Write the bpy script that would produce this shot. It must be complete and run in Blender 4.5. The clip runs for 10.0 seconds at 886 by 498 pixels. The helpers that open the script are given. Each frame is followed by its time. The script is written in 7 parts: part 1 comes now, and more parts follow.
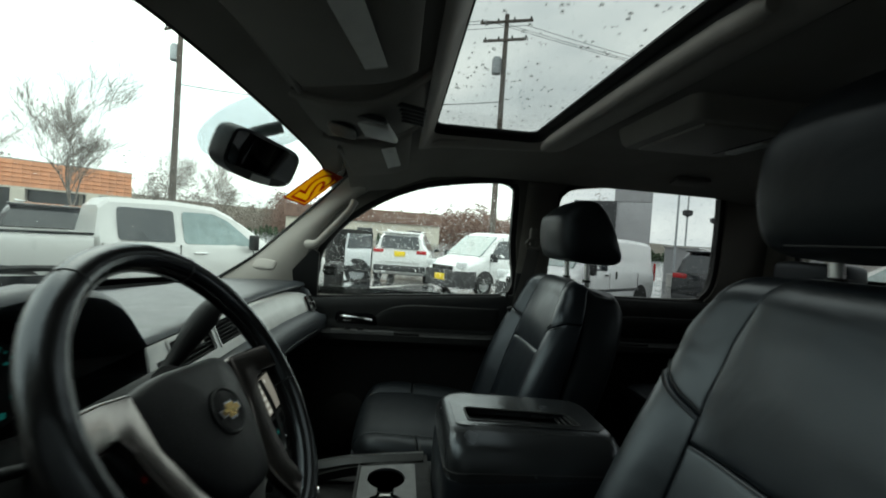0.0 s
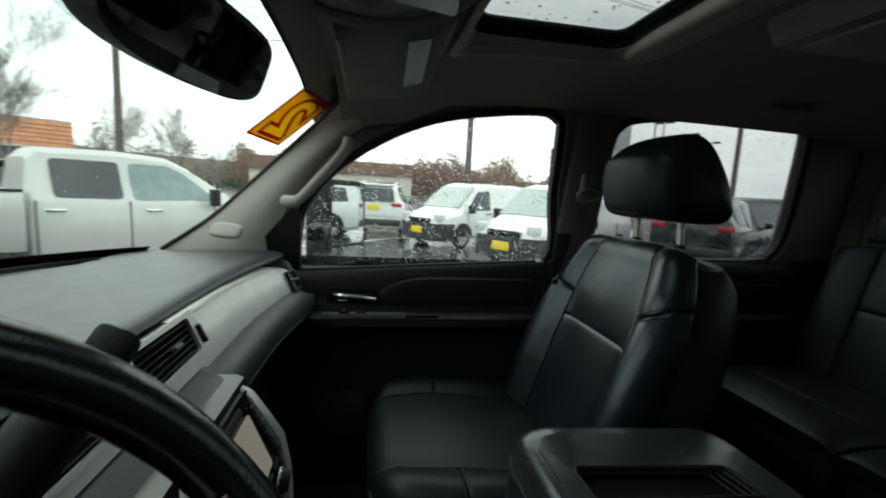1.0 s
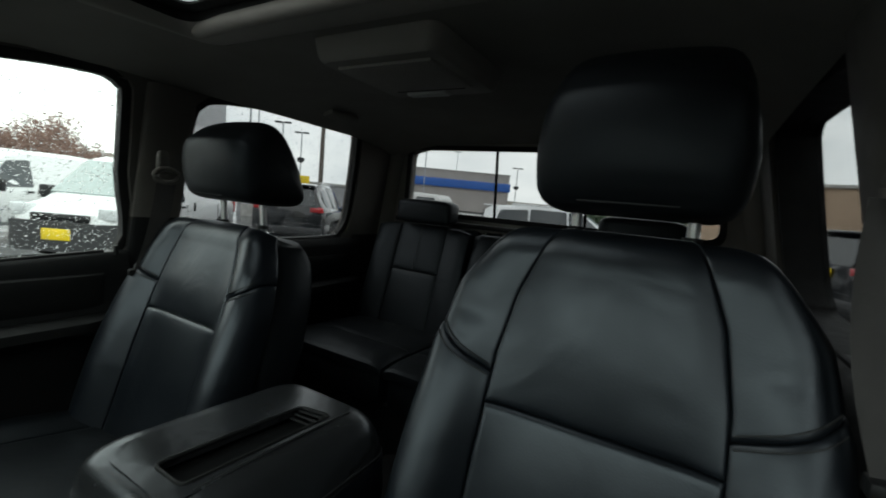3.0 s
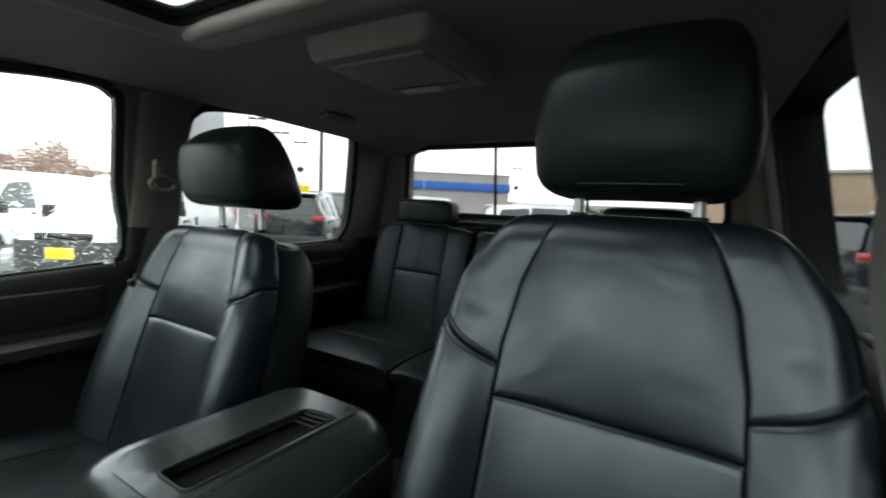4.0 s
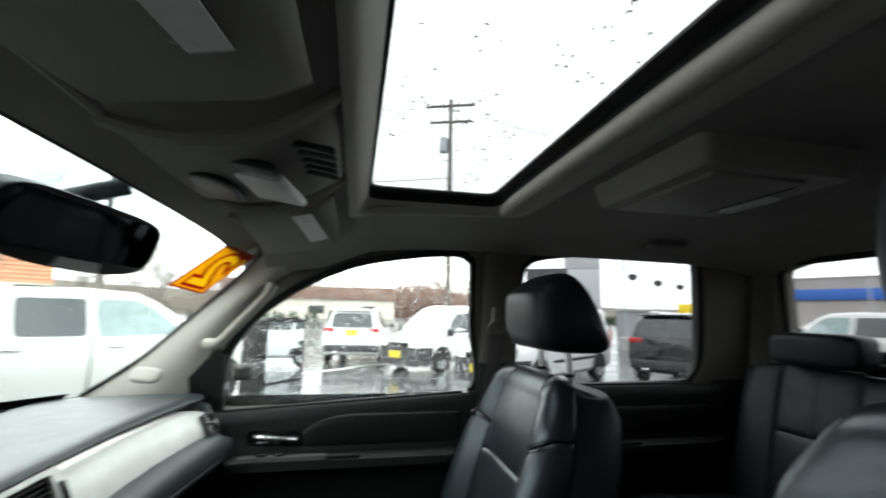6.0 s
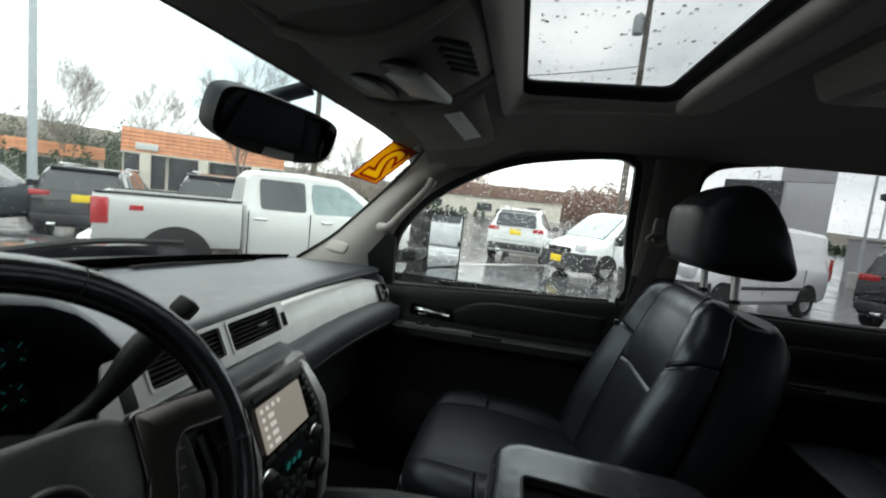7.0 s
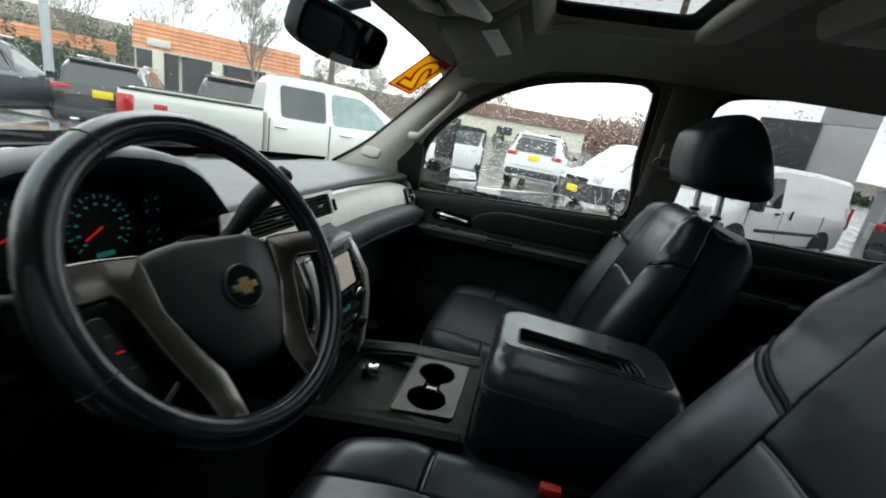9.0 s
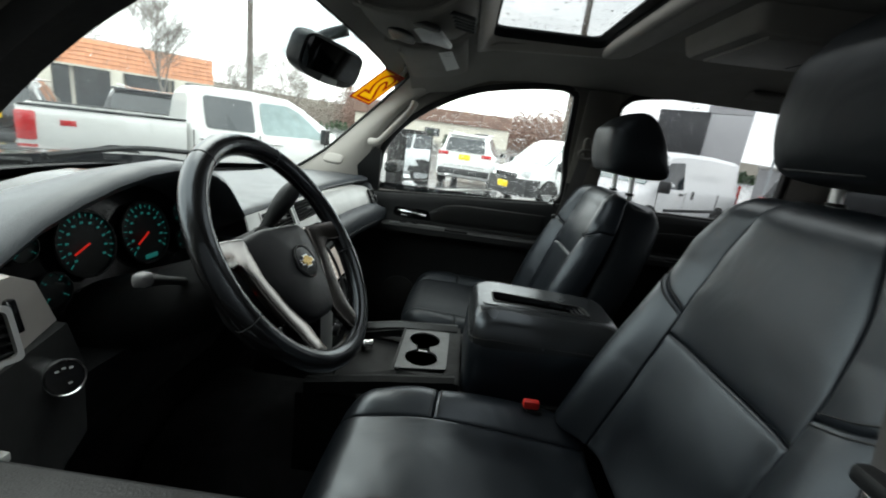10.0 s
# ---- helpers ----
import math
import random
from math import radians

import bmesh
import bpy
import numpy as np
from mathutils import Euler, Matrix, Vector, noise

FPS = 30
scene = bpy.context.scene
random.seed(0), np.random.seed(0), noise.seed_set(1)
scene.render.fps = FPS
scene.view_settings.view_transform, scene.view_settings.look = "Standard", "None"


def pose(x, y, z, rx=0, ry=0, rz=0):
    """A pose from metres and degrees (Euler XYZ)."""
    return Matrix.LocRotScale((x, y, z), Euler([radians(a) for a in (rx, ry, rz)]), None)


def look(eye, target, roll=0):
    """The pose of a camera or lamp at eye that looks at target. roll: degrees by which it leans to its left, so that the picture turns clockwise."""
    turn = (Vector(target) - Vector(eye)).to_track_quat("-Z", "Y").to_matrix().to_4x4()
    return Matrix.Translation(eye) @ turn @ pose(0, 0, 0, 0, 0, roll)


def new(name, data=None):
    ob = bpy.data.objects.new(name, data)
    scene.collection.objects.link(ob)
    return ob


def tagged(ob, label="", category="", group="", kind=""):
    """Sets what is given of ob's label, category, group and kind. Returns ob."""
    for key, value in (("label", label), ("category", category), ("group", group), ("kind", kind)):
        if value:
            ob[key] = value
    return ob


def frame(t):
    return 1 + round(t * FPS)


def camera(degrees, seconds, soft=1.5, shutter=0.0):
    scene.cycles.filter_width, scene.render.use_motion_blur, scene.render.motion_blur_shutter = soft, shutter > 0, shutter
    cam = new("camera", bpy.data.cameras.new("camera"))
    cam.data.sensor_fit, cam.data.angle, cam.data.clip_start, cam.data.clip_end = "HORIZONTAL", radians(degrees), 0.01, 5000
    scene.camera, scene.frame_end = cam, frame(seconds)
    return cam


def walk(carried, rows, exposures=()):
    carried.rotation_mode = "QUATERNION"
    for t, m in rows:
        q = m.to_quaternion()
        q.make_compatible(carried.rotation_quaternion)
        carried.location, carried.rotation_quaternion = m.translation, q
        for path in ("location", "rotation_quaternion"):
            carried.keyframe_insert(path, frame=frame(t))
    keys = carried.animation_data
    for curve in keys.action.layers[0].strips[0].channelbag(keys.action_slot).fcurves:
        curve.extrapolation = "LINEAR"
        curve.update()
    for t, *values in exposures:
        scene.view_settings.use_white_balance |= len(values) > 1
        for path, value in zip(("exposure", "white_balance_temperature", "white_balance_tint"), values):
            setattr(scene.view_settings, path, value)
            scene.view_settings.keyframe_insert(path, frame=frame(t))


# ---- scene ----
cam = camera(92.5, 10.0, soft=1.8, shutter=0.4)
PATH = [
    (0, (-0.924, 0.459, 1.554), (1.066, 0.261, 1.511), 3.9),
    (0.3, (-0.785, 0.466, 1.548), (1.197, 0.272, 1.428), 4.1),
    (0.5, (-0.687, 0.476, 1.526), (1.301, 0.345, 1.36), 4.2),
    (1, (-0.506, 0.577, 1.549), (1.447, 0.235, 1.286), 3.1),
    (1.5, (-0.48, 0.598, 1.548), (1.324, -0.231, 1.301), 4.5),
    (2, (-0.52, 0.613, 1.548), (1.062, -0.587, 1.31), 4.9),
    (2.5, (-0.537, 0.579, 1.554), (0.686, -0.988, 1.337), 5.3),
    (2.7, (-0.549, 0.569, 1.557), (0.555, -1.084, 1.342), 6.0),
    (3.8, (-0.573, 0.561, 1.54), (0.279, -1.236, 1.327), 2.7),
    (4, (-0.561, 0.553, 1.537), (0.442, -1.165, 1.338), 2.7),
    (4.2, (-0.557, 0.541, 1.539), (0.505, -1.147, 1.351), 2.5),
    (4.5, (-0.55, 0.523, 1.543), (0.707, -1.023, 1.376), 1.9),
    (5, (-0.555, 0.483, 1.562), (0.915, -0.869, 1.664), -3.4),
    (5.5, (-0.578, 0.451, 1.581), (1.141, -0.537, 1.847), -3.1),
    (6, (-0.643, 0.398, 1.598), (1.295, 0.009, 1.904), 1.1),
    (6.2, (-0.658, 0.394, 1.619), (1.325, 0.259, 1.839), 1.8),
    (7.3, (-0.662, 0.332, 1.581), (1.273, 0.73, 1.267), 7.5),
    (7.5, (-0.659, 0.324, 1.571), (1.261, 0.733, 1.19), 8.6),
    (8, (-0.673, 0.303, 1.568), (1.214, 0.706, 1.042), 10.3),
    (8.5, (-0.739, 0.306, 1.565), (1.129, 0.715, 0.979), 9.8),
    (9, (-0.844, 0.341, 1.567), (1.046, 0.68, 1.007), 10.0),
    (9.5, (-0.967, 0.385, 1.563), (0.934, 0.637, 0.995), 9.3),
    (10, (-1.055, 0.412, 1.561), (0.879, 0.464, 1.052), 7.4),
]
walk(cam, [(t, look(eye, target, roll)) for t, eye, target, roll in PATH],
     exposures=[(0.0, -0.15, 6500, -6), (2.7, -0.38, 6500, -2), (3.8, 1.15, 6500, -1), (5.6, 1.15, 6500, 2), (6.4, 0.65, 6500, 3), (7.3, 0.1, 6500, 3), (8.5, 0.2, 6500, 3), (10.0, 0.68, 6500, 3)])

# ---- world and light ----
SUN_AZ, SUN_EL = radians(60), radians(48)
world = bpy.data.worlds.new("sky")
scene.world = world
world.use_nodes = True
wn, wl = world.node_tree.nodes, world.node_tree.links
sky = wn.new("ShaderNodeTexSky")
sky.sky_type, sky.sun_disc, sky.sun_elevation, sky.sun_rotation = "NISHITA", False, SUN_EL, SUN_AZ
sky.air_density, sky.dust_density = 1.0, 4.0
tint = wn.new("ShaderNodeMix")
tint.data_type = "RGBA"
wtc = wn.new("ShaderNodeTexCoord")
wmap = wn.new("ShaderNodeMapping")
wmap.inputs["Scale"].default_value = (1.6, 1.6, 4.5)
cloud = wn.new("ShaderNodeTexNoise")
cloud.inputs["Scale"].default_value, cloud.inputs["Detail"].default_value = 1.6, 5.0
cramp = wn.new("ShaderNodeValToRGB")
cramp.color_ramp.elements[0].position, cramp.color_ramp.elements[0].color = 0.32, (12.0, 12.7, 13.3, 1)
cramp.color_ramp.elements[1].position, cramp.color_ramp.elements[1].color = 0.66, (18.5, 18.7, 18.7, 1)
wl.new(wtc.outputs["Generated"], wmap.inputs["Vector"])
wl.new(wmap.outputs["Vector"], cloud.inputs["Vector"])
wl.new(cloud.outputs["Fac"], cramp.inputs["Fac"])
tint.inputs["Factor"].default_value = 0.9
wl.new(sky.outputs["Color"], tint.inputs["A"])
wl.new(cramp.outputs["Color"], tint.inputs["B"])
wl.new(tint.outputs["Result"], wn["Background"].inputs["Color"])
wn["Background"].inputs["Strength"].default_value = 0.15
sun = new("sun", bpy.data.lights.new("sun", "SUN"))
sun.data.energy, sun.data.angle, sun.data.color = 0.5, radians(30), (1.0, 0.97, 0.93)
sun.matrix_world = look((30 * math.sin(SUN_AZ), 30 * math.cos(SUN_AZ), 34), (0, 0, 0))

# ---- materials ----
def mat(name, color, rough=0.5, metal=0.0, vary=0.12, scale=8.0, bump=0.0, bscale=200.0, rvary=0.08, spec=0.5, coat=0.0, piece=0.0):
    """A painted, moulded or woven surface: base colour with a broad and a fine variation, wear in the gloss, fine relief."""
    m = bpy.data.materials.new(name)
    m.use_nodes = True
    n, l = m.node_tree.nodes, m.node_tree.links
    b = n["Principled BSDF"]
    b.inputs["Metallic"].default_value = metal
    b.inputs["Specular IOR Level"].default_value = spec
    b.inputs["Coat Weight"].default_value = coat
    tc = n.new("ShaderNodeTexCoord")
    big = n.new("ShaderNodeTexNoise")
    big.inputs["Scale"].default_value, big.inputs["Detail"].default_value = scale, 6.0
    l.new(tc.outputs["Object"], big.inputs["Vector"])
    ramp = n.new("ShaderNodeMapRange")
    ramp.inputs["From Min"].default_value, ramp.inputs["From Max"].default_value = 0.3, 0.7
    ramp.inputs["To Min"].default_value, ramp.inputs["To Max"].default_value = 1 - vary, 1 + vary
    l.new(big.outputs["Fac"], ramp.inputs["Value"])
    hs = n.new("ShaderNodeHueSaturation")
    hs.inputs["Color"].default_value = (*color, 1)
    if piece:
        info = n.new("ShaderNodeObjectInfo")
        pr = n.new("ShaderNodeMapRange")
        pr.inputs["To Min"].default_value, pr.inputs["To Max"].default_value = 1 - piece, 1 + piece
        l.new(info.outputs["Random"], pr.inputs["Value"])
        mul = n.new("ShaderNodeMath")
        mul.operation = "MULTIPLY"
        l.new(pr.outputs["Result"], mul.inputs[0])
        l.new(ramp.outputs["Result"], mul.inputs[1])
        l.new(mul.outputs["Value"], hs.inputs["Value"])
    else:
        l.new(ramp.outputs["Result"], hs.inputs["Value"])
    l.new(hs.outputs["Color"], b.inputs["Base Color"])
    rr = n.new("ShaderNodeMapRange")
    rr.inputs["From Min"].default_value, rr.inputs["From Max"].default_value = 0.3, 0.7
    rr.inputs["To Min"].default_value, rr.inputs["To Max"].default_value = max(rough - rvary, 0.02), min(rough + rvary, 1)
    mid = n.new("ShaderNodeTexNoise")
    mid.inputs["Scale"].default_value, mid.inputs["Detail"].default_value = scale * 3.1, 4.0
    l.new(tc.outputs["Object"], mid.inputs["Vector"])
    l.new(mid.outputs["Fac"], rr.inputs["Value"])
    l.new(rr.outputs["Result"], b.inputs["Roughness"])
    if bump:
        bt = n.new("ShaderNodeTexNoise")
        bt.inputs["Scale"].default_value, bt.inputs["Detail"].default_value = bscale, 3.0
        l.new(tc.outputs["Object"], bt.inputs["Vector"])
        bp = n.new("ShaderNodeBump")
        bp.inputs["Strength"].default_value, bp.inputs["Distance"].default_value = bump, 0.001
        l.new(bt.outputs["Fac"], bp.inputs["Height"])
        l.new(bp.outputs["Normal"], b.inputs["Normal"])
    return m


def leather(name, color, rough):
    """Grained hide with faint creases."""
    m = mat(name, color, rough, vary=0.12, scale=5, rvary=0.04, spec=0.76)
    n, l = m.node_tree.nodes, m.node_tree.links
    tc = n["Texture Coordinate"]
    v = n.new("ShaderNodeTexVoronoi")
    v.inputs["Scale"].default_value = 420
    l.new(tc.outputs["Object"], v.inputs["Vector"])
    w = n.new("ShaderNodeTexNoise")
    w.inputs["Scale"].default_value, w.inputs["Detail"].default_value = 26, 4
    l.new(tc.outputs["Object"], w.inputs["Vector"])
    b1 = n.new("ShaderNodeBump")
    b1.inputs["Strength"].default_value, b1.inputs["Distance"].default_value = 0.14, 0.0005
    l.new(v.outputs["Distance"], b1.inputs["Height"])
    b2 = n.new("ShaderNodeBump")
    b2.inputs["Strength"].default_value, b2.inputs["Distance"].default_value = 0.06, 0.003
    l.new(w.outputs["Fac"], b2.inputs["Height"])
    n["Principled BSDF"].inputs["Specular Tint"].default_value = (0.84, 0.92, 1.0, 1)
    fold = n.new("ShaderNodeTexNoise")
    fold.inputs["Scale"].default_value, fold.inputs["Detail"].default_value, fold.inputs["Distortion"].default_value = 7.0, 2.0, 1.4
    l.new(tc.outputs["Object"], fold.inputs["Vector"])
    b3 = n.new("ShaderNodeBump")
    b3.inputs["Strength"].default_value, b3.inputs["Distance"].default_value = 0.16, 0.012
    l.new(fold.outputs["Fac"], b3.inputs["Height"])
    l.new(b3.outputs["Normal"], b1.inputs["Normal"])
    l.new(b1.outputs["Normal"], b2.inputs["Normal"])
    l.new(b2.outputs["Normal"], n["Principled BSDF"].inputs["Normal"])
    return m


def glass(name, color=(1, 1, 1), rough=0.0, wet=0.0):
    m = bpy.data.materials.new(name)
    m.use_nodes = True
    n, l = m.node_tree.nodes, m.node_tree.links
    b = n["Principled BSDF"]
    b.inputs["Base Color"].default_value = (*color, 1)
    b.inputs["Roughness"].default_value, b.inputs["IOR"].default_value = rough, 1.45
    b.inputs["Transmission Weight"].default_value = 1.0
    if wet:
        tc, no, bp = n.new("ShaderNodeTexCoord"), n.new("ShaderNodeTexNoise"), n.new("ShaderNodeBump")
        no.inputs["Scale"].default_value, no.inputs["Detail"].default_value = 38, 3
        bp.inputs["Strength"].default_value, bp.inputs["Distance"].default_value = wet, 0.002
        l.new(tc.outputs["Object"], no.inputs["Vector"])
        l.new(no.outputs["Fac"], bp.inputs["Height"])
        l.new(bp.outputs["Normal"], b.inputs["Normal"])
    return m


def pane_glass(name, color, wet=0.0):
    """A thin window pane: tinted see-through with a Fresnel gloss."""
    m = bpy.data.materials.new(name)
    m.use_nodes = True
    n, l = m.node_tree.nodes, m.node_tree.links
    n.remove(n["Principled BSDF"])
    tr, gl, mx, fr = n.new("ShaderNodeBsdfTransparent"), n.new("ShaderNodeBsdfGlossy"), n.new("ShaderNodeMixShader"), n.new("ShaderNodeLayerWeight")
    pw, ad = n.new("ShaderNodeMath"), n.new("ShaderNodeMath")
    pw.operation, ad.operation = "POWER", "MULTIPLY_ADD"
    pw.inputs[1].default_value, ad.inputs[1].default_value, ad.inputs[2].default_value = 5.0, 0.55, 0.018
    tr.inputs["Color"].default_value = (*[q ** 0.5 for q in color], 1)
    gl.inputs["Roughness"].default_value = 0.02
    fr.inputs["Blend"].default_value = 0.5
    l.new(fr.outputs["Facing"], pw.inputs[0])
    l.new(pw.outputs["Value"], ad.inputs[0])
    l.new(ad.outputs["Value"], mx.inputs["Fac"])
    l.new(tr.outputs["BSDF"], mx.inputs[1])
    l.new(gl.outputs["BSDF"], mx.inputs[2])
    l.new(mx.outputs["Shader"], n["Material Output"].inputs["Surface"])
    if wet:
        tc, no, bp = n.new("ShaderNodeTexCoord"), n.new("ShaderNodeTexNoise"), n.new("ShaderNodeBump")
        no.inputs["Scale"].default_value, no.inputs["Detail"].default_value = 38, 3
        bp.inputs["Strength"].default_value, bp.inputs["Distance"].default_value = wet, 0.002
        l.new(tc.outputs["Object"], no.inputs["Vector"])
        l.new(no.outputs["Fac"], bp.inputs["Height"])
        l.new(bp.outputs["Normal"], gl.inputs["Normal"])
    return m


def glow(name, color, strength):
    m = bpy.data.materials.new(name)
    m.use_nodes = True
    b = m.node_tree.nodes["Principled BSDF"]
    b.inputs["Base Color"].default_value = (*[0.1 * c for c in color], 1)
    b.inputs["Emission Color"].default_value, b.inputs["Emission Strength"].default_value = (*color, 1), strength
    return m


def film_print(name, color):
    """Thin coloured vinyl that lets some daylight through."""
    m = mat(name, color, 0.5, vary=0.05)
    n, l = m.node_tree.nodes, m.node_tree.links
    tl, mx = n.new("ShaderNodeBsdfTranslucent"), n.new("ShaderNodeMixShader")
    tl.inputs["Color"].default_value = (*color, 1)
    mx.inputs["Fac"].default_value = 0.6
    l.new(n["Principled BSDF"].outputs["BSDF"], mx.inputs[1])
    l.new(tl.outputs["BSDF"], mx.inputs[2])
    l.new(mx.outputs["Shader"], n["Material Output"].inputs["Surface"])
    return m


LEATHER = leather("black_leather", (0.0074, 0.0096, 0.0130), 0.34)
LEATHERHR = leather("matte_black_leather", (0.0080, 0.0098, 0.0118), 0.46)
LEATHERHR.node_tree.nodes["Principled BSDF"].inputs["Specular IOR Level"].default_value = 0.36
LEATHER2 = leather("black_leather_worn", (0.0084, 0.0106, 0.0142), 0.35)
LIDVINYL = leather("grained_black_vinyl", (0.028, 0.0295, 0.0315), 0.24)
RIMLEATHER = leather("wheel_leather", (0.0085, 0.0080, 0.0083), 0.22)
STITCH = mat("stitching", (0.035, 0.036, 0.037), 0.7, bump=0.4, bscale=900)
PLASTIC = mat("black_moulded_plastic", (0.0085, 0.009, 0.0095), 0.52, bump=0.5, bscale=700, spec=0.36)
DASHPAD = mat("dark_grey_dash_vinyl", (0.056, 0.062, 0.071), 0.36, bump=0.6, bscale=600, vary=0.035, rvary=0.03)
GLOSSBLACK = mat("gloss_black_plastic", (0.008, 0.008, 0.009), 0.15, rvary=0.05)
DECK = mat("matte_black_console", (0.0075, 0.0078, 0.008), 0.62, bump=0.5, bscale=700, spec=0.25)
RUBBER = mat("black_rubber", (0.015, 0.015, 0.015), 0.75, bump=0.5, bscale=150)
SILVERTRIM = mat("silver_grey_trim", (0.56, 0.56, 0.545), 0.36, metal=0.35, vary=0.06, scale=20, bump=0.15, bscale=1200)
WARMGREY = mat("warm_grey_trim", (0.40, 0.37, 0.345), 0.45, vary=0.05, scale=20, bump=0.3, bscale=900)
SWITCHGREY = mat("charcoal_switch_panel", (0.022, 0.0225, 0.023), 0.5, bump=0.4, bscale=700)
BRONZETRIM = mat("pewter_wheel_trim", (0.17, 0.157, 0.150), 0.20, metal=1.0, vary=0.02, rvary=0.02)
PEWTER = mat("brushed_pewter_plate", (0.085, 0.086, 0.086), 0.38, metal=0.6, vary=0.06, scale=20, bump=0.15, bscale=1200)
DOORVINYL = mat("black_door_vinyl", (0.0075, 0.0078, 0.008), 0.55, bump=0.5, bscale=600, spec=0.35)
HUBVINYL = mat("dark_grey_hub_vinyl", (0.0088, 0.0098, 0.0118), 0.46, bump=0.5, bscale=700)
BUTTONGREY = mat("dark_grey_buttons", (0.03, 0.03, 0.03), 0.5)
CHROME = mat("chrome", (0.88, 0.88, 0.88), 0.22, metal=1.0, vary=0.03, rvary=0.06)
SATIN = mat("satin_chrome", (0.92, 0.92, 0.92), 0.42, metal=0.85, vary=0.03, rvary=0.05)
GOLD = mat("gold_emblem", (0.62, 0.43, 0.15), 0.3, metal=0.8)
HEADLINER = mat("taupe_headliner_fabric", (0.28, 0.267, 0.245), 0.92, vary=0.06, bump=0.7, bscale=900, spec=0.2)
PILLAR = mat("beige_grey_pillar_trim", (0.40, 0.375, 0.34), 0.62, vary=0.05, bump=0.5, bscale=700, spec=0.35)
# PILLAR's plastic again; shade away from the windshield is put into its colour
WALLTRIM = mat("shaded_pillar_trim", (0.125, 0.118, 0.107), 0.65, vary=0.05, bump=0.5, bscale=700, spec=0.3)
LAMPWHITE = mat("pale_grey_switch_plate", (0.62, 0.63, 0.61), 0.4, vary=0.04)
CARPET = mat("charcoal_carpet", (0.010, 0.010, 0.011), 0.95, bump=1.0, bscale=500, vary=0.3)
DVDTRIM = mat("taupe_unit_plastic", (0.34, 0.32, 0.29), 0.6, vary=0.05, bump=0.4, bscale=700)
GREYCAP = mat("grey_stalk_end", (0.16, 0.16, 0.16), 0.5)
LABELW = mat("white_warning_label", (0.72, 0.72, 0.69), 0.55, vary=0.05, scale=60)
LABELINK = mat("faded_label_print", (0.42, 0.42, 0.40), 0.55)
BELT = mat("grey_webbing", (0.065, 0.062, 0.060), 0.7, bump=0.8, bscale=1100)
RED = mat("red_plastic", (0.62, 0.03, 0.025), 0.4)
REDLENS = mat("red_lamp_lens", (0.45, 0.015, 0.02), 0.15, coat=0.5)
YELLOW = film_print("yellow_sticker", (0.90, 0.58, 0.04))
YPLATE = mat("yellow_plate", (0.9, 0.66, 0.02), 0.45, vary=0.05)
REDPRINT = film_print("red_print", (0.50, 0.05, 0.03))
WGLASS = pane_glass("clear_window_glass", (0.90, 0.92, 0.91))
WSGLASS = pane_glass("windshield_glass", (0.88, 0.91, 0.90))
TINT = pane_glass("privacy_glass", (0.40, 0.395, 0.41))
BACKTINT = pane_glass("tinted_back_glass", (0.36, 0.355, 0.37))
ROOFGLASS = pane_glass("wet_sunroof_glass", (0.36, 0.36, 0.365), wet=0.3)
SHADE = pane_glass("windshield_shade_band", (0.66, 0.72, 0.75))
DROP = glass("rain_water")
TOWGLASS = mat("outside_mirror_silver", (0.72, 0.74, 0.76), 0.02, metal=1.0, vary=0.0, rvary=0.0)
YELLOWFIG = film_print("yellow_figure", (0.92, 0.66, 0.05))
DIMMIRROR = mat("dimmed_mirror", (0.05, 0.051, 0.053), 0.03, metal=1.0, vary=0.0, rvary=0.0)
TEAL = glow("teal_dial_light", (0.07, 0.60, 0.55), 0.085)
NEEDLE = glow("red_needle_light", (1.0, 0.03, 0.02), 0.22)
SCREENL = glow("lit_screen", (0.66, 0.57, 0.50), 0.30)
SCREENI = glow("screen_icons", (0.9, 0.84, 0.78), 0.5)

WHITEPAINT = mat("white_car_paint", (0.80, 0.81, 0.81), 0.22, vary=0.03, coat=0.6, rvary=0.05)
SILVERPAINT = mat("silver_car_paint", (0.60, 0.60, 0.585), 0.38, metal=0.2, vary=0.03, coat=0.25, rvary=0.03)
BLACKPAINT = mat("black_car_paint", (0.012, 0.013, 0.016), 0.15, vary=0.1, coat=0.8)
BLUEGREYPAINT = mat("slate_car_paint", (0.07, 0.085, 0.10), 0.2, vary=0.1, coat=0.7)
CARGLASS = mat("dark_car_glass", (0.028, 0.034, 0.038), 0.06, vary=0.1, rvary=0.03, spec=0.8)
CARGLASS2 = mat("pale_car_glass", (0.20, 0.27, 0.27), 0.05, vary=0.15, rvary=0.03, spec=0.8)
ALLOY = mat("alloy_rim", (0.55, 0.56, 0.57), 0.3, metal=0.8)
BUMPER = mat("grey_black_bumper", (0.035, 0.036, 0.038), 0.55, bump=0.4, bscale=120)
LAMPG = mat("clear_headlamp", (0.65, 0.67, 0.68), 0.1, spec=0.9)


def asphalt():
    m = mat("wet_asphalt", (0.085, 0.087, 0.090), 0.15, vary=0.35, scale=0.5, bump=0.4, bscale=90, rvary=0.14)
    return m


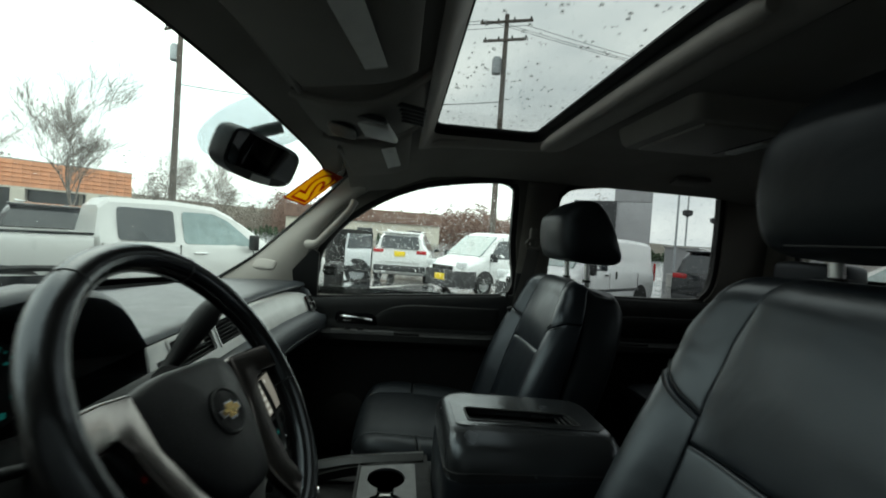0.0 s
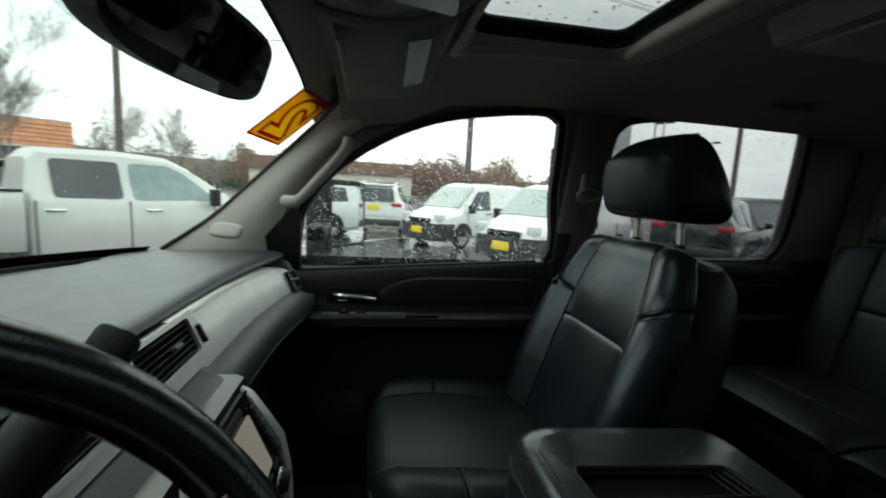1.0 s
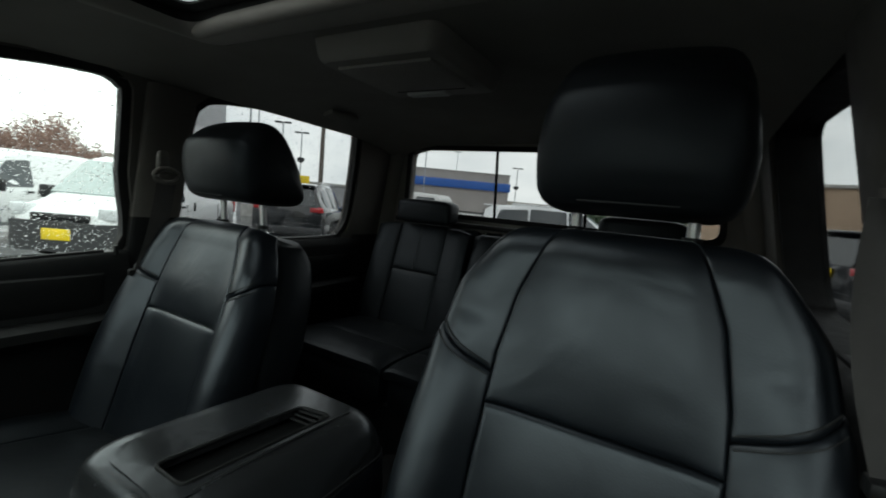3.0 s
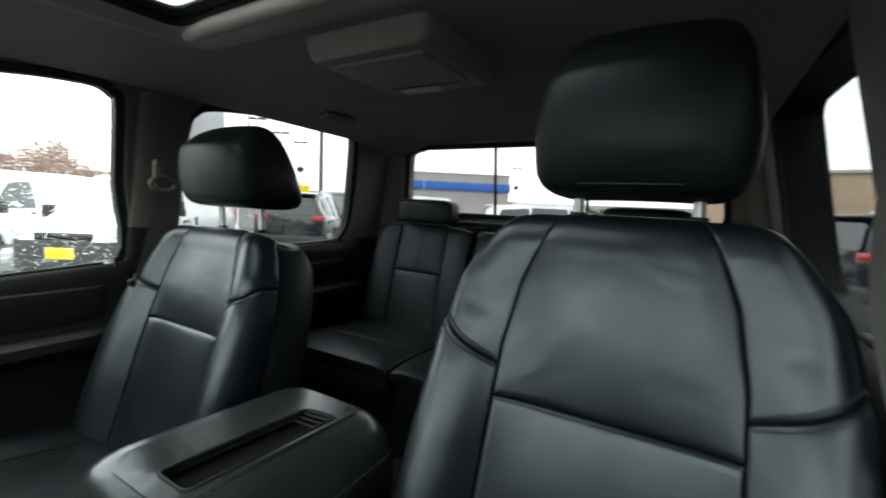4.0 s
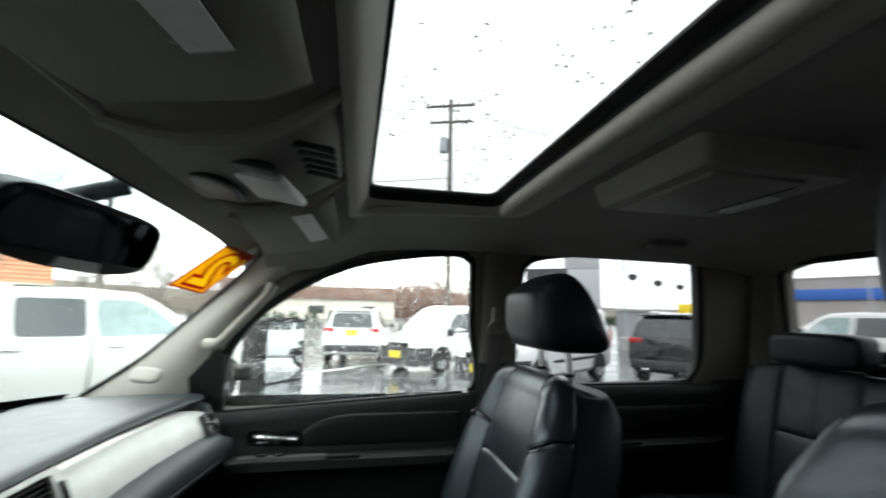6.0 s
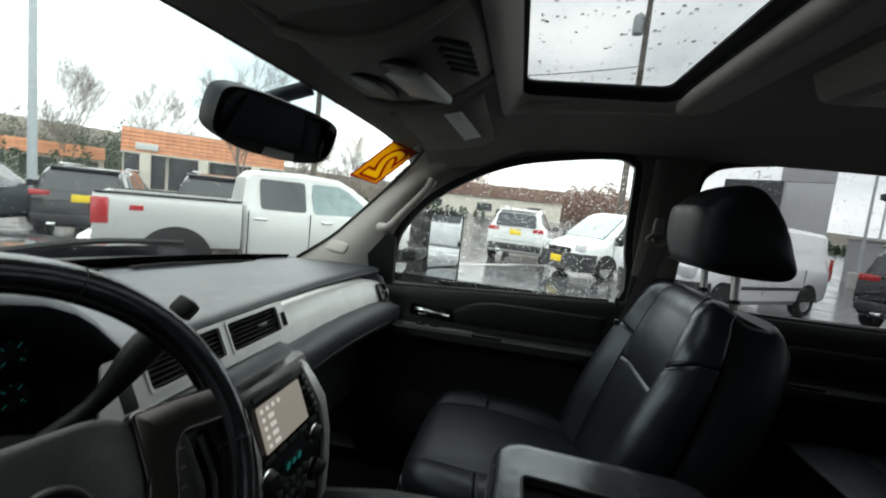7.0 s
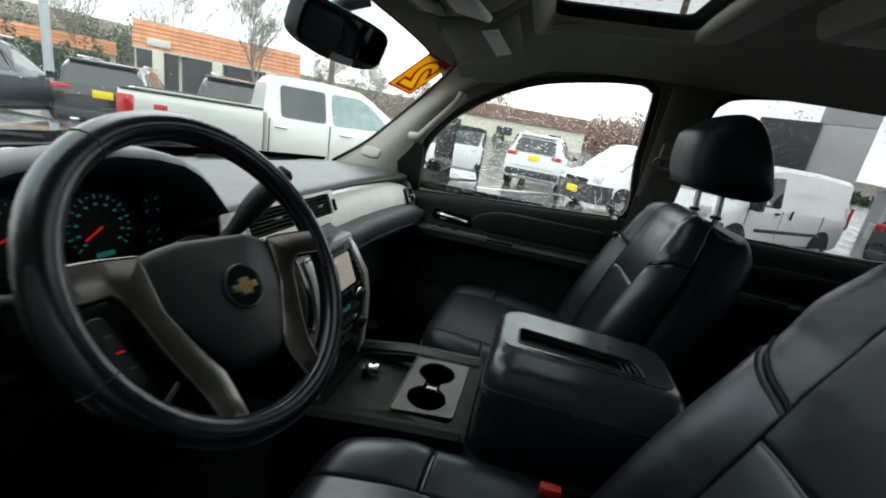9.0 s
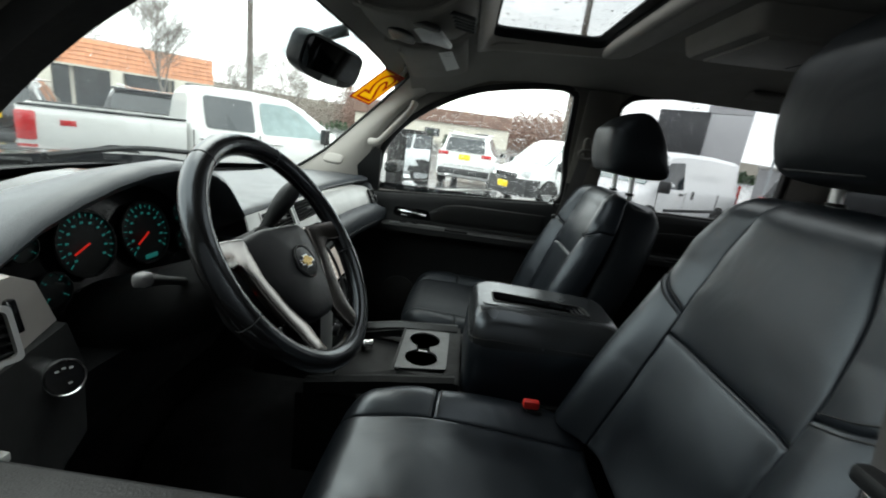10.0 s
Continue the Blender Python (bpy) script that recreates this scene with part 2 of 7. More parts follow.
ASPHALT = asphalt()
PAINTLINE = mat("worn_white_line", (0.55, 0.55, 0.53), 0.6, vary=0.3, scale=12)
CONCRETE = mat("pale_concrete", (0.42, 0.41, 0.39), 0.8, vary=0.2, scale=2, bump=0.5, bscale=60)
CREAM = mat("cream_render", (0.62, 0.58, 0.50), 0.85, vary=0.1, scale=1)
ORANGEROOF = mat("orange_tile", (0.60, 0.265, 0.135), 0.6, vary=0.15, scale=3, bump=0.5, bscale=20, piece=0.12)
BROWNROOF = mat("brown_shingle", (0.20, 0.125, 0.10), 0.85, vary=0.25, scale=1.5, bump=0.8, bscale=12)
BEIGEWALL = mat("grey_beige_panel", (0.40, 0.37, 0.35), 0.8, vary=0.1, scale=0.4)
TANWALL = mat("tan_wall", (0.42, 0.31, 0.22), 0.85, vary=0.12, scale=0.6)
BLUEBAND = mat("blue_fascia", (0.035, 0.13, 0.47), 0.5, vary=0.08, scale=1)
GREYSIGN = mat("grey_cladding", (0.34, 0.34, 0.35), 0.6, vary=0.1, scale=1, bump=0.4, bscale=60)
PYLON = mat("pale_grey_cladding", (0.50, 0.50, 0.515), 0.6, vary=0.1, scale=1, bump=0.4, bscale=60)
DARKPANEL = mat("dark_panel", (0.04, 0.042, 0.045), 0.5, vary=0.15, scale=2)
SHOPGLASS = mat("shop_window", (0.05, 0.055, 0.06), 0.1, vary=0.3, scale=1)
WOODPOLE = mat("weathered_pole", (0.13, 0.11, 0.095), 0.9, vary=0.25, scale=3, bump=0.8, bscale=50)
STEELPOLE = mat("galvanised_steel", (0.42, 0.45, 0.47), 0.5, metal=0.4, vary=0.1)
BARK = mat("grey_bark", (0.24, 0.215, 0.19), 0.9, vary=0.25, scale=5, bump=0.8, bscale=60)
TWIGS = mat("red_brown_twigs", (0.255, 0.165, 0.135), 0.9, vary=0.35, scale=1.2)
GREYTWIGS = mat("grey_brown_twigs", (0.20, 0.165, 0.14), 0.9, vary=0.35, scale=1.2)
EVERGREEN = mat("evergreen_needles", (0.055, 0.085, 0.045), 0.85, vary=0.4, scale=1.5)
HILLMAT = mat("wooded_hillside", (0.15, 0.135, 0.105), 0.95, vary=0.45, scale=0.25, bump=1.0, bscale=2)

# ---- mesh helpers ----
WORLD = {}


def thing(name, loc, label, category, group="", kind=""):
    e = new(name)
    e.location = loc
    WORLD[e] = Matrix.Translation(loc)
    return tagged(e, label, category, group, kind)


def mesh_of(name, bm, material, sharp=38):
    me = bpy.data.meshes.new(name)
    bmesh.ops.recalc_face_normals(bm, faces=bm.faces)
    for f in bm.faces:
        f.smooth = True
    bm.to_mesh(me)
    bm.free()
    me.set_sharp_from_angle(angle=radians(sharp))
    me.materials.append(material)
    return me


def part(name, bm, material, parent=None, label="", sharp=38):
    ob = new(name, bm if isinstance(bm, bpy.types.Mesh) else mesh_of(name, bm, material, sharp))
    if parent is not None:
        ob.parent = parent
        ob.matrix_parent_inverse = WORLD.get(parent, Matrix()).inverted()
    return tagged(ob, label)


def solid(name, bm, material, label, category, kind="", group="", sharp=38):
    return tagged(part(name, bm, material, None, "", sharp), label, category, group, kind)


def box(c, s, bev=0.004, seg=2, rot=None):
    bm = bmesh.new()
    bmesh.ops.create_cube(bm, size=1.0)
    for v in bm.verts:
        v.co = Vector((v.co.x * s[0], v.co.y * s[1], v.co.z * s[2]))
    if bev:
        bmesh.ops.bevel(bm, geom=list(bm.edges), offset=min(bev, 0.45 * min(s)), segments=seg, profile=0.5, affect="EDGES")
    m = Matrix.Translation(c) @ (Euler([radians(a) for a in rot]).to_matrix().to_4x4() if rot else Matrix())
    bm.transform(m)
    return bm


def join(*bms):
    out = bms[0]
    for b in bms[1:]:
        me = bpy.data.meshes.new("tmp")
        b.to_mesh(me)
        b.free()
        out.from_mesh(me)
        bpy.data.meshes.remove(me)
    return out


def loft(rings, closed=True, caps=True):
    bm = bmesh.new()
    rows = [[bm.verts.new(p) for p in r] for r in rings]
    n = len(rows[0])
    for a, b in zip(rows, rows[1:]):
        for i in range(n if closed else n - 1):
            j = (i + 1) % n
            bm.faces.new((a[i], a[j], b[j], b[i]))
    if caps and closed:
        bm.faces.new(rows[0])
        bm.faces.new(rows[-1])
    return bm


def tube(pts, r, seg=8, closed=False):
    pts = [Vector(p) for p in pts]
    rings, n = [], len(pts)
    up = Vector((0.123, 0.211, 0.97))
    for i, p in enumerate(pts):
        a = pts[i - 1] if (i or closed) else p
        b = pts[(i + 1) % n] if (i < n - 1 or closed) else p
        d = (b - a).normalized()
        u = d.cross(up)
        u = u.normalized() if u.length > 1e-4 else Vector((1, 0, 0))
        w = d.cross(u).normalized()
        rr = r[i] if isinstance(r, (list, tuple)) else r
        rings.append([p + rr * (math.cos(t) * u + math.sin(t) * w) for t in (2 * math.pi * k / seg for k in range(seg))])
    if closed:
        rings.append(rings[0])
        bm = loft(rings, True, False)
        bmesh.ops.remove_doubles(bm, verts=bm.verts, dist=1e-6)
        return bm
    return loft(rings)


def revolve(profile, seg=24, m=Matrix()):
    """Profile of (radius, height) turned about z."""
    rings = [[(r * math.cos(2 * math.pi * k / seg), r * math.sin(2 * math.pi * k / seg), z) for k in range(seg)] for r, z in profile]
    bm = loft(rings)
    bm.transform(m)
    return bm


def plate(outline, holes, place, depth):
    """A sheet of some depth with holes through it; place(u, v, w) puts it in the world."""
    bm = bmesh.new()
    edges = []
    for loop in (outline, *holes):
        vs = [bm.verts.new((u, v, 0)) for u, v in loop]
        edges += [bm.edges.new((vs[i], vs[(i + 1) % len(vs)])) for i in range(len(vs))]
    bmesh.ops.triangle_fill(bm, use_beauty=True, edges=edges)
    ex = bmesh.ops.extrude_face_region(bm, geom=list(bm.faces))
    for g in ex["geom"]:
        if isinstance(g, bmesh.types.BMVert):
            g.co.z = depth
    for v in bm.verts:
        v.co = Vector(place(*v.co))
    return bm


def rounded(pts, r, seg=5):
    """The polygon with its corners rounded."""
    out, n = [], len(pts)
    for i in range(n):
        p, a, b = (Vector(q) for q in (pts[i], pts[i - 1], pts[(i + 1) % n]))
        rr = r[i] if isinstance(r, (list, tuple)) else r
        d1, d2 = (a - p), (b - p)
        q = min(rr, 0.48 * d1.length, 0.48 * d2.length)
        s, e = p + d1.normalized() * q, p + d2.normalized() * q
        for k in range(seg + 1):
            t = k / seg
            out.append(tuple((1 - t) ** 2 * s + 2 * t * (1 - t) * p + t * t * e))
    return out


def smoothline(pts, n=6):
    """Catmull-Rom through the points."""
    pts = [Vector(p) for p in pts]
    out = []
    for i in range(len(pts) - 1):
        p0, p1, p2, p3 = pts[max(i - 1, 0)], pts[i], pts[i + 1], pts[min(i + 2, len(pts) - 1)]
        for k in range(n):
            t = k / n
            out.append(0.5 * ((2 * p1) + (p2 - p0) * t + (2 * p0 - 5 * p1 + 4 * p2 - p3) * t * t + (3 * p1 - p0 - 3 * p2 + p3) * t ** 3))
    return out + [pts[-1]]


def pillow(S, u0, u1, v0, v1, thick, n=12, m=12, p=5, back=0.02):
    """A stuffed panel on the surface S(u, v), its edges turned in."""
    def at(u, v, lift):
        e = 1e-3
        q = S(u, v)
        nrm = (S(u + e, v) - q).cross(S(u, v + e) - q).normalized()
        return q + nrm * lift
    front, rear = [], []
    for j in range(m + 1):
        b = j / m
        b = 0.5 - 0.5 * math.cos(math.pi * b)
        fr, rr = [], []
        for i in range(n + 1):
            a = 0.5 - 0.5 * math.cos(math.pi * i / n)
            h = (1 - abs(2 * a - 1) ** p) ** (1 / 2.2) * (1 - abs(2 * b - 1) ** p) ** (1 / 2.2) * (0.75 + (0.9 if p > 25 else 0.25) * (1 - (2 * a - 1) ** 2) * (1 - (2 * b - 1) ** 2))
            u, v = u0 + (u1 - u0) * a, v0 + (v1 - v0) * b
            fr.append(at(u, v, thick * h))
            rr.append(at(u, v, -back))
        front.append(fr)
        rear.append(rr)
    bm = bmesh.new()
    F = [[bm.verts.new(q) for q in r] for r in front]
    R = [[bm.verts.new(q) for q in r] for r in rear]
    for j in range(m):
        for i in range(n):
            bm.faces.new((F[j][i], F[j][i + 1], F[j + 1][i + 1], F[j + 1][i]))
            bm.faces.new((R[j][i], R[j + 1][i], R[j + 1][i + 1], R[j][i + 1]))
    for i in range(n):
        bm.faces.new((F[0][i], R[0][i], R[0][i + 1], F[0][i + 1]))
        bm.faces.new((F[m][i], F[m][i + 1], R[m][i + 1], R[m][i]))
    for j in range(m):
        bm.faces.new((F[j][0], F[j + 1][0], R[j + 1][0], R[j][0]))
        bm.faces.new((F[j][n], R[j][n], R[j + 1][n], F[j + 1][n]))
    return bm


def sq(c, a, e1=0.5, e2=0.5, rot=(0, 0, 0), seg=28, rows=18, taper=0.0):
    """A superellipsoid with half sizes a."""
    f = lambda w, e: math.copysign(abs(w) ** e, w)
    rings = []
    for j in range(rows + 1):
        t = -math.pi / 2 + math.pi * j / rows
        t = max(min(t, math.pi / 2 - 0.02), -math.pi / 2 + 0.02)
        k = 1 + taper * math.sin(t)
        rings.append([(a[0] * k * f(math.cos(t), e1) * f(math.cos(s), e2), a[1] * k * f(math.cos(t), e1) * f(math.sin(s), e2), a[2] * f(math.sin(t), e1))
                      for s in (2 * math.pi * i / seg for i in range(seg))])
    bm = loft(rings)
    bm.transform(pose(*c, *rot))
    return bm


def ellipse_ring(c, u, w, ru, rw, n=40):
    return [Vector(c) + Vector(u) * ru * math.cos(2 * math.pi * k / n) + Vector(w) * rw * math.sin(2 * math.pi * k / n) for k in range(n)]

# ---- the cab: shell ----
FLOOR_Z = 0.62


def sx(z, sgn=1, w=0.0):
    return sgn * (0.81 - 0.22 * (z - 1.347) - w)


FRONT_WIN = [(0.003, 1.342), (0.26, 1.323), (0.52, 1.303), (0.775, 1.282), (0.777, 1.40), (0.765, 1.47), (0.72, 1.54), (0.67, 1.594), (0.62, 1.632), (0.575, 1.663),
             (0.48, 1.714), (0.36, 1.756), (0.19, 1.784), (0.09, 1.792), (0.055, 1.789), (0.034, 1.775), (0.026, 1.755), (0.016, 1.56)]
REAR_WIN = [(-0.50, 1.361), (-0.16, 1.350), (-0.162, 1.60), (-0.168, 1.735), (-0.185, 1.770), (-0.215, 1.788), (-0.30, 1.804), (-0.54, 1.826), (-0.77, 1.832), (-0.81, 1.828),
            (-0.838, 1.812), (-0.852, 1.78), (-0.880, 1.60), (-0.893, 1.48), (-0.888, 1.42), (-0.865, 1.385), (-0.82, 1.367)]
def smooth_loop(pts):
    q = [(a, b, 0) for a, b in pts]
    return [tuple(p.xy) for p in smoothline([q[-1]] + q + q[:2], 4)[4:-5]]


FRONT_WIN, REAR_WIN = smooth_loop(FRONT_WIN), smooth_loop(REAR_WIN)
ROOF_Y = [0.66, 0.58, 0.50, 0.40, 0.36, 0.22, 0.07, -0.025, -0.15, -0.45, -0.80, -1.0, -1.10, -1.15]
ROOF_Z = [1.792, 1.803, 1.815, 1.858, 1.872, 1.886, 1.890, 1.888, 1.886, 1.885, 1.880, 1.862, 1.838, 1.815]
ROOF_X = [-0.71, -0.69, -0.66, -0.60, -0.52, -0.44, -0.40, -0.2, 0.0, 0.2, 0.33, 0.42, 0.46, 0.54, 0.60, 0.66, 0.69, 0.71]


def roof_z(x, y):
    return float(np.interp(-y, [-v for v in ROOF_Y], ROOF_Z)) - 0.075 * (abs(x) / 0.70) ** 5


def grow(pts, d):
    n, out = len(pts), []
    area = sum(pts[i][0] * pts[(i + 1) % n][1] - pts[(i + 1) % n][0] * pts[i][1] for i in range(n))
    s = 1 if area > 0 else -1
    for i in range(n):
        a, b = Vector(pts[i - 1]), Vector(pts[(i + 1) % n])
        t = (b - a).normalized()
        out.append((pts[i][0] + s * d * t.y, pts[i][1] - s * d * t.x))
    return out


A_LOW = [(0.83, 1.30), (0.83, 1.45), (0.725, 1.612), (0.62, 1.705), (0.51, 1.762), (0.42, 1.79)]
A_GLASS = [(0.812, 1.165, 1.346), (0.830, 1.045, 1.435), (0.822, 0.955, 1.517), (0.775, 0.828, 1.632), (0.697, 0.722, 1.718), (0.60, 0.655, 1.765)]
for sgn, side in ((1, "right"), (-1, "left")):
    place = lambda u, v, w, s=sgn: (sx(v, s, -w), u, v)
    outline = [tuple(p.xy) for p in smoothline([(a, b, 0) for a, b in A_LOW], 5)] + [(0.2, 1.825), (-0.3, 1.85), (-0.8, 1.856), (-1.10, 1.84), (-1.17, 1.30)]
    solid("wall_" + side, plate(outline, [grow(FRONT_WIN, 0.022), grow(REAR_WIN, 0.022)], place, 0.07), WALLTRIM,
          "beige-grey plastic pillar and window surround of the cab, its shade put into the colour", "wall", "structure")
    place2 = lambda u, v, w, s=sgn: (sx(v, s, -w - 0.012), u, v)
    for hole in (FRONT_WIN, REAR_WIN):
        deep = sgn < 0 and hole is REAR_WIN
        solid("trim", plate(grow(hole, 0.055), [hole], place2, 0.095 if deep else 0.028), RUBBER, "black rubber window seal", "trim", "structure")
    # the slanting front pillar, wrapped from the door's window to the windshield
    rings = []
    for k in range(9):
        t = k / 8
        row = []
        for i in range(6):
            a = Vector((sx(A_LOW[i][1], 1), *A_LOW[i]))
            g = Vector(A_GLASS[i])
            q = a.lerp(g, t) + Vector((-0.030 * math.sin(math.pi * t), -0.02 * math.sin(math.pi * t), 0))
            row.append(Vector((sgn * q.x, q.y, q.z)))
        rings.append(smoothline(row, 5))
    inner = rings
    outer = [[Vector((p.x + sgn * 0.05, p.y + 0.016, p.z + 0.002)) for p in r] for r in reversed(rings)]
    solid("wall_pillar_" + side, loft([list(c) for c in zip(*(inner + outer))]), PILLAR, "light beige-grey windshield pillar trim", "pillar", "structure")

bm = bmesh.new()
grid = [[bm.verts.new((x, y, roof_z(x, y))) for x in ROOF_X] for y in ROOF_Y]
for j in range(len(ROOF_Y) - 1):
    for i in range(len(ROOF_X) - 1):
        if not (-0.44 < (ROOF_X[i] + ROOF_X[i + 1]) / 2 < 0.38 and -0.025 < (ROOF_Y[j] + ROOF_Y[j + 1]) / 2 < 0.40):
            bm.faces.new((grid[j][i], grid[j][i + 1], grid[j + 1][i + 1], grid[j + 1][i]))
ex = bmesh.ops.extrude_face_region(bm, geom=list(bm.faces))
for g in ex["geom"]:
    if isinstance(g, bmesh.types.BMVert):
        g.co.z += 0.012
bmesh.ops.delete(bm, geom=[v for v in bm.verts if not v.link_faces], context="VERTS")
solid("ceiling", bm, HEADLINER, "taupe woven fabric headliner of the cab", "ceiling", "structure", sharp=60)
# outer roof skin with the same opening
bm = bmesh.new()
SKX = [-0.77, -0.74] + ROOF_X[1:-1] + [0.74, 0.77]
SKY = [0.74, 0.70] + ROOF_Y[1:-1] + [-1.16, -1.22]
grid = [[bm.verts.new((x, y, max(roof_z(x * 0.96, max(min(y, 0.66), -1.12)), 1.70) + 0.048 - (0.03 if y > 0.69 else 0))) for x in SKX] for y in SKY]
for j in range(len(SKY) - 1):
    for i in range(len(SKX) - 1):
        if not (-0.52 < (SKX[i] + SKX[i + 1]) / 2 < 0.54 and -0.15 < (SKY[j] + SKY[j + 1]) / 2 < 0.50):
            bm.faces.new((grid[j][i], grid[j][i + 1], grid[j + 1][i + 1], grid[j + 1][i]))
ex = bmesh.ops.extrude_face_region(bm, geom=list(bm.faces))
for g in ex["geom"]:
    if isinstance(g, bmesh.types.BMVert):
        g.co.z += 0.012
bmesh.ops.delete(bm, geom=[v for v in bm.verts if not v.link_faces], context="VERTS")
solid("roof", bm, BLACKPAINT, "black painted steel roof of the truck cab", "roof", "structure", sharp=60)

# sunroof: padded lip, black frame, wet glass
sunroof = thing("sunroof", (-0.03, 0.19, 1.88), "closed tilting glass sunroof, wet with rain, in a black frame", "sunroof")
lip_o = rounded([(-0.49, -0.060), (0.455, -0.060), (0.455, 0.425), (-0.49, 0.425)], 0.05)
lip_i = rounded([(-0.455, 0.038), (0.412, 0.038), (0.412, 0.382), (-0.455, 0.382)], 0.040)
flat = lambda z: (lambda u, v, w: (u, v, z + w))
rings = []
for a in (0.0, 0.25, 0.5, 0.75, 1.0):
    drop = 0.016 * math.sin(math.pi * min(a + 0.12, 1.0))
    rings.append([Vector((o[0] + (i[0] - o[0]) * a, o[1] + (i[1] - o[1]) * a, roof_z(o[0], o[1]) * (1 - a) + 1.884 * a - drop)) for o, i in zip(lip_o, lip_i)])
part("lip", loft(rings, True, False), PILLAR, sunroof, "padded taupe surround")
part("opening_wall", loft([rings[-1], [p + Vector((0, 0, 0.028)) for p in rings[-1]]], True, False), RUBBER, sunroof)
part("frame", plate([(-0.56, -0.12), (0.56, -0.12), (0.56, 0.46), (-0.56, 0.46)], [rounded([(-0.43, 0.066), (0.372, 0.066), (0.372, 0.374), (-0.43, 0.374)], 0.03)], flat(1.903), 0.005), RUBBER, sunroof)
pane = part("pane", plate([(-0.54, -0.12), (0.54, -0.12), (0.54, 0.45), (-0.54, 0.45)], [], flat(1.911), 0.005), ROOFGLASS, sunroof, "grey tinted wet glass")
rail = [(x, 0.028, 1.876 - 0.012 * (abs(x + 0.02) / 0.45) ** 6) for x in (-0.44, -0.42, -0.36, -0.2, -0.03, 0.15, 0.30, 0.38, 0.40)]
part("shade_rail", tube(rail, [0.010, 0.015, 0.017, 0.017, 0.017, 0.017, 0.017, 0.015, 0.010], 12), PILLAR, sunroof)
part("edge_seam", tube([(x, -0.062, roof_z(x, -0.062) - 0.001) for x in (-0.46, -0.3, 0.0, 0.3, 0.43)], 0.0035, 6), RUBBER, sunroof)

solid("floor", box((0, -0.05, FLOOR_Z - 0.02), (1.66, 2.35, 0.04), 0), CARPET, "charcoal carpeted cab floor", "floor", "structure")
solid("floor_tunnel", loft([[(x, y, z) for x, z in ((-0.28, 0.622), (-0.2, 0.72), (-0.1, 0.76), (0.1, 0.76), (0.2, 0.72), (0.28, 0.622))] for y in (1.1, 0.5, -0.3, -1.0)]),
      CARPET, "charcoal carpet over the transmission tunnel", "floor", "structure")
solid("wall_front", box((0, 1.17, 0.96), (1.6, 0.04, 0.70), 0), CARPET, "dark carpeted bulkhead under the dashboard", "wall", "structure")
bw = lambda u, v, w: (u, -1.165 + 0.12 * (v - 1.5) - w, v)
solid("wall_back", plate([(-0.80, 0.62), (0.80, 0.62), (0.83, 1.30), (0.72, 1.825), (0.4, 1.835), (-0.4, 1.835), (-0.72, 1.825), (-0.83, 1.30)],
                         [rounded([(-0.66, 1.505), (0.66, 1.505), (0.63, 1.80), (-0.63, 1.80)], 0.05)], bw, 0.05), HEADLINER, "taupe rear wall of the cab", "wall", "structure")


for sgn in (1, -1):
    rings = []
    for z in (1.22, 1.40, 1.55, 1.70, 1.80, 1.84):
        x, yb = abs(sx(z, sgn, 0.0)), -1.175 + 0.12 * (z - 1.5)
        rings.append([(sgn * (x - 0.050), yb, z), (sgn * (x - 0.038), yb + 0.035, z), (sgn * (x - 0.006), yb + 0.060, z), (sgn * (x + 0.05), yb + 0.05, z), (sgn * (x + 0.05), yb - 0.04, z), (sgn * (x - 0.045), yb - 0.04, z)])
    solid("trim_corner", loft(rings), HEADLINER, "taupe fabric trim in the rear corner of the cab", "trim", "structure", sharp=60)


def window(name, bm, material, label):
    w = solid(name, bm, material, label, "window", "structure")
    return w


for sgn, nm in ((1, "right"), (-1, "left")):
    pl = lambda u, v, w, s=sgn: (sx(v, s, -w - 0.022), u, v)
    if sgn > 0:
        window("window_1", plate(grow(FRONT_WIN, 0.02), [], pl, 0.004), WGLASS, "closed clear side window beaded with raindrops")
    window("window_2" if sgn > 0 else "window_3", plate(grow(REAR_WIN, 0.02), [], pl if sgn > 0 else lambda u, v, w: (sx(v, -1, -w - 0.092), u, v), 0.004), TINT, "closed dark-tinted rear side window beaded with raindrops")
bg = lambda u, v, w: (u, -1.180 + 0.12 * (v - 1.5) - w, v)
back = window("window_4", plate([(-0.68, 1.49), (0.68, 1.49), (0.65, 1.815), (-0.65, 1.815)], [], bg, 0.004), BACKTINT, "tinted sliding rear window of the cab")
for xx in (-0.20, 0.19):
    part("divider", plate([(xx - 0.006, 1.50), (xx + 0.006, 1.50), (xx + 0.006, 1.81), (xx - 0.006, 1.81)], [], lambda u, v, w: (u, -1.172 + 0.12 * (v - 1.5) - w, v), 0.006), GLOSSBLACK, back)
part("window_frame", plate(rounded([(-0.675, 1.49), (0.675, 1.49), (0.645, 1.815), (-0.645, 1.815)], 0.05), [rounded([(-0.652, 1.512), (0.652, 1.512), (0.622, 1.795), (-0.622, 1.795)], 0.04)],
     lambda u, v, w: (u, -1.160 + 0.12 * (v - 1.5) - w, v), 0.012), RUBBER, back)

solid("trim_sill", loft([[(-0.816, y, 1.290), (-0.817, y, 1.298), (-0.823, y, 1.3025), (-0.868, y, 1.3035), (-0.872, y, 1.290)] for y in (0.20, 0.40, 0.60, 0.79)]), DOORVINYL, "black vinyl sill along the top of the driver's door", "trim", "structure", sharp=50)

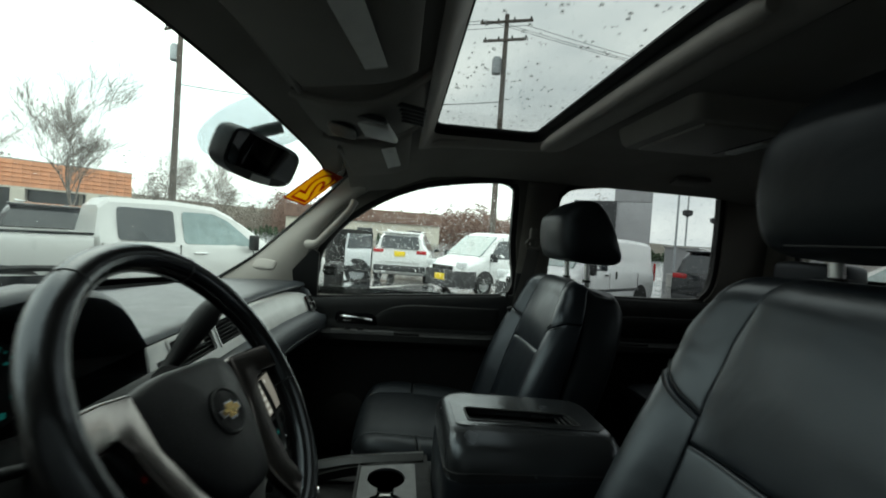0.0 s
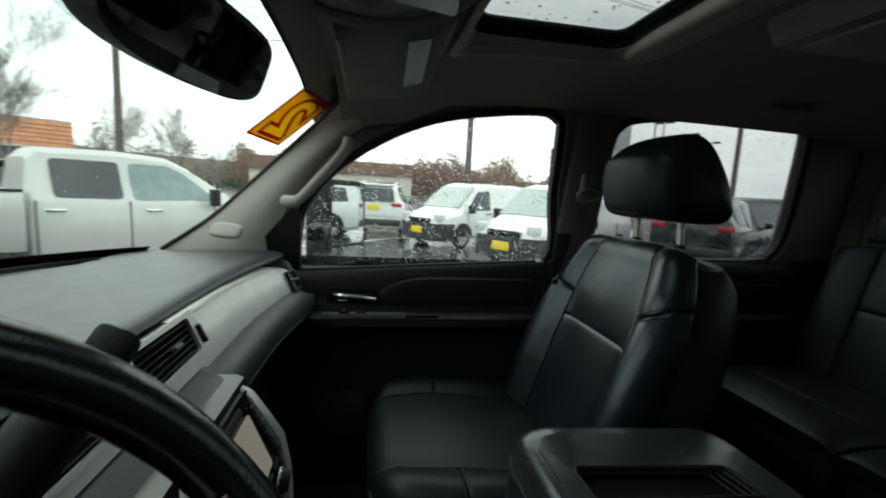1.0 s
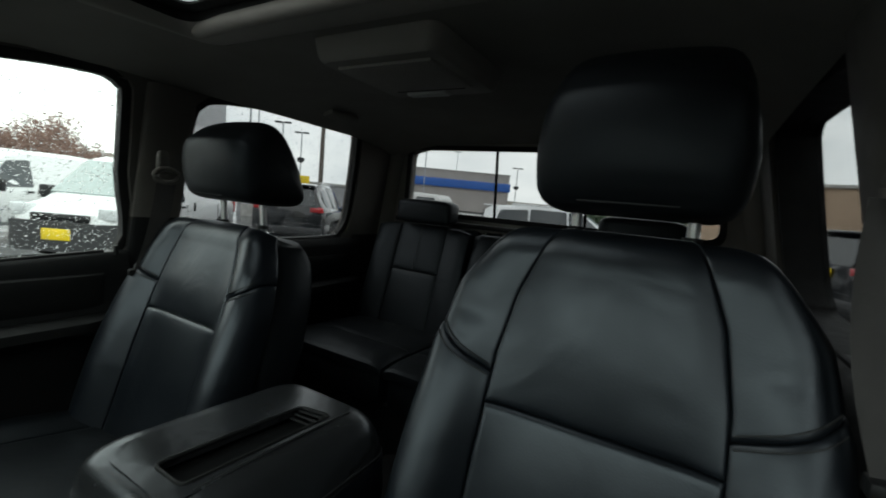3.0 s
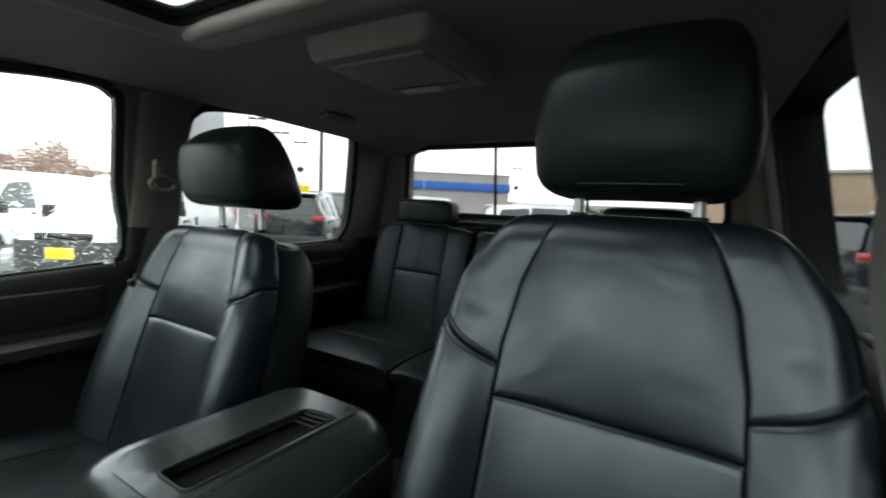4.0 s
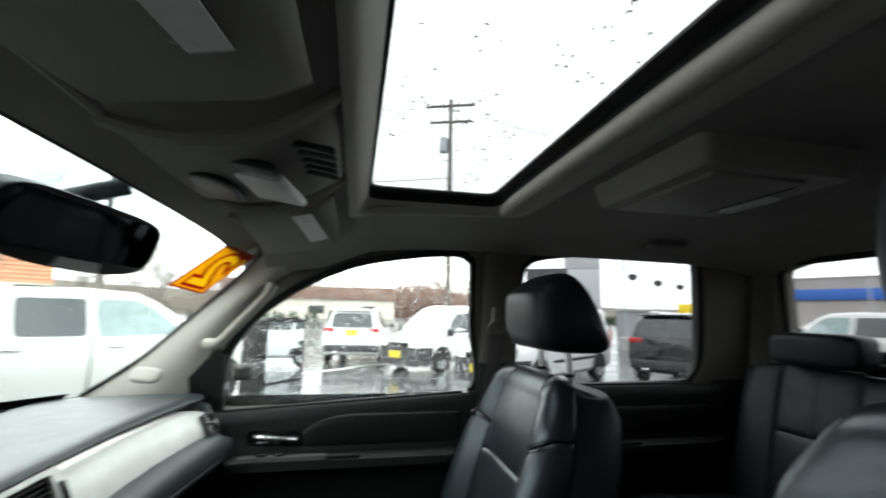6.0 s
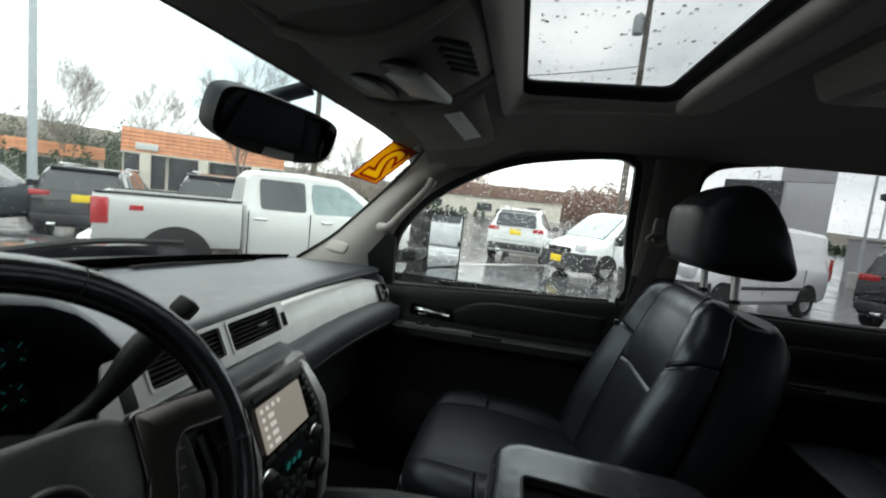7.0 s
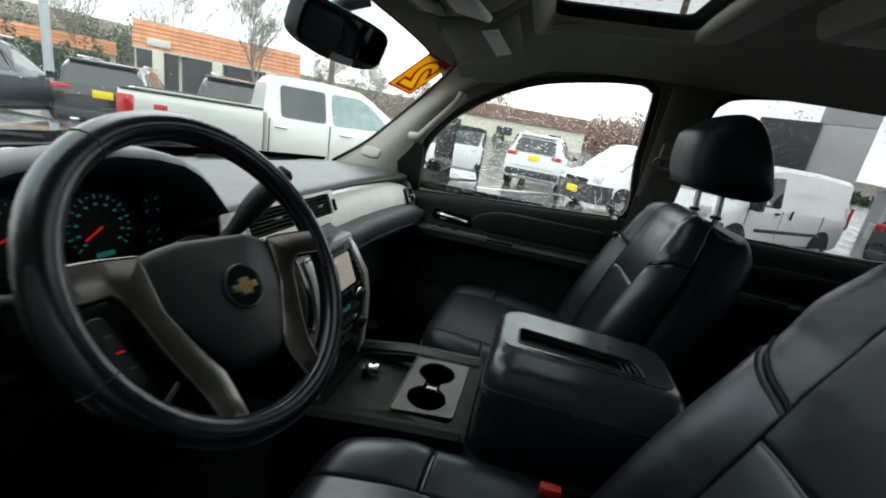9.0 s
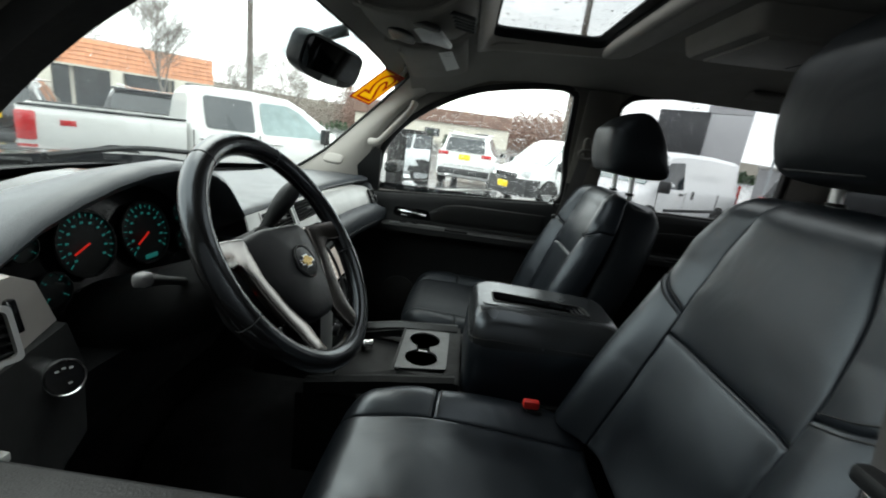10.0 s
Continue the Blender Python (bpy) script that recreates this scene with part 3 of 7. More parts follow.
# windshield
def ws(u, t):
    """u across, -1 to 1; t from the header down to the cowl."""
    top = Vector((0.635 * u, 0.665 + 0.05 * u * u, 1.800 - 0.030 * u ** 8))
    bot = Vector((0.80 * u, 1.56 - 0.36 * u * u, 1.325))
    return top.lerp(bot, t) + Vector((0, 0.0, 0.012 * math.sin(math.pi * t)))


def sheet(f, u0, u1, t0, t1, nu, nt, off):
    rows = [[f(u0 + (u1 - u0) * i / nu, t0 + (t1 - t0) * j / nt) for i in range(nu + 1)] for j in range(nt + 1)]
    bm = bmesh.new()
    A = [[bm.verts.new(p) for p in r] for r in rows]
    for j in range(nt):
        for i in range(nu):
            bm.faces.new((A[j][i], A[j][i + 1], A[j + 1][i + 1], A[j + 1][i]))
    ex = bmesh.ops.extrude_face_region(bm, geom=list(bm.faces))
    for g in ex["geom"]:
        if isinstance(g, bmesh.types.BMVert):
            g.co += Vector(off)
    return bm


shield = window("windshield", sheet(ws, -1.16, 1.16, -0.03, 1.03, 24, 10, (0, 0.002, 0.004)), WSGLASS, "clear curved windshield with light rain on it")
solid("trim_header", sheet(lambda u, t: ws(u, t) + Vector((0, -0.004, -0.010)), -1.0, 1.0, -0.05, 0.052, 20, 3, (0, 0.002, 0.004)), HEADLINER, "taupe headliner edge along the windshield", "trim", "structure")
solid("trim_glass_seal", sheet(lambda u, t: ws(u, t) + Vector((0, -0.003, -0.007)), -0.99, 0.99, 0.052, 0.060, 20, 1, (0, 0.001, 0.003)), RUBBER, "thin black windshield edge", "trim", "structure")
patch = rounded([(-0.30, -0.01), (-0.305, 0.105), (-0.215, 0.185), (-0.02, 0.235), (0.17, 0.205), (0.20, -0.01)], [0.0, 0.05, 0.08, 0.10, 0.05, 0.0], 6)
part("shade_band", plate(patch, [], lambda u, t, w: ws(u, t) + Vector((0, -0.002, -0.005 - w)), 0.0008), SHADE, shield, "blue-grey dotted patch round the mirror mount")

for sgn in (1, -1):
    edge = [Vector((sgn * (p.x - 0.004), p.y - 0.002, p.z + 0.001)) for p in smoothline(A_GLASS, 4)]
    solid("trim_glass_edge", tube(edge, 0.0055, 6), RUBBER, "thin black seal between windshield and pillar", "trim", "structure")
solid("trim_cowl_band", sheet(lambda u, t: ws(u, t) + Vector((0, -0.004, -0.004)), -0.98, 0.98, 0.925, 1.0, 24, 2, (0, 0.001, 0.002)), GLOSSBLACK, "black printed band along the foot of the windshield", "trim", "structure")

# ---- dashboard ----
dash = thing("dashboard", (0, 1.0, 1.2), "dark grey vinyl dashboard with silver-grey trim panel and round-cornered vents", "dashboard")


def hood_z(x):
    """The brow over the dials."""
    if -0.72 < x < -0.17:
        return float(np.interp(x, [-0.72, -0.675, -0.61, -0.53, -0.45, -0.38, -0.30, -0.25, -0.215, -0.19, -0.17], [1.35, 1.378, 1.415, 1.444, 1.460, 1.464, 1.455, 1.438, 1.41, 1.38, 1.36]))
    return 1.352


def pad_front(x):
    return 0.875 - 0.05 * max(0, (x - 0.3) / 0.45) ** 2


DX = [-0.775, -0.74, -0.70, -0.66, -0.61, -0.56, -0.50, -0.44, -0.38, -0.32, -0.27, -0.235, -0.21, -0.185, -0.165, -0.10, 0.0, 0.12, 0.25, 0.4, 0.55, 0.66, 0.73, 0.77]
rings = []
for x in DX:
    yb = 1.56 - 0.36 * (x / 0.8) ** 2 - 0.02
    h, f = hood_z(x), pad_front(x)
    lift = h - 1.352
    end = 1 - 0.25 * max(0, (abs(x) - 0.7) / 0.08)
    rings.append([(x, yb, 1.325), (x, yb - 0.12, 1.338), (x, 1.22, 1.346 + 0.18 * lift), (x, 1.08, 1.352 + 0.5 * lift), (x, 0.97, 1.356 + 0.85 * lift),
                  (x, f + 0.03, 1.356 + lift), (x, f + 0.006, 1.352 + lift), (x, f, 1.342 + lift), (x, f + 0.008, 1.332 + lift), (x, f + 0.05, 1.322 + 0.97 * lift),
                  (x, 1.00, 1.31 + 0.95 * lift), (x, 1.1, 1.25 + 0.6 * lift), (x, 1.15, 1.10), (x, yb, 1.10)])
part("top_pad", loft(rings), DASHPAD, dash, sharp=60)
for x0, x1 in ((-0.62, -0.30), (-0.22, 0.22), (0.30, 0.62)):
    part("defrost_slot", loft([[(x, 1.40 - 0.30 * (x / 0.8) ** 2 + dy, 1.3475 + dz - 0.10 * max(0, 0.0)) for dy, dz in ((-0.008, -0.006), (-0.008, 0.004), (0.012, 0.001), (0.012, -0.006))] for x in [x0 + (x1 - x0) * k / 8 for k in range(9)]]), RUBBER, dash)
# silver trim panel, passenger's side, with a rounded end
rings = []
for x in [0.158, 0.17, 0.25, 0.35, 0.45, 0.55, 0.62, 0.66, 0.69, 0.715, 0.735, 0.748, 0.756, 0.760]:
    f = pad_front(x)
    t = min(0.985, max(0, (x - 0.60) / 0.162))
    hh, zm = 0.0475 * (1 - t ** 2.6) ** 0.5, 1.2895 - 0.010 * max(0, (x - 0.3) / 0.45)
    yy = lambda z: f - 0.032 + 0.55 * (z - 1.2935) * 0.9
    rings.append([(x, yy(zm + hh) + 0.004, zm + hh), (x, yy(zm + 0.85 * hh) - 0.004, zm + 0.88 * hh), (x, yy(zm) - 0.007, zm), (x, yy(zm - 0.85 * hh) - 0.004, zm - 0.88 * hh), (x, yy(zm - hh) + 0.004, zm - hh), (x, f + 0.05, zm - hh), (x, f + 0.05, zm + hh)])
part("trim_panel", loft(rings), SILVERTRIM, dash, "brushed silver-grey trim panel", sharp=50)
# lower padded roll and glove box
rings = []
for x in [-0.17, -0.05, 0.06, 0.11, 0.145, 0.18, 0.25, 0.40, 0.55, 0.66, 0.72, 0.752, 0.768]:
    f = pad_front(x) - 0.03
    e = 0.02 * max(0, (x - 0.70) / 0.07) ** 2
    b = 0.022 * min(1, max(0, (0.17 - x) / 0.06))
    c = 0.028 * min(1, max(0, (0.17 - x) / 0.06))
    rings.append([(x, f + 0.012, 1.268 - e + c), (x, f - 0.020 - b * 0.3, 1.260 - e + c), (x, f - 0.044 - b, 1.248 - e + c * 0.9), (x, f - 0.058 - b, 1.230 + c * 0.8), (x, f - 0.062 - b * 0.5, 1.205), (x, f - 0.058, 1.178), (x, f - 0.040, 1.156), (x, f - 0.01, 1.145), (x, f + 0.14, 1.14), (x, f + 0.14, 1.28)])
part("lower_roll", loft(rings), DASHPAD, dash, sharp=65)
part("end_pad", loft([[(0.745, pad_front(0.75) + 0.01, 1.345), (0.762, pad_front(0.75) - 0.02, 1.325), (0.774, pad_front(0.75) - 0.035, 1.285), (0.768, pad_front(0.75) - 0.05, 1.245), (0.745, pad_front(0.75) - 0.05, 1.235)],
                      [(0.745, 0.95, 1.345), (0.768, 0.95, 1.335), (0.780, 0.95, 1.285), (0.775, 0.95, 1.235), (0.745, 0.95, 1.225)]]), DASHPAD, dash, sharp=70)
part("glove_box", box((0.46, 0.93, 1.03), (0.54, 0.16, 0.22), 0.03, 3, rot=(-12, 0, 0)), PLASTIC, dash)
part("end_cap", box((0.775, 1.0, 1.22), (0.02, 0.34, 0.24), 0.01), PLASTIC, dash)
part("end_cap", box((-0.775, 1.0, 1.22), (0.02, 0.34, 0.24), 0.01), PLASTIC, dash)
part("seam", tube([(x, pad_front(x) - 0.0905, 1.186) for x in (0.18, 0.3, 0.45, 0.6, 0.70)], 0.0022, 6), STITCH, dash)


def vent(cx, cy, cz, w, h, yaw, tilt, slats=5, trim=None):
    inner = lambda e: rounded([(-w / 2 + e, -h / 2 + e), (w / 2 - e, -h / 2 + e), (w / 2 - e, h / 2 - e), (-w / 2 + e, h / 2 - e)], 0.007)
    v = part("vent", plate(inner(0), [inner(0.0045)], lambda a, b, c: (a, -c, b), 0.006), trim or SILVERTRIM, dash, "black slatted vent with thin silver surround")
    m = pose(cx, cy, cz, tilt, 0, yaw)
    v.matrix_basis = m
    part("well", join(box((0, 0.030, 0), (w - 0.006, 0.004, h - 0.006), 0), box((0, 0.016, h / 2 - 0.003), (w - 0.006, 0.03, 0.002), 0), box((0, 0.016, -h / 2 + 0.003), (w - 0.006, 0.03, 0.002), 0),
                      box((w / 2 - 0.003, 0.016, 0), (0.002, 0.03, h - 0.006), 0), box((-w / 2 + 0.003, 0.016, 0), (0.002, 0.03, h - 0.006), 0)), PLASTIC, v)
    for k in range(slats):
        z = -h / 2 + 0.010 + (h - 0.020) * k / max(1, slats - 1)
        part("slat", box((0, 0.005, z), (w - 0.009, 0.014, 0.0026), 0.0009, 1, rot=(18, 0, 0)), PLASTIC, v)
    part("tab", box((w * 0.12, -0.004, 0), (0.022, 0.010, 0.006), 0.002), GREYCAP, v)
    return v


vent(0.0625, 0.8278, 1.3262, 0.158, 0.060, 0, -23.7, 6)
vent(-0.107, 0.8278, 1.3262, 0.158, 0.060, 0, -23.7, 6)
vent(0.712, 0.786, 1.283, 0.050, 0.060, -12, -26, 6, PLASTIC)
part("vent_wheel", box((0.153, 0.821, 1.322), (0.007, 0.012, 0.030), 0.002, rot=(-23.7, 0, 0)), GLOSSBLACK, dash)
vent(-0.748, 0.818, 1.336, 0.070, 0.054, -14, -14, 5, SILVERTRIM)
part("vent_wheel", box((-0.690, 0.838, 1.336), (0.010, 0.012, 0.036), 0.003, rot=(-14, 0, -10)), GLOSSBLACK, dash)
tilted = lambda u, v, w: (u, 0.822 + 0.402 * v - 0.916 * w, 1.313 + 0.916 * v + 0.402 * w)
hole = lambda c: rounded([(c - 0.0775, -0.0140), (c + 0.0775, -0.0140), (c + 0.0775, 0.0430), (c - 0.0775, 0.0430)], 0.006, 3)
part("center_trim", plate(rounded([(-0.262, -0.028), (0.162, -0.032), (0.162, 0.047), (-0.235, 0.047)], 0.006), [hole(0.0625), hole(-0.107)], tilted, 0.004), SILVERTRIM, dash, "silver-grey vent surround")
part("switch_pad", box((-0.217, 0.822, 1.310), (0.026, 0.012, 0.046), 0.004, rot=(-23.7, 0, 0)), PLASTIC, dash)
# driver's end trim panel and lamp switch panel
part("driver_trim", loft([[(-0.775, 0.83, 1.378), (-0.68, 0.845, 1.374), (-0.625, 0.88, 1.345), (-0.60, 0.885, 1.285), (-0.775, 0.81, 1.285)],
                          [(-0.775, 0.94, 1.395), (-0.68, 0.94, 1.385), (-0.615, 0.95, 1.345), (-0.60, 0.95, 1.29), (-0.775, 0.94, 1.285)]]), WARMGREY, dash, "warm pewter-grey trim", sharp=30)
part("switch_panel", loft([[(-0.775, 0.815, 1.283), (-0.60, 0.872, 1.283), (-0.58, 0.875, 1.22), (-0.60, 0.86, 1.13), (-0.775, 0.80, 1.10)],
                           [(-0.775, 0.95, 1.283), (-0.60, 0.95, 1.283), (-0.58, 0.95, 1.22), (-0.60, 0.95, 1.13), (-0.775, 0.95, 1.10)]]), SWITCHGREY, dash, sharp=30)
KM = pose(-0.638, 0.848, 1.234, 68, 0, -24) @ Matrix.Diagonal((0.76, 0.76, 0.82, 1))
knob = part("lamp_knob", revolve([(0.025, -0.01), (0.025, 0.010), (0.0235, 0.013), (0.0, 0.013)], 32, KM), GLOSSBLACK, dash)
part("knob_ring", revolve([(0.0255, -0.002), (0.030, 0.003), (0.0295, 0.010), (0.0270, 0.0135), (0.0252, 0.012), (0.0252, -0.002)], 32, KM), CHROME, knob, "chrome ring")
for k, (u, v) in enumerate(((-0.008, 0.012), (0.001, 0.014), (0.010, 0.012), (0.004, -0.010))):
    b = box((u, v, 0.0136), (0.005, 0.003, 0.0008), 0)
    b.transform(KM)
    part("symbol", b, LAMPWHITE, knob)
for k, (x, z) in enumerate(((-0.745, 1.238), (-0.752, 1.205), (-0.735, 1.210), (-0.742, 1.19))):
    part("switch", box((x, 0.818, z), (0.010, 0.012, 0.010), 0.002), LAMPWHITE if k else PLASTIC, dash)
part("knee_panel", loft([[(x, 0.875, 1.20), (x, 0.885, 1.12), (x, 0.93, 1.04), (x, 1.10, 0.98), (x, 1.12, 1.20)] for x in (-0.60, -0.4, -0.2)]), PLASTIC, dash)
# dial cluster
cluster = part("dial_panel", loft([[(x, 1.005, hood_z(x) - 0.03), (x, 0.965, 1.22), (x, 0.92, 1.18), (x, 1.05, 1.18), (x, 1.06, hood_z(x) - 0.03)] for x in (-0.64, -0.58, -0.5, -0.44, -0.38, -0.3, -0.24, -0.21)]),
               GLOSSBLACK, dash, "black dial panel with teal lit numerals")


def dial(cx, cz, r, needle, n0=-220, n1=40, n=11):
    m = pose(cx, 0.957 + (cz - 1.22) * 0.19, cz, 90 - 11, 0, 0)
    d = part("dial", revolve([(r * 1.06, 0.002), (r * 1.06, 0.006), (r * 0.98, 0.006), (r * 0.97, 0.0)], 32, m), PLASTIC, cluster)
    for k in range(n * 2 - 1):
        a = radians(n0 + (n1 - n0) * k / (2 * n - 2))
        big = k % 2 == 0
        b = box((0, 0, 0), (r * (0.14 if big else 0.07), r * (0.035 if big else 0.022), 0.001), 0)
        b.transform(m @ pose(r * 0.88 * math.cos(a), -r * 0.88 * math.sin(a), 0.004, 0, 0, -math.degrees(a)))
        part("tick", b, TEAL, d)
        if big:
            b = box((0, 0, 0), (r * 0.10, r * 0.07, 0.001), 0)
            b.transform(m @ pose(r * 0.66 * math.cos(a), -r * 0.66 * math.sin(a), 0.004))
            part("numeral", b, TEAL, d)
    b = box((0, 0, 0), (r * 0.62, r * 0.05, 0.002), 0)
    a = radians(needle)
    b.transform(m @ pose(r * 0.3 * math.cos(a), -r * 0.3 * math.sin(a), 0.008, 0, 0, -needle))
    if n > 4:
        part("needle", b, NEEDLE, d)
    else:
        b.free()


dial(-0.330, 1.325, 0.054, 150)
dial(-0.452, 1.333, 0.050, 158)
dial(-0.234, 1.345, 0.019, 60, n=4)
dial(-0.240, 1.292, 0.018, 60, n=4)
dial(-0.545, 1.350, 0.020, 60, n=4)
dial(-0.520, 1.283, 0.024, 60, n=4)
part("odometer", box((-0.330, 0.965, 1.283), (0.028, 0.004, 0.008), 0.001), TEAL, cluster)

# centre stack with screen
stack = thing("center_stack", (-0.03, 0.75, 1.1), "black centre stack with lit touchscreen, knobs and silver curved side trim", "console")
face_y = lambda z: float(np.interp(z, [0.95, 1.05, 1.14, 1.18, 1.27], [0.690, 0.690, 0.694, 0.703, 0.752]))
rings = []
for z in (0.95, 1.05, 1.14, 1.18, 1.225, 1.268):
    y = face_y(z)
    rings.append([(-0.150, y + 0.012, z), (-0.135, y, z), (0.118, y, z), (0.128, y + 0.012, z), (0.130, 0.86, z), (-0.150, 0.86, z)])
part("body", loft(rings), GLOSSBLACK, stack, sharp=30)
for sg in (-1, 1):
    rings = []
    for z, x, w, dy in ((1.266, 0.090, 0.022, 0.016), (1.262, 0.087, 0.030, 0.006), (1.25, 0.088, 0.038, 0.0), (1.22, 0.092, 0.044, 0.0), (1.18, 0.096, 0.048, 0.0), (1.12, 0.102, 0.048, 0.0), (1.05, 0.104, 0.046, 0.0), (0.99, 0.102, 0.040, 0.0), (0.955, 0.098, 0.034, 0.004)):
        y = face_y(z) + dy
        rings.append([(sg * x, y + 0.004, z), (sg * (x + 0.002), y - 0.007, z), (sg * (x + w * 0.45), y - 0.009, z), (sg * (x + w * 0.85), y + 0.002, z), (sg * (x + w), y + 0.018, z), (sg * (x + w), y + 0.05, z), (sg * x, y + 0.05, z)])
    part("side_trim", loft(rings), SILVERTRIM, stack, "curved silver-grey side trim", sharp=65)


def on_stack(u, v, w):
    """A place on the upper, leaning face: u across, v down its length from the top edge, w outward."""
    z = 1.262 - 0.83 * v
    return Vector((u, face_y(z) - 0.86 * w, z + 0.5 * w))


def tile_on(name, u0, u1, v0, v1, w, d, material, parent, label="", skew=0.0):
    return part(name, plate(rounded([(u0, v0), (u1, v0), (u1 - skew, v1), (u0 - skew, v1)], 0.003, 2), [], lambda u, v, q: on_stack(u, v, w + q), d), material, parent, label)


tile_on("bezel", -0.108, 0.094, 0.004, 0.150, 0.0, 0.004, GLOSSBLACK, stack)
tile_on("slot", -0.068, 0.050, 0.010, 0.019, 0.0045, 0.002, RUBBER, stack)
screen = tile_on("screen", -0.070, 0.060, 0.028, 0.106, 0.0045, 0.002, SCREENL, stack, "lit touchscreen with rows of icons", 0.012)
for r_ in range(5):
    for c_ in range(2 + 2 * (r_ == 0)):
        u, v = -0.066 - 0.0020 * r_ + 0.016 * c_, 0.034 + 0.0145 * r_
        tile_on("icon", u, u + 0.008 + 0.008 * (c_ == 1 and r_ > 0), v, v + 0.008, 0.007, 0.001, SCREENI, screen)
for k in range(6):
    tile_on("button", 0.074, 0.085, 0.026 + 0.015 * k, 0.036 + 0.015 * k, 0.0045, 0.004, BUTTONGREY, stack)
for k in range(5):
    tile_on("button", -0.088 + 0.034 * k, -0.062 + 0.034 * k, 0.114, 0.122, 0.0045, 0.003, BUTTONGREY, stack)
for x, z, r in ((0.064, 1.140, 0.016), (-0.088, 1.140, 0.016), (0.082, 1.058, 0.016), (-0.082, 1.058, 0.016)):
    k = part("knob", revolve([(r, 0), (r * 0.95, 0.012), (r * 0.8, 0.015), (0, 0.015)], 20, pose(x, face_y(z) - 0.002, z, 96)), PLASTIC, stack)
    part("knob_ring", revolve([(r * 1.12, 0), (r * 1.12, 0.003), (r * 0.98, 0.004), (r * 0.98, 0)], 20, pose(x, face_y(z) - 0.002, z, 96)), CHROME, k)
for r_ in range(3):
    for k in range(5):
        part("button", box((-0.048 + 0.021 * k, face_y(1.10) - 0.002, 1.088 - 0.026 * r_), (0.016, 0.006, 0.012), 0.002), BUTTONGREY, stack)
for k in range(3):
    part("display", box((-0.022 + 0.018 * k, face_y(1.13) - 0.0025, 1.124), (0.009, 0.002, 0.012 - 0.003 * (k == 1)), 0), TEAL, stack)

# ---- steering wheel ----
SC, STILT = Vector((-0.442, 0.655, 1.366)), radians(34)
wheel = thing("steering_wheel", SC, "black leather steering wheel with pewter spokes and a gold emblem", "steering wheel")
WM = Matrix.Translation(SC) @ Matrix.Rotation(-0.054, 4, "Z") @ Matrix.Rotation(radians(90) - STILT, 4, "X")
RW = 0.176
bm = tube([WM @ Vector((RW * math.cos(2 * math.pi * k / 64), RW * math.sin(2 * math.pi * k / 64), 0)) for k in range(64)], 0.0166, 14, True)
rim = part("rim", bm, RIMLEATHER, wheel, "worn black leather rim")
for a in (60, 120, 196, 344):
    c, s = math.cos(radians(a)), math.sin(radians(a))
    part("seam", tube([WM @ Vector(((RW + 0.0168 * math.cos(t)) * c, (RW + 0.0168 * math.cos(t)) * s, 0.0168 * math.sin(t))) for t in (2 * math.pi * k / 16 for k in range(16))], 0.0006, 5, True), STITCH, rim)
WT = WM @ Matrix.Rotation(radians(-6), 4, "Z")
hub_line = rounded([(-0.098, 0.030), (-0.06, 0.043), (0.06, 0.043), (0.098, 0.030), (0.088, -0.027), (0.060, -0.075), (0.036, -0.112), (-0.036, -0.112), (-0.060, -0.075), (-0.088, -0.027)], 0.022, 5)
rings = [[WT @ Vector((u * k, -0.025 + (v + 0.025) * k, z - 2.2 * (u * k) ** 2)) for u, v in hub_line] for k, z in ((0.96, -0.05), (0.99, -0.016), (1.0, -0.010), (0.99, -0.003), (0.955, 0.002), (0.89, 0.0045), (0.78, 0.006), (0.6, 0.007), (0.4, 0.0075), (0.2, 0.0078), (0.05, 0.0078))]
hub_ob = part("hub", loft(rings), HUBVINYL, wheel, "dark grey airbag cover", sharp=70)
ring = revolve([(0.0255, 0.0), (0.0275, 0.003), (0.0255, 0.0045), (0.0235, 0.0025), (0.0, 0.0025)], 36, WT @ Matrix.Translation((0.003, -0.023, 0.0058)))
badge = part("badge", ring, PEWTER, hub_ob)
part("badge_face", revolve([(0.0232, 0.0), (0.0232, 0.0032), (0.0, 0.0032)], 32, WT @ Matrix.Translation((0.003, -0.023, 0.0058))), GLOSSBLACK, badge)
bow = [(-0.018, -0.005), (-0.007, -0.005), (-0.007, -0.010), (0.007, -0.010), (0.009, -0.004), (0.018, -0.004), (0.016, 0.004), (0.006, 0.004), (0.006, 0.009), (-0.008, 0.009), (-0.009, 0.003), (-0.020, 0.003)]
bowp = lambda k, w0: (lambda u, v, w: WT @ Vector((u * k + 0.003, v * k - 0.023, w0 + w)))
part("emblem", plate(bow, [], bowp(1.05, 0.0092), 0.0025), CHROME, badge, "chrome emblem edge")
part("emblem_face", plate(bow, [], bowp(0.80, 0.0118), 0.0012), GOLD, badge, "gold emblem face")


def soft_plate(outline, place, depth, bev):
    """A plate with its rim rounded over."""
    bm = plate(outline, [], lambda u, v, w: (u, v, w), depth)
    bm.normal_update()
    es = [e for e in bm.edges if len(e.link_faces) == 2 and e.calc_face_angle(0) > 1.0 and all(v.co.z > depth * 0.5 for v in e.verts)]
    bmesh.ops.bevel(bm, geom=es, offset=bev, segments=3, profile=0.5, affect="EDGES")
    for v in bm.verts:
        v.co = Vector(place(*v.co))
    return bm


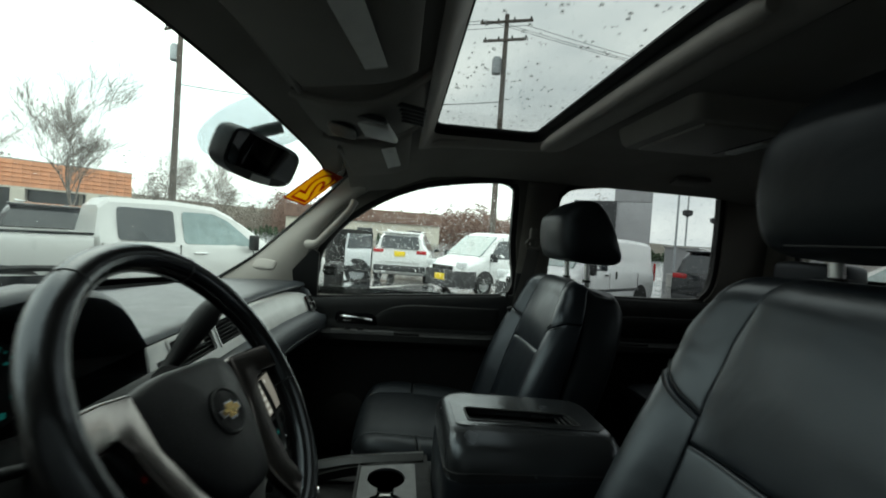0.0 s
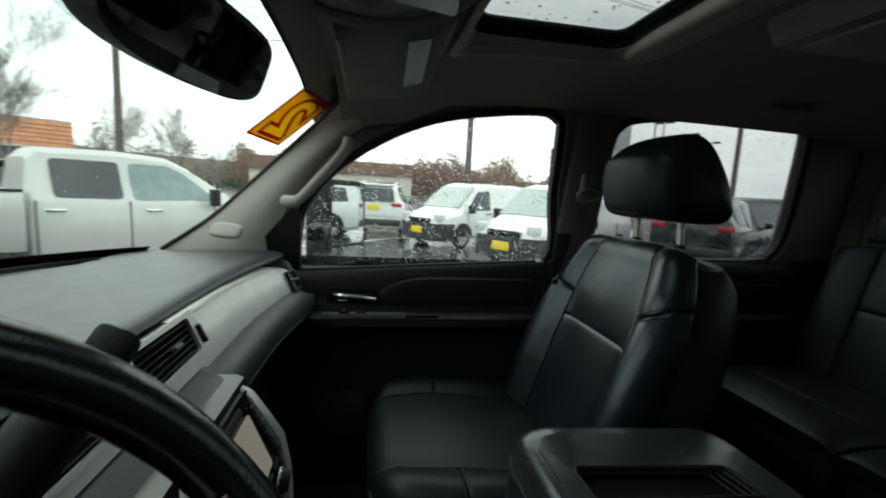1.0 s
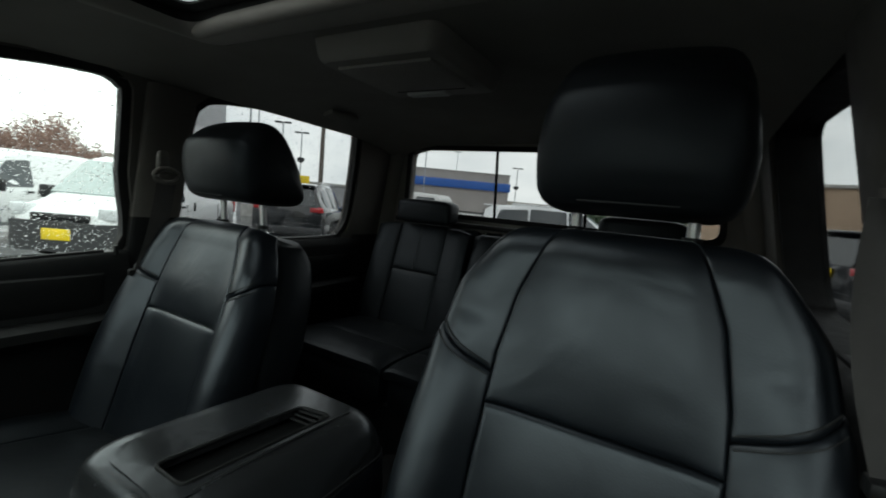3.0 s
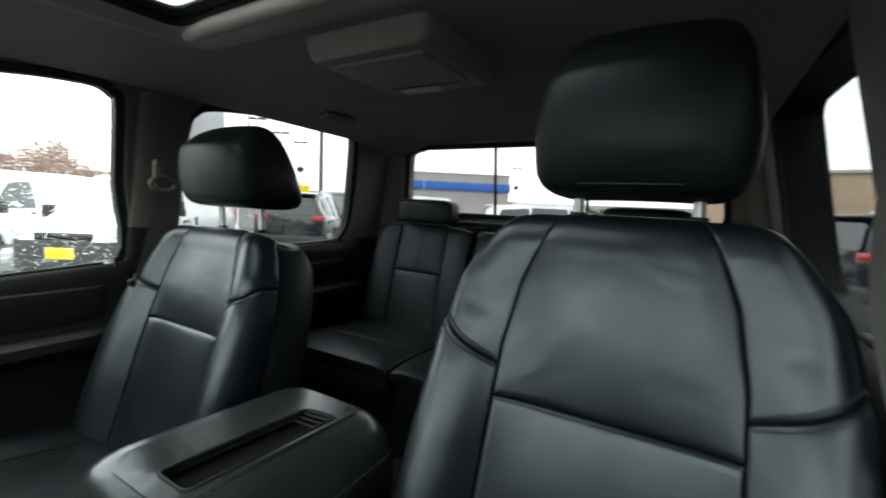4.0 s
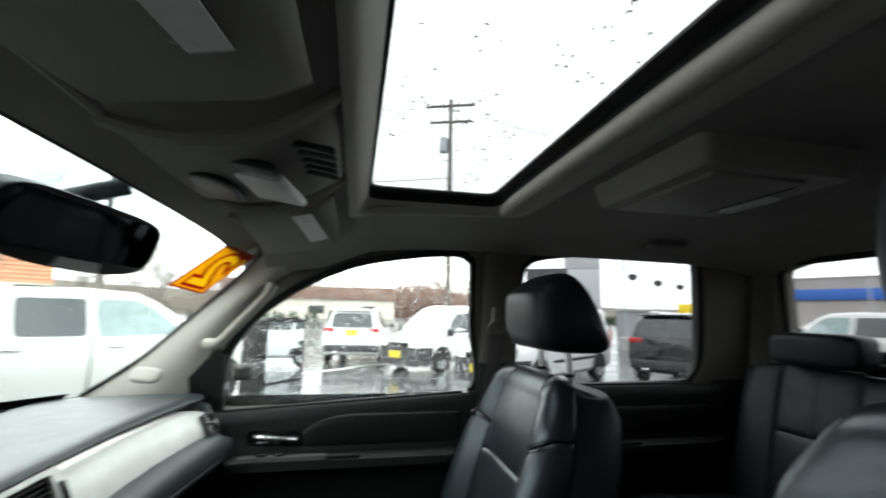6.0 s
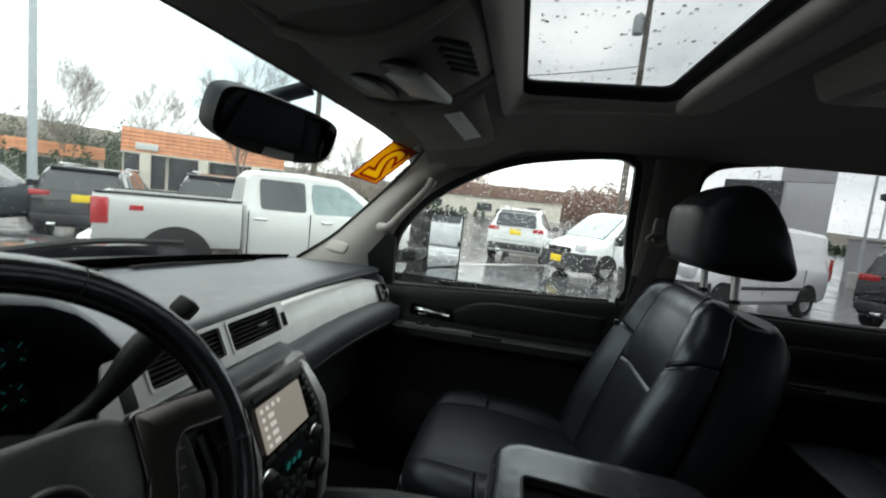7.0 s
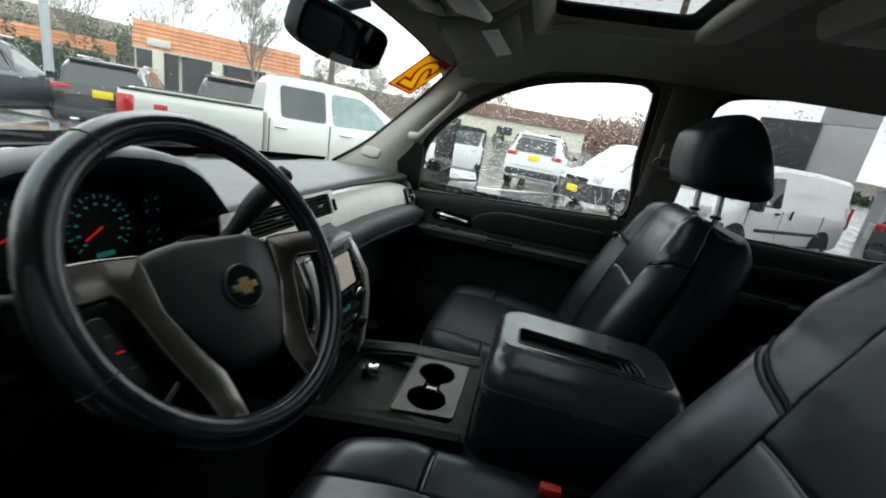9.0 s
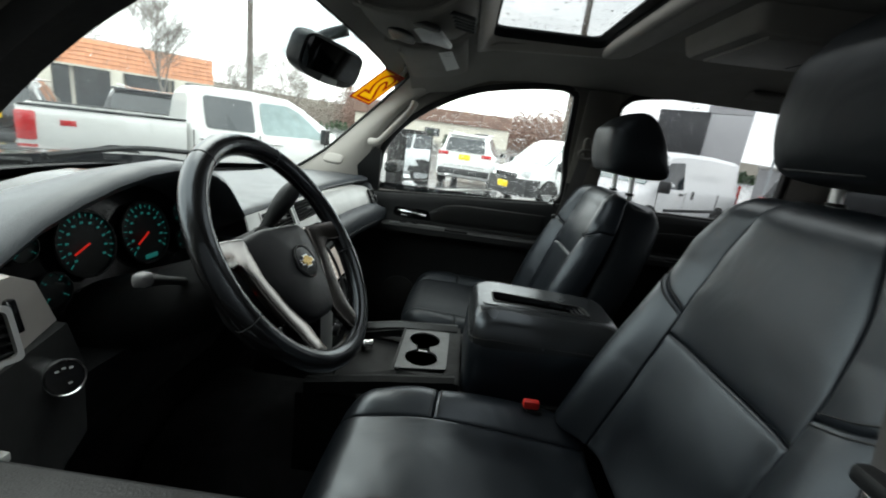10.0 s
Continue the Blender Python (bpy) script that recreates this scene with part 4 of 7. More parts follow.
for sgn in (-1, 1):
    arm = [(0.086, 0.036), (0.128, 0.036), (0.170, 0.032), (0.172, -0.004), (0.150, -0.004), (0.126, 0.0), (0.115, -0.014), (0.106, -0.045), (0.095, -0.080), (0.084, -0.115), (0.080, -0.155), (0.050, -0.168), (0.046, -0.125), (0.046, -0.098), (0.062, -0.068), (0.082, -0.024)]
    line = rounded([(sgn * a, b) for a, b in arm], 0.006, 3)
    bend = lambda u, v, w: WT @ Vector((u, v, -0.020 + w + 0.018 * min(1, max(0, (math.hypot(u, v) - 0.09) / 0.08)) ** 1.5))
    part("spoke", soft_plate(line, bend, 0.012, 0.004), BRONZETRIM, wheel, "pewter-grey spoke", sharp=50)
    pod = part("control_pod", soft_plate(rounded([(sgn * 0.110, 0.004), (sgn * 0.150, 0.002), (sgn * 0.150, -0.060), (sgn * 0.125, -0.105), (sgn * 0.086, -0.100)], 0.012), lambda u, v, w: WT @ Vector((u, v, -0.042 + w)), 0.012, 0.003), PLASTIC, wheel)
    pad = part("button", soft_plate(rounded([(sgn * 0.126, -0.010), (sgn * 0.142, -0.012), (sgn * 0.136, -0.070), (sgn * 0.120, -0.086), (sgn * 0.108, -0.080)], 0.008), lambda u, v, w: WT @ Vector((u, v, -0.031 + w)), 0.005, 0.002), BUTTONGREY, pod)
    for k in range(3):
        b = box((sgn * (0.129 - 0.005 * k), -0.030 - 0.017 * k, -0.0255), (0.006, 0.002, 0.001), 0)
        b.transform(WT)
        part("symbol", b, NEEDLE if sgn < 0 and k == 1 else GREYCAP, pad)
    part("edge", tube([WT @ Vector(p) for p in smoothline([(sgn * 0.154, -0.010, -0.022), (sgn * 0.153, -0.055, -0.022), (sgn * 0.135, -0.098, -0.022), (sgn * 0.118, -0.111, -0.020), (sgn * 0.092, -0.094, -0.016)], 4)], 0.0030, 6), PEWTER, pod)
column = thing("steering_column", (-0.44, 0.85, 1.25), "black plastic steering column cover with stalks", "steering column")
part("shroud", loft([ellipse_ring(WM @ Vector((0, 0, -0.03)), (1, 0, 0), WM.to_3x3() @ Vector((0, 1, 0)), 0.055, 0.055, 20), ellipse_ring((-0.44, 0.80, 1.27), (1, 0, 0), (0, 0.3, 0.95), 0.075, 0.06, 20), ellipse_ring((-0.44, 0.96, 1.20), (1, 0, 0), (0, 0.3, 0.95), 0.085, 0.07, 20)]), PLASTIC, column)
part("turn_stalk", tube(smoothline([(-0.50, 0.79, 1.315), (-0.55, 0.782, 1.335), (-0.596, 0.774, 1.352)], 4), [0.006] * 4 + [0.006, 0.007, 0.008, 0.0085, 0.008], 10), PLASTIC, column)
part("stalk_cap", sq((-0.600, 0.772, 1.354), (0.011, 0.009, 0.009), 0.6, 0.6, seg=14, rows=8), GREYCAP, column, "pale grey stalk end")
part("shift_lever", tube(smoothline([(-0.36, 0.80, 1.31), (-0.30, 0.775, 1.345), (-0.262, 0.755, 1.395), (-0.235, 0.738, 1.432)], 5), [0.010] * 6 + [0.011, 0.013, 0.015, 0.017, 0.0185, 0.019, 0.019, 0.018, 0.016, 0.012], 12), PLASTIC, column, "thick column shift lever")
part("lever_tip", box((-0.226, 0.731, 1.444), (0.024, 0.024, 0.022), 0.005, 2, rot=(28, 35, 20)), PLASTIC, column)

# ---- centre console ----
console = thing("center_console", (-0.02, 0.35, 0.7), "black centre console with armrest lid, open bin and silver cup holders", "console")
CXL, CXR = -0.175, 0.135
bin_hole = rounded([(-0.14, 0.525), (0.09, 0.525), (0.10, 0.67), (-0.135, 0.67)], 0.015)
cups_hole = rounded([(-0.135, 0.395), (0.085, 0.395), (0.085, 0.518), (-0.14, 0.518)], 0.01)
top = lambda u, v, w: (u, v, 1.008 - 0.055 * max(0, (v - 0.5)) / 0.2 - w)
part("deck", plate([(CXL, 0.36), (CXR, 0.36), (CXR + 0.01, 0.70), (CXL - 0.0, 0.70)], [bin_hole, cups_hole], top, 0.02), DECK, console)
part("side_rail", loft([[(x0, y, z + 0.012), (x0 + 0.012, y, z + 0.024), (x0 + 0.030, y, z + 0.02), (x0 + 0.032, y, z - 0.02), (x0, y, z - 0.02)] for x0, y, z in ((0.108, 0.70, 0.955), (0.106, 0.55, 0.985), (0.100, 0.37, 1.0))]), PEWTER, console, "grey metal-look side rail")
part("side_rail", loft([[(x0, y, z + 0.012), (x0 + 0.012, y, z + 0.020), (x0 + 0.034, y, z + 0.012), (x0 + 0.034, y, z - 0.02), (x0, y, z - 0.02)] for x0, y, z in ((-0.19, 0.72, 0.955), (-0.19, 0.55, 0.985), (-0.185, 0.37, 1.005))]), DECK, console)
part("body", loft([[(CXL - 0.012, y, z), (CXR + 0.012, y, z), (CXR + 0.02, y, 0.70), (CXL - 0.02, y, 0.70)] for y, z in ((0.74, 0.935), (0.52, 0.945), (0.36, 0.985), (0.0, 0.99), (-0.05, 0.97))]), DECK, console)
part("bin_floor", box((-0.02, 0.60, 0.948), (0.24, 0.16, 0.006), 0.001), RUBBER, console)
part("bin_wall", box((-0.02, 0.523, 0.972), (0.24, 0.006, 0.06), 0.001), PLASTIC, console)
bell = []
for cx, a0 in ((0.021, -155), (-0.078, 25)):
    bell += [(cx + 0.042 * math.cos(radians(a0 + 310 * k / 22)), 0.458 + 0.042 * math.sin(radians(a0 + 310 * k / 22))) for k in range(23)]
holder = part("cup_holder_plate", plate(rounded([(-0.120, 0.392), (0.084, 0.392), (0.070, 0.517), (-0.143, 0.517)], 0.008), [bell], flat(1.006), 0.006), PEWTER, console, "brushed pewter cup holder plate")
for cx in (0.021, -0.078):
    part("cup_well", revolve([(0.0425, 0.0), (0.040, -0.05), (0.0, -0.052), (0.0, -0.056), (0.045, -0.056), (0.045, 0.0)], 24, pose(cx, 0.458, 1.005)), PLASTIC, holder)
part("bridge", box((-0.0285, 0.458, 1.000), (0.012, 0.024, 0.008), 0.002), SILVERTRIM, holder)
outlet = part("power_outlet", revolve([(0.010, -0.02), (0.012, 0), (0.014, 0.002), (0.014, 0.010), (0.0105, 0.012), (0.0105, 0.018), (0.0135, 0.020), (0.0135, 0.030), (0.011, 0.032), (0.0, 0.032)], 20, pose(0.028, 0.628, 0.968, 84, 0, 14) @ Matrix.Diagonal((1, 1, 0.8, 1))), CHROME, console, "chrome power outlet cap")
part("outlet_socket", revolve([(0.017, 0), (0.017, 0.006), (0.011, 0.007), (0.011, 0)], 18, pose(0.028, 0.636, 0.966, 84, 0, 14)), PLASTIC, outlet)
# armrest lid with tray
LZ = lambda y: 1.192 - 0.07 * max(0.0, 0.16 - y) - 0.20 * max(0.0, y - 0.30) ** 1.2
outl = rounded([(-0.178, 0.352), (0.110, 0.352), (0.100, -0.015), (-0.165, -0.015)], 0.05, 6)
trayh = rounded([(-0.083, 0.300), (-0.018, 0.300), (-0.030, 0.072), (-0.088, 0.062)], 0.012, 4)
RIGHT = ((0.66, 0.86, -0.001), (0.76, 0.895, 0.0), (0.84, 0.925, 0.0035), (0.905, 0.952, 0.010), (0.955, 0.975, 0.020), (0.985, 0.991, 0.033), (1.0, 1.0, 0.050), (0.995, 0.997, 0.066), (0.97, 0.98, 0.078))
LEFT = ((0.50, 0.86, -0.001), (0.60, 0.895, 0.001), (0.70, 0.925, 0.006), (0.79, 0.952, 0.014), (0.87, 0.975, 0.026), (0.935, 0.991, 0.042), (0.98, 1.0, 0.060), (1.0, 0.997, 0.076), (0.99, 0.98, 0.084))
rings = []
for (kr, k2, dr), (kl, _, dl) in zip(RIGHT, LEFT):
    row = []
    for u, v in outl:
        b = min(1, max(0, (0.02 - u) / 0.10))
        row.append(Vector((-0.034 + (u + 0.034) * (kr + (kl - kr) * b), 0.168 + (v - 0.168) * k2, LZ(v) - dr - (dl - dr) * b)))
    rings.append(row)
lid = part("armrest_lid", loft(rings, True, False), LIDVINYL, console, "padded black leather armrest lid with a tray", sharp=80)
part("lid_top", plate([(p.x, p.y) for p in rings[0]], [trayh], lambda u, v, w: (u, v, LZ(v) + 0.001 - w), 0.012), LIDVINYL, lid)
part("tray", plate(grow(trayh, 0.004), [], lambda u, v, w: (u, v, LZ(v) - 0.018 - w), 0.004), PLASTIC, lid)
part("lid_seam", tube([(-0.100 - 0.012 * (y > 0.3), y, LZ(y) + 0.0004) for y in (0.295, 0.20, 0.10, 0.03)], 0.0014, 5), STITCH, lid)
for k in range(3):
    y = 0.074 + 0.010 * k
    part("tray_ridge", tube([(-0.082, y, LZ(y) - 0.002 - 0.003 * k), (-0.034, y + 0.006, LZ(y) - 0.002 - 0.003 * k)], 0.0022, 6), PLASTIC, lid)
part("tray_rim", tube([Vector((u, v, LZ(v) + 0.0005)) for u, v in trayh], 0.003, 6, True), PLASTIC, lid)
part("seam", tube([p + Vector((0, 0, 0.001)) for p in rings[6]], 0.0012, 5, True), STITCH, lid)
rings = [[Vector((-0.034 + (u + 0.034) * k, 0.168 + (v - 0.168) * k2, z)) for u, v in outl] for k, k2, z in ((0.97, 0.97, 1.122), (1.0, 1.0, 1.115), (1.03, 1.01, 1.07), (1.03, 1.01, 1.0), (0.99, 0.99, 0.97))]
part("armrest_box", loft(rings), LEATHER2, console, "black leather padded armrest body")

# ---- seats ----
def curve(pts, t):
    """Catmull-Rom through the points at t from 0 to len - 1."""
    i = min(int(t), len(pts) - 2)
    f = t - i
    p0, p1, p2, p3 = (Vector(pts[max(0, min(len(pts) - 1, i + k))]) for k in (-1, 0, 1, 2))
    return 0.5 * (2 * p1 + (p2 - p0) * f + (2 * p0 - 5 * p1 + 4 * p2 - p3) * f * f + (3 * p1 - p0 - 3 * p2 + p3) * f ** 3)


def lay(S, u, v, lift):
    """A point on the surface S, lifted along its normal."""
    e = 1e-3
    q = S(u, v)
    return q + (S(u + e, v) - q).cross(S(u, v + e) - q).normalized() * lift


def pad_headrest(cx, y, z, half, name, parent, label, tall=1.0):
    """Padded headrest: flat front face, humped top falling to the rear."""
    prof = smoothline([(0.080, -0.060), (0.088, -0.030), (0.091, 0.010), (0.088, 0.048), (0.074, 0.064), (0.046, 0.088), (0.002, 0.106), (-0.032, 0.090), (-0.068, 0.034), (-0.093, -0.034), (-0.105, -0.074), (-0.092, -0.092), (-0.050, -0.096), (0.030, -0.092), (0.066, -0.082), (0.080, -0.060)], 4)[:-1]
    rings = []
    for k in range(25):
        a = -1 + 2 * k / 24
        a = math.copysign(1 - (1 - abs(a)) ** 1.5, a)
        f = max(0.02, 1 - abs(a) ** 9) ** 0.36
        g = max(0.02, 1 - abs(a) ** 9) ** 0.28
        prof = [Vector((p.x, p.y * (tall if p.y > 0 else 1.0), 0)) for p in prof] if k == 0 else prof
        rings.append([Vector((cx + half * a * (1 - 0.06 * max(0, q.y / 0.1)), y + q.x * g - 0.016 * a * a - 0.012, z + q.y * f - 0.004 * a * a)) for q in (Vector(p) for p in prof)])
    hr = part(name, loft(rings), LEATHERHR, parent, label, sharp=70)
    return hr


def front_seat(cx, dz, low, label, tall=0.475, split=0.52, bol=0.66, puff=1.0, neck=0.0, bow=0.0, hug=0.0, sag=0.0, foot=-0.02):
    """tall: height of the backrest; split, bol: where the seams of its centre and its bolsters lie."""
    st = thing("front_seat", (cx, 0.15, FLOOR_Z), label, "seat", "front seats")
    def back(u, v):
        """The backrest's skin: u across the face, past 1 round the side; v up, rolling over at the top."""
        tilt = 0.115 * min(1, max(0, abs(u) - 0.47) / 0.53) * max(0, 1 - abs(v - bol - 0.02) / 0.32)
        w = v + tilt
        w -= 0.105 * min(1, max(0, (abs(u) - 0.70) / 0.75)) ** 1.9 * max(0, min(1, (v - 0.55) / 0.4))
        half = float(np.interp(w, [0, 0.35, 0.62, 0.8, 0.9, 0.97, 1.0], [0.250, 0.253, 0.246, 0.226 - 0.3 * neck, 0.203 - 0.7 * neck, 0.176 - neck, 0.158 - neck]))
        B = puff * (1 - 0.80 * min(1, max(0, w)) ** 2.5) + hug * max(0.0, 1 - max(0, w) / 0.72) ** 0.8
        sec = [(0, 0), (0.24, 0), (0.47, 0.002), (0.62, 0.020 * B), (0.79, 0.056 * B), (0.92, 0.054 * B + 0.002), (0.995, 0.022 * B), (1.015, -0.030), (1.005, -0.085), (0.95, -0.132)]
        q = curve(sec, min(abs(u) / 0.166, 8.99))
        y, z = 0.085 - 0.150 * w - bow * math.sin(math.pi * min(1, max(0, w / 0.9))), 1.03 + tall * w + dz
        if w > 0.90:
            ph = min(1.0, (w - 0.90) / 0.10) * 1.40
            y = 0.085 - 0.135 - 0.050 * (1 - math.cos(ph)) - 0.004
            z = 1.03 + 0.90 * tall + 0.0475 * math.sin(ph) + dz
            y += 0.004 * math.cos(ph)
        return Vector((cx - math.copysign(1, u) * half * q.x, y + q.y, z))
    part("upper_back_panel", pillow(back, -0.47, 0.47, split, 0.995, 0.009, 30, 30, 60), LEATHER, st, sharp=80)
    part("lower_back_panel", pillow(back, -0.47, 0.47, foot, split, 0.011, 30, 26, 44), LEATHER, st, sharp=80)
    for s in (-1, 1):
        a, b = (0.47, 1.16) if s > 0 else (-1.16, -0.47)
        part("upper_bolster", pillow(back, a, b, bol, 0.99, 0.007, 30, 24, 50), LEATHER, st, sharp=80)
        part("lower_bolster", pillow(back, a, b, foot, bol, 0.008, 30, 28, 60), LEATHER2, st, sharp=80)
        for off in (-0.014, 0.014):
            part("seam", tube([lay(back, s * (0.49 + 0.46 * k / 10), bol + off, 0.0078) for k in range(11)], 0.0011, 5), STITCH, st)
    rings = []
    for v in (0.0, 0.2, 0.45, 0.7, 0.82, 0.89, 0.94, 0.975, 0.995):
        row = []
        half = abs(back(1.0, v).x - cx) * float(np.interp(v, [0.75, 0.89, 0.95, 1.0], [1.03, 1.025, 1.0, 0.92]))
        p = back(0, v)
        for k in range(28):
            t = 2 * math.pi * k / 28
            c, q = math.cos(t), math.sin(t)
            depth = float(np.interp(v, [0.0, 0.75, 0.89, 0.95, 1.0], [0.082, 0.086, 0.080, 0.068, 0.044]))
            row.append((cx + half * math.copysign(abs(c) ** 0.43, c), p.y - depth - 0.014 + depth * math.copysign(abs(q) ** 0.55, q), p.z - 0.008 - 0.024 * max(0, -q) * min(1, v * 1.2) - 0.030 * abs(c) ** 4 * min(1, max(0, (v - 0.5) / 0.4))))
        rings.append(row)
    part("back_shell", loft(rings), LEATHERHR, st, "padded black seat back", sharp=70)
    # cushion
    def seat(u, v):
        half = 0.262 - 0.03 * max(0, v - 0.7) / 0.3
        w = min(v, 0.90)
        y = 0.10 + (0.50 if cx < 0 else 0.46) * w
        z = 1.010 - low + 0.030 * math.sin(min(1, w * 1.2) * 1.7) - 0.03 * max(0, w - 0.6) - sag * (1 - w)
        B = 1 - 0.45 * v
        sec = [(0, 0), (0.25, 0), (0.49, 0.001), (0.64, 0.010 * B), (0.80, 0.026 * B), (0.92, 0.024 * B), (1.0, -0.002), (1.02, -0.045), (0.99, -0.10)]
        q = curve(sec, min(abs(u) / 0.166, 7.99))
        ph = max(0, v - 0.90) / 0.10 * 1.5
        y += 0.050 * math.sin(ph) - 0.035 * abs(q.x) ** 4 * v ** 3
        z -= 0.060 * (1 - math.cos(ph))
        return Vector((cx + math.copysign(1, u) * half * q.x, y, z + q.y))
    hide, hide2 = (LEATHER, LEATHER2) if cx < 0 else (LEATHERHR, LEATHERHR)
    part("seat_center", pillow(seat, -0.49, 0.49, 0.0, 1.0, 0.009, 30, 34, 50), hide, st, sharp=80)
    for s in (-1, 1):
        a, b = (0.49, 1.32) if s > 0 else (-1.32, -0.49)
        part("seat_bolster", pillow(seat, a, b, 0.0, 0.62, 0.008, 30, 24, 50), hide2, st, sharp=80)
        part("seat_bolster", pillow(seat, a, b, 0.62, 0.99, 0.008, 30, 24, 50), hide2, st, sharp=80)
        for off in (-0.016, 0.016):
            part("seam", tube([lay(seat, s * (0.51 + 0.46 * k / 8), 0.62 + off, 0.0078) for k in range(9)], 0.0011, 5), STITCH, st)
    rings = []
    for z, k in ((0.985, 0.955), (0.95, 0.975), (0.91, 0.97), (0.88, 0.93)):
        rings.append([Vector((cx + 0.258 * k * u, 0.335 + 0.238 * k * w, z - low)) for u, w in rounded([(-1, -1), (1, -1), (0.90, 1), (-0.90, 1)], 0.3, 6)])
    part("seat_base", loft(rings), LEATHER, st)
    part("side_cover", box((cx - math.copysign(0.262, cx), 0.28, 0.89 - low), (0.016, 0.40, 0.07), 0.006), PLASTIC, st)
    part("side_cover", box((cx + math.copysign(0.262, cx), 0.28, 0.89 - low), (0.016, 0.40, 0.07), 0.006), PLASTIC, st)
    part("pedestal", box((cx, 0.25, 0.76), (0.40, 0.36, 0.25), 0.02), PLASTIC, st)
    # headrest
    hz = 1.655 + dz
    hr = pad_headrest(cx, -0.100, hz, 0.142, "headrest", st, "padded black leather headrest", 1.32 if cx < 0 else 1.0)
    part("seam", tube([Vector((cx + x, -0.028 - 0.016 * (x / 0.142) ** 2, hz - 0.0785)) for x in [0.0625 * (k / 4 - 1) for k in range(9)]], 0.0012, 5), STITCH, hr)
    for s in (-1, 1):
        part("post", tube([(cx + s * 0.081, -0.125, hz - 0.05), (cx + s * 0.081, -0.135, hz - 0.17)], 0.0082, 12), SATIN, hr, "chrome headrest post")
        part("grommet", revolve([(0.014, 0), (0.013, 0.008), (0.008, 0.009), (0.008, 0)], 14, pose(cx + s * 0.081, -0.132, 1.025 + tall + dz)), PLASTIC, hr)
    return st


front_seat(-0.486, 0.0, 0.03, "black leather driver's bucket seat with adjustable headrest, lightly creased", 0.505, 0.485, 0.565, 0.2, 0.022, 0.010, 0.85)
front_seat(0.447, -0.050, 0.050, "black leather passenger bucket seat beside the window, headrest on chrome posts", sag=0.035, foot=-0.15)

bench = thing("rear_bench", (0, -0.8, FLOOR_Z), "black leather rear bench seat with folding split backrest and low headrests", "seat")
SPLIT = ((0.22, 0.70), (-0.20, 0.21), (-0.70, -0.21))
for x0, x1 in SPLIT:
    cxm, hw = (x0 + x1) / 2, (x1 - x0) / 2
    def rb(u, v, c=cxm, h=hw):
        a = max(0, abs(u) - 0.5) / 0.5
        return Vector((c - u * h, -0.90 - 0.14 * v + 0.02 * a * (h > 0.22) - 0.02 * max(0, a - 0.7), 0.98 + 0.475 * v - 0.03 * max(0, a - 0.6) * (v > 0.8)))
    if hw > 0.22:
        part("upper_back_panel", pillow(rb, -0.5, 0.5, 0.56, 1.0, 0.012, 16, 16, 22), LEATHERHR, bench)
        part("lower_back_panel", pillow(rb, -0.5, 0.5, 0.0, 0.56, 0.013, 16, 16, 22), LEATHERHR, bench)
        for a, b in ((-1, -0.5), (0.5, 1)):
            part("back_bolster", pillow(rb, a, b, 0.0, 0.985, 0.014, 14, 20, 18), LEATHERHR, bench)
        part("seam", tube([rb(0.0, 0.57 + 0.42 * k / 6) + Vector((0, 0.020, 0)) for k in range(7)], 0.0013, 5), STITCH, bench)
    else:
        part("fold_armrest", pillow(rb, -1, 1, 0.0, 0.97, 0.03, 10, 12, 6), LEATHERHR, bench)
    part("back_board", box((cxm, -1.08, 1.20), (2 * hw - 0.006, 0.09, 0.50), 0.02, rot=(15, 0, 0)), LEATHERHR, bench)
    def rs(u, v, c=cxm, h=hw):
        a = max(0, abs(u) - 0.5) / 0.5
        return Vector((c + u * h, -0.93 + 0.46 * v, 1.005 + 0.02 * math.sin(v * 2.2) - 0.05 * max(0, v - 0.86) - 0.015 * max(0, a - 0.6)))
    part("seat_cushion", pillow(rs, -1, 1, 0.0, 0.62, 0.014, 20, 14, 20), LEATHERHR, bench)
    part("seat_cushion_front", pillow(rs, -1, 1, 0.62, 1.0, 0.016, 20, 14, 16), LEATHERHR, bench)
    part("seat_base", box((cxm, -0.72, 0.94), (2 * hw - 0.01, 0.48, 0.13), 0.03), LEATHERHR, bench)
    if hw > 0.22:
        hb = sq((0, 0, 0), (0.138, 0.055, 0.052), 0.4, 0.4)
        hb.transform(pose(cxm - 0.03 * (1 if cxm > 0 else -1), -1.0, 1.512))
        part("headrest", hb, LEATHERHR, bench, "low black leather rear headrest", sharp=70)
part("bench_riser", box((0, -0.72, 0.75), (1.3, 0.42, 0.27), 0.02), PLASTIC, bench)
for sgn in (1, -1):
    solid("wall_quarter", box((sgn * 0.835, -1.08, 1.0), (0.06, 0.26, 0.78), 0.005), PLASTIC, "black trim behind the rear door", "wall", "structure")
solid("rear_shelf", box((0, -1.135, 1.466), (1.36, 0.06, 0.02), 0.006), PLASTIC, "black plastic ledge under the rear window", "trim", "structure")

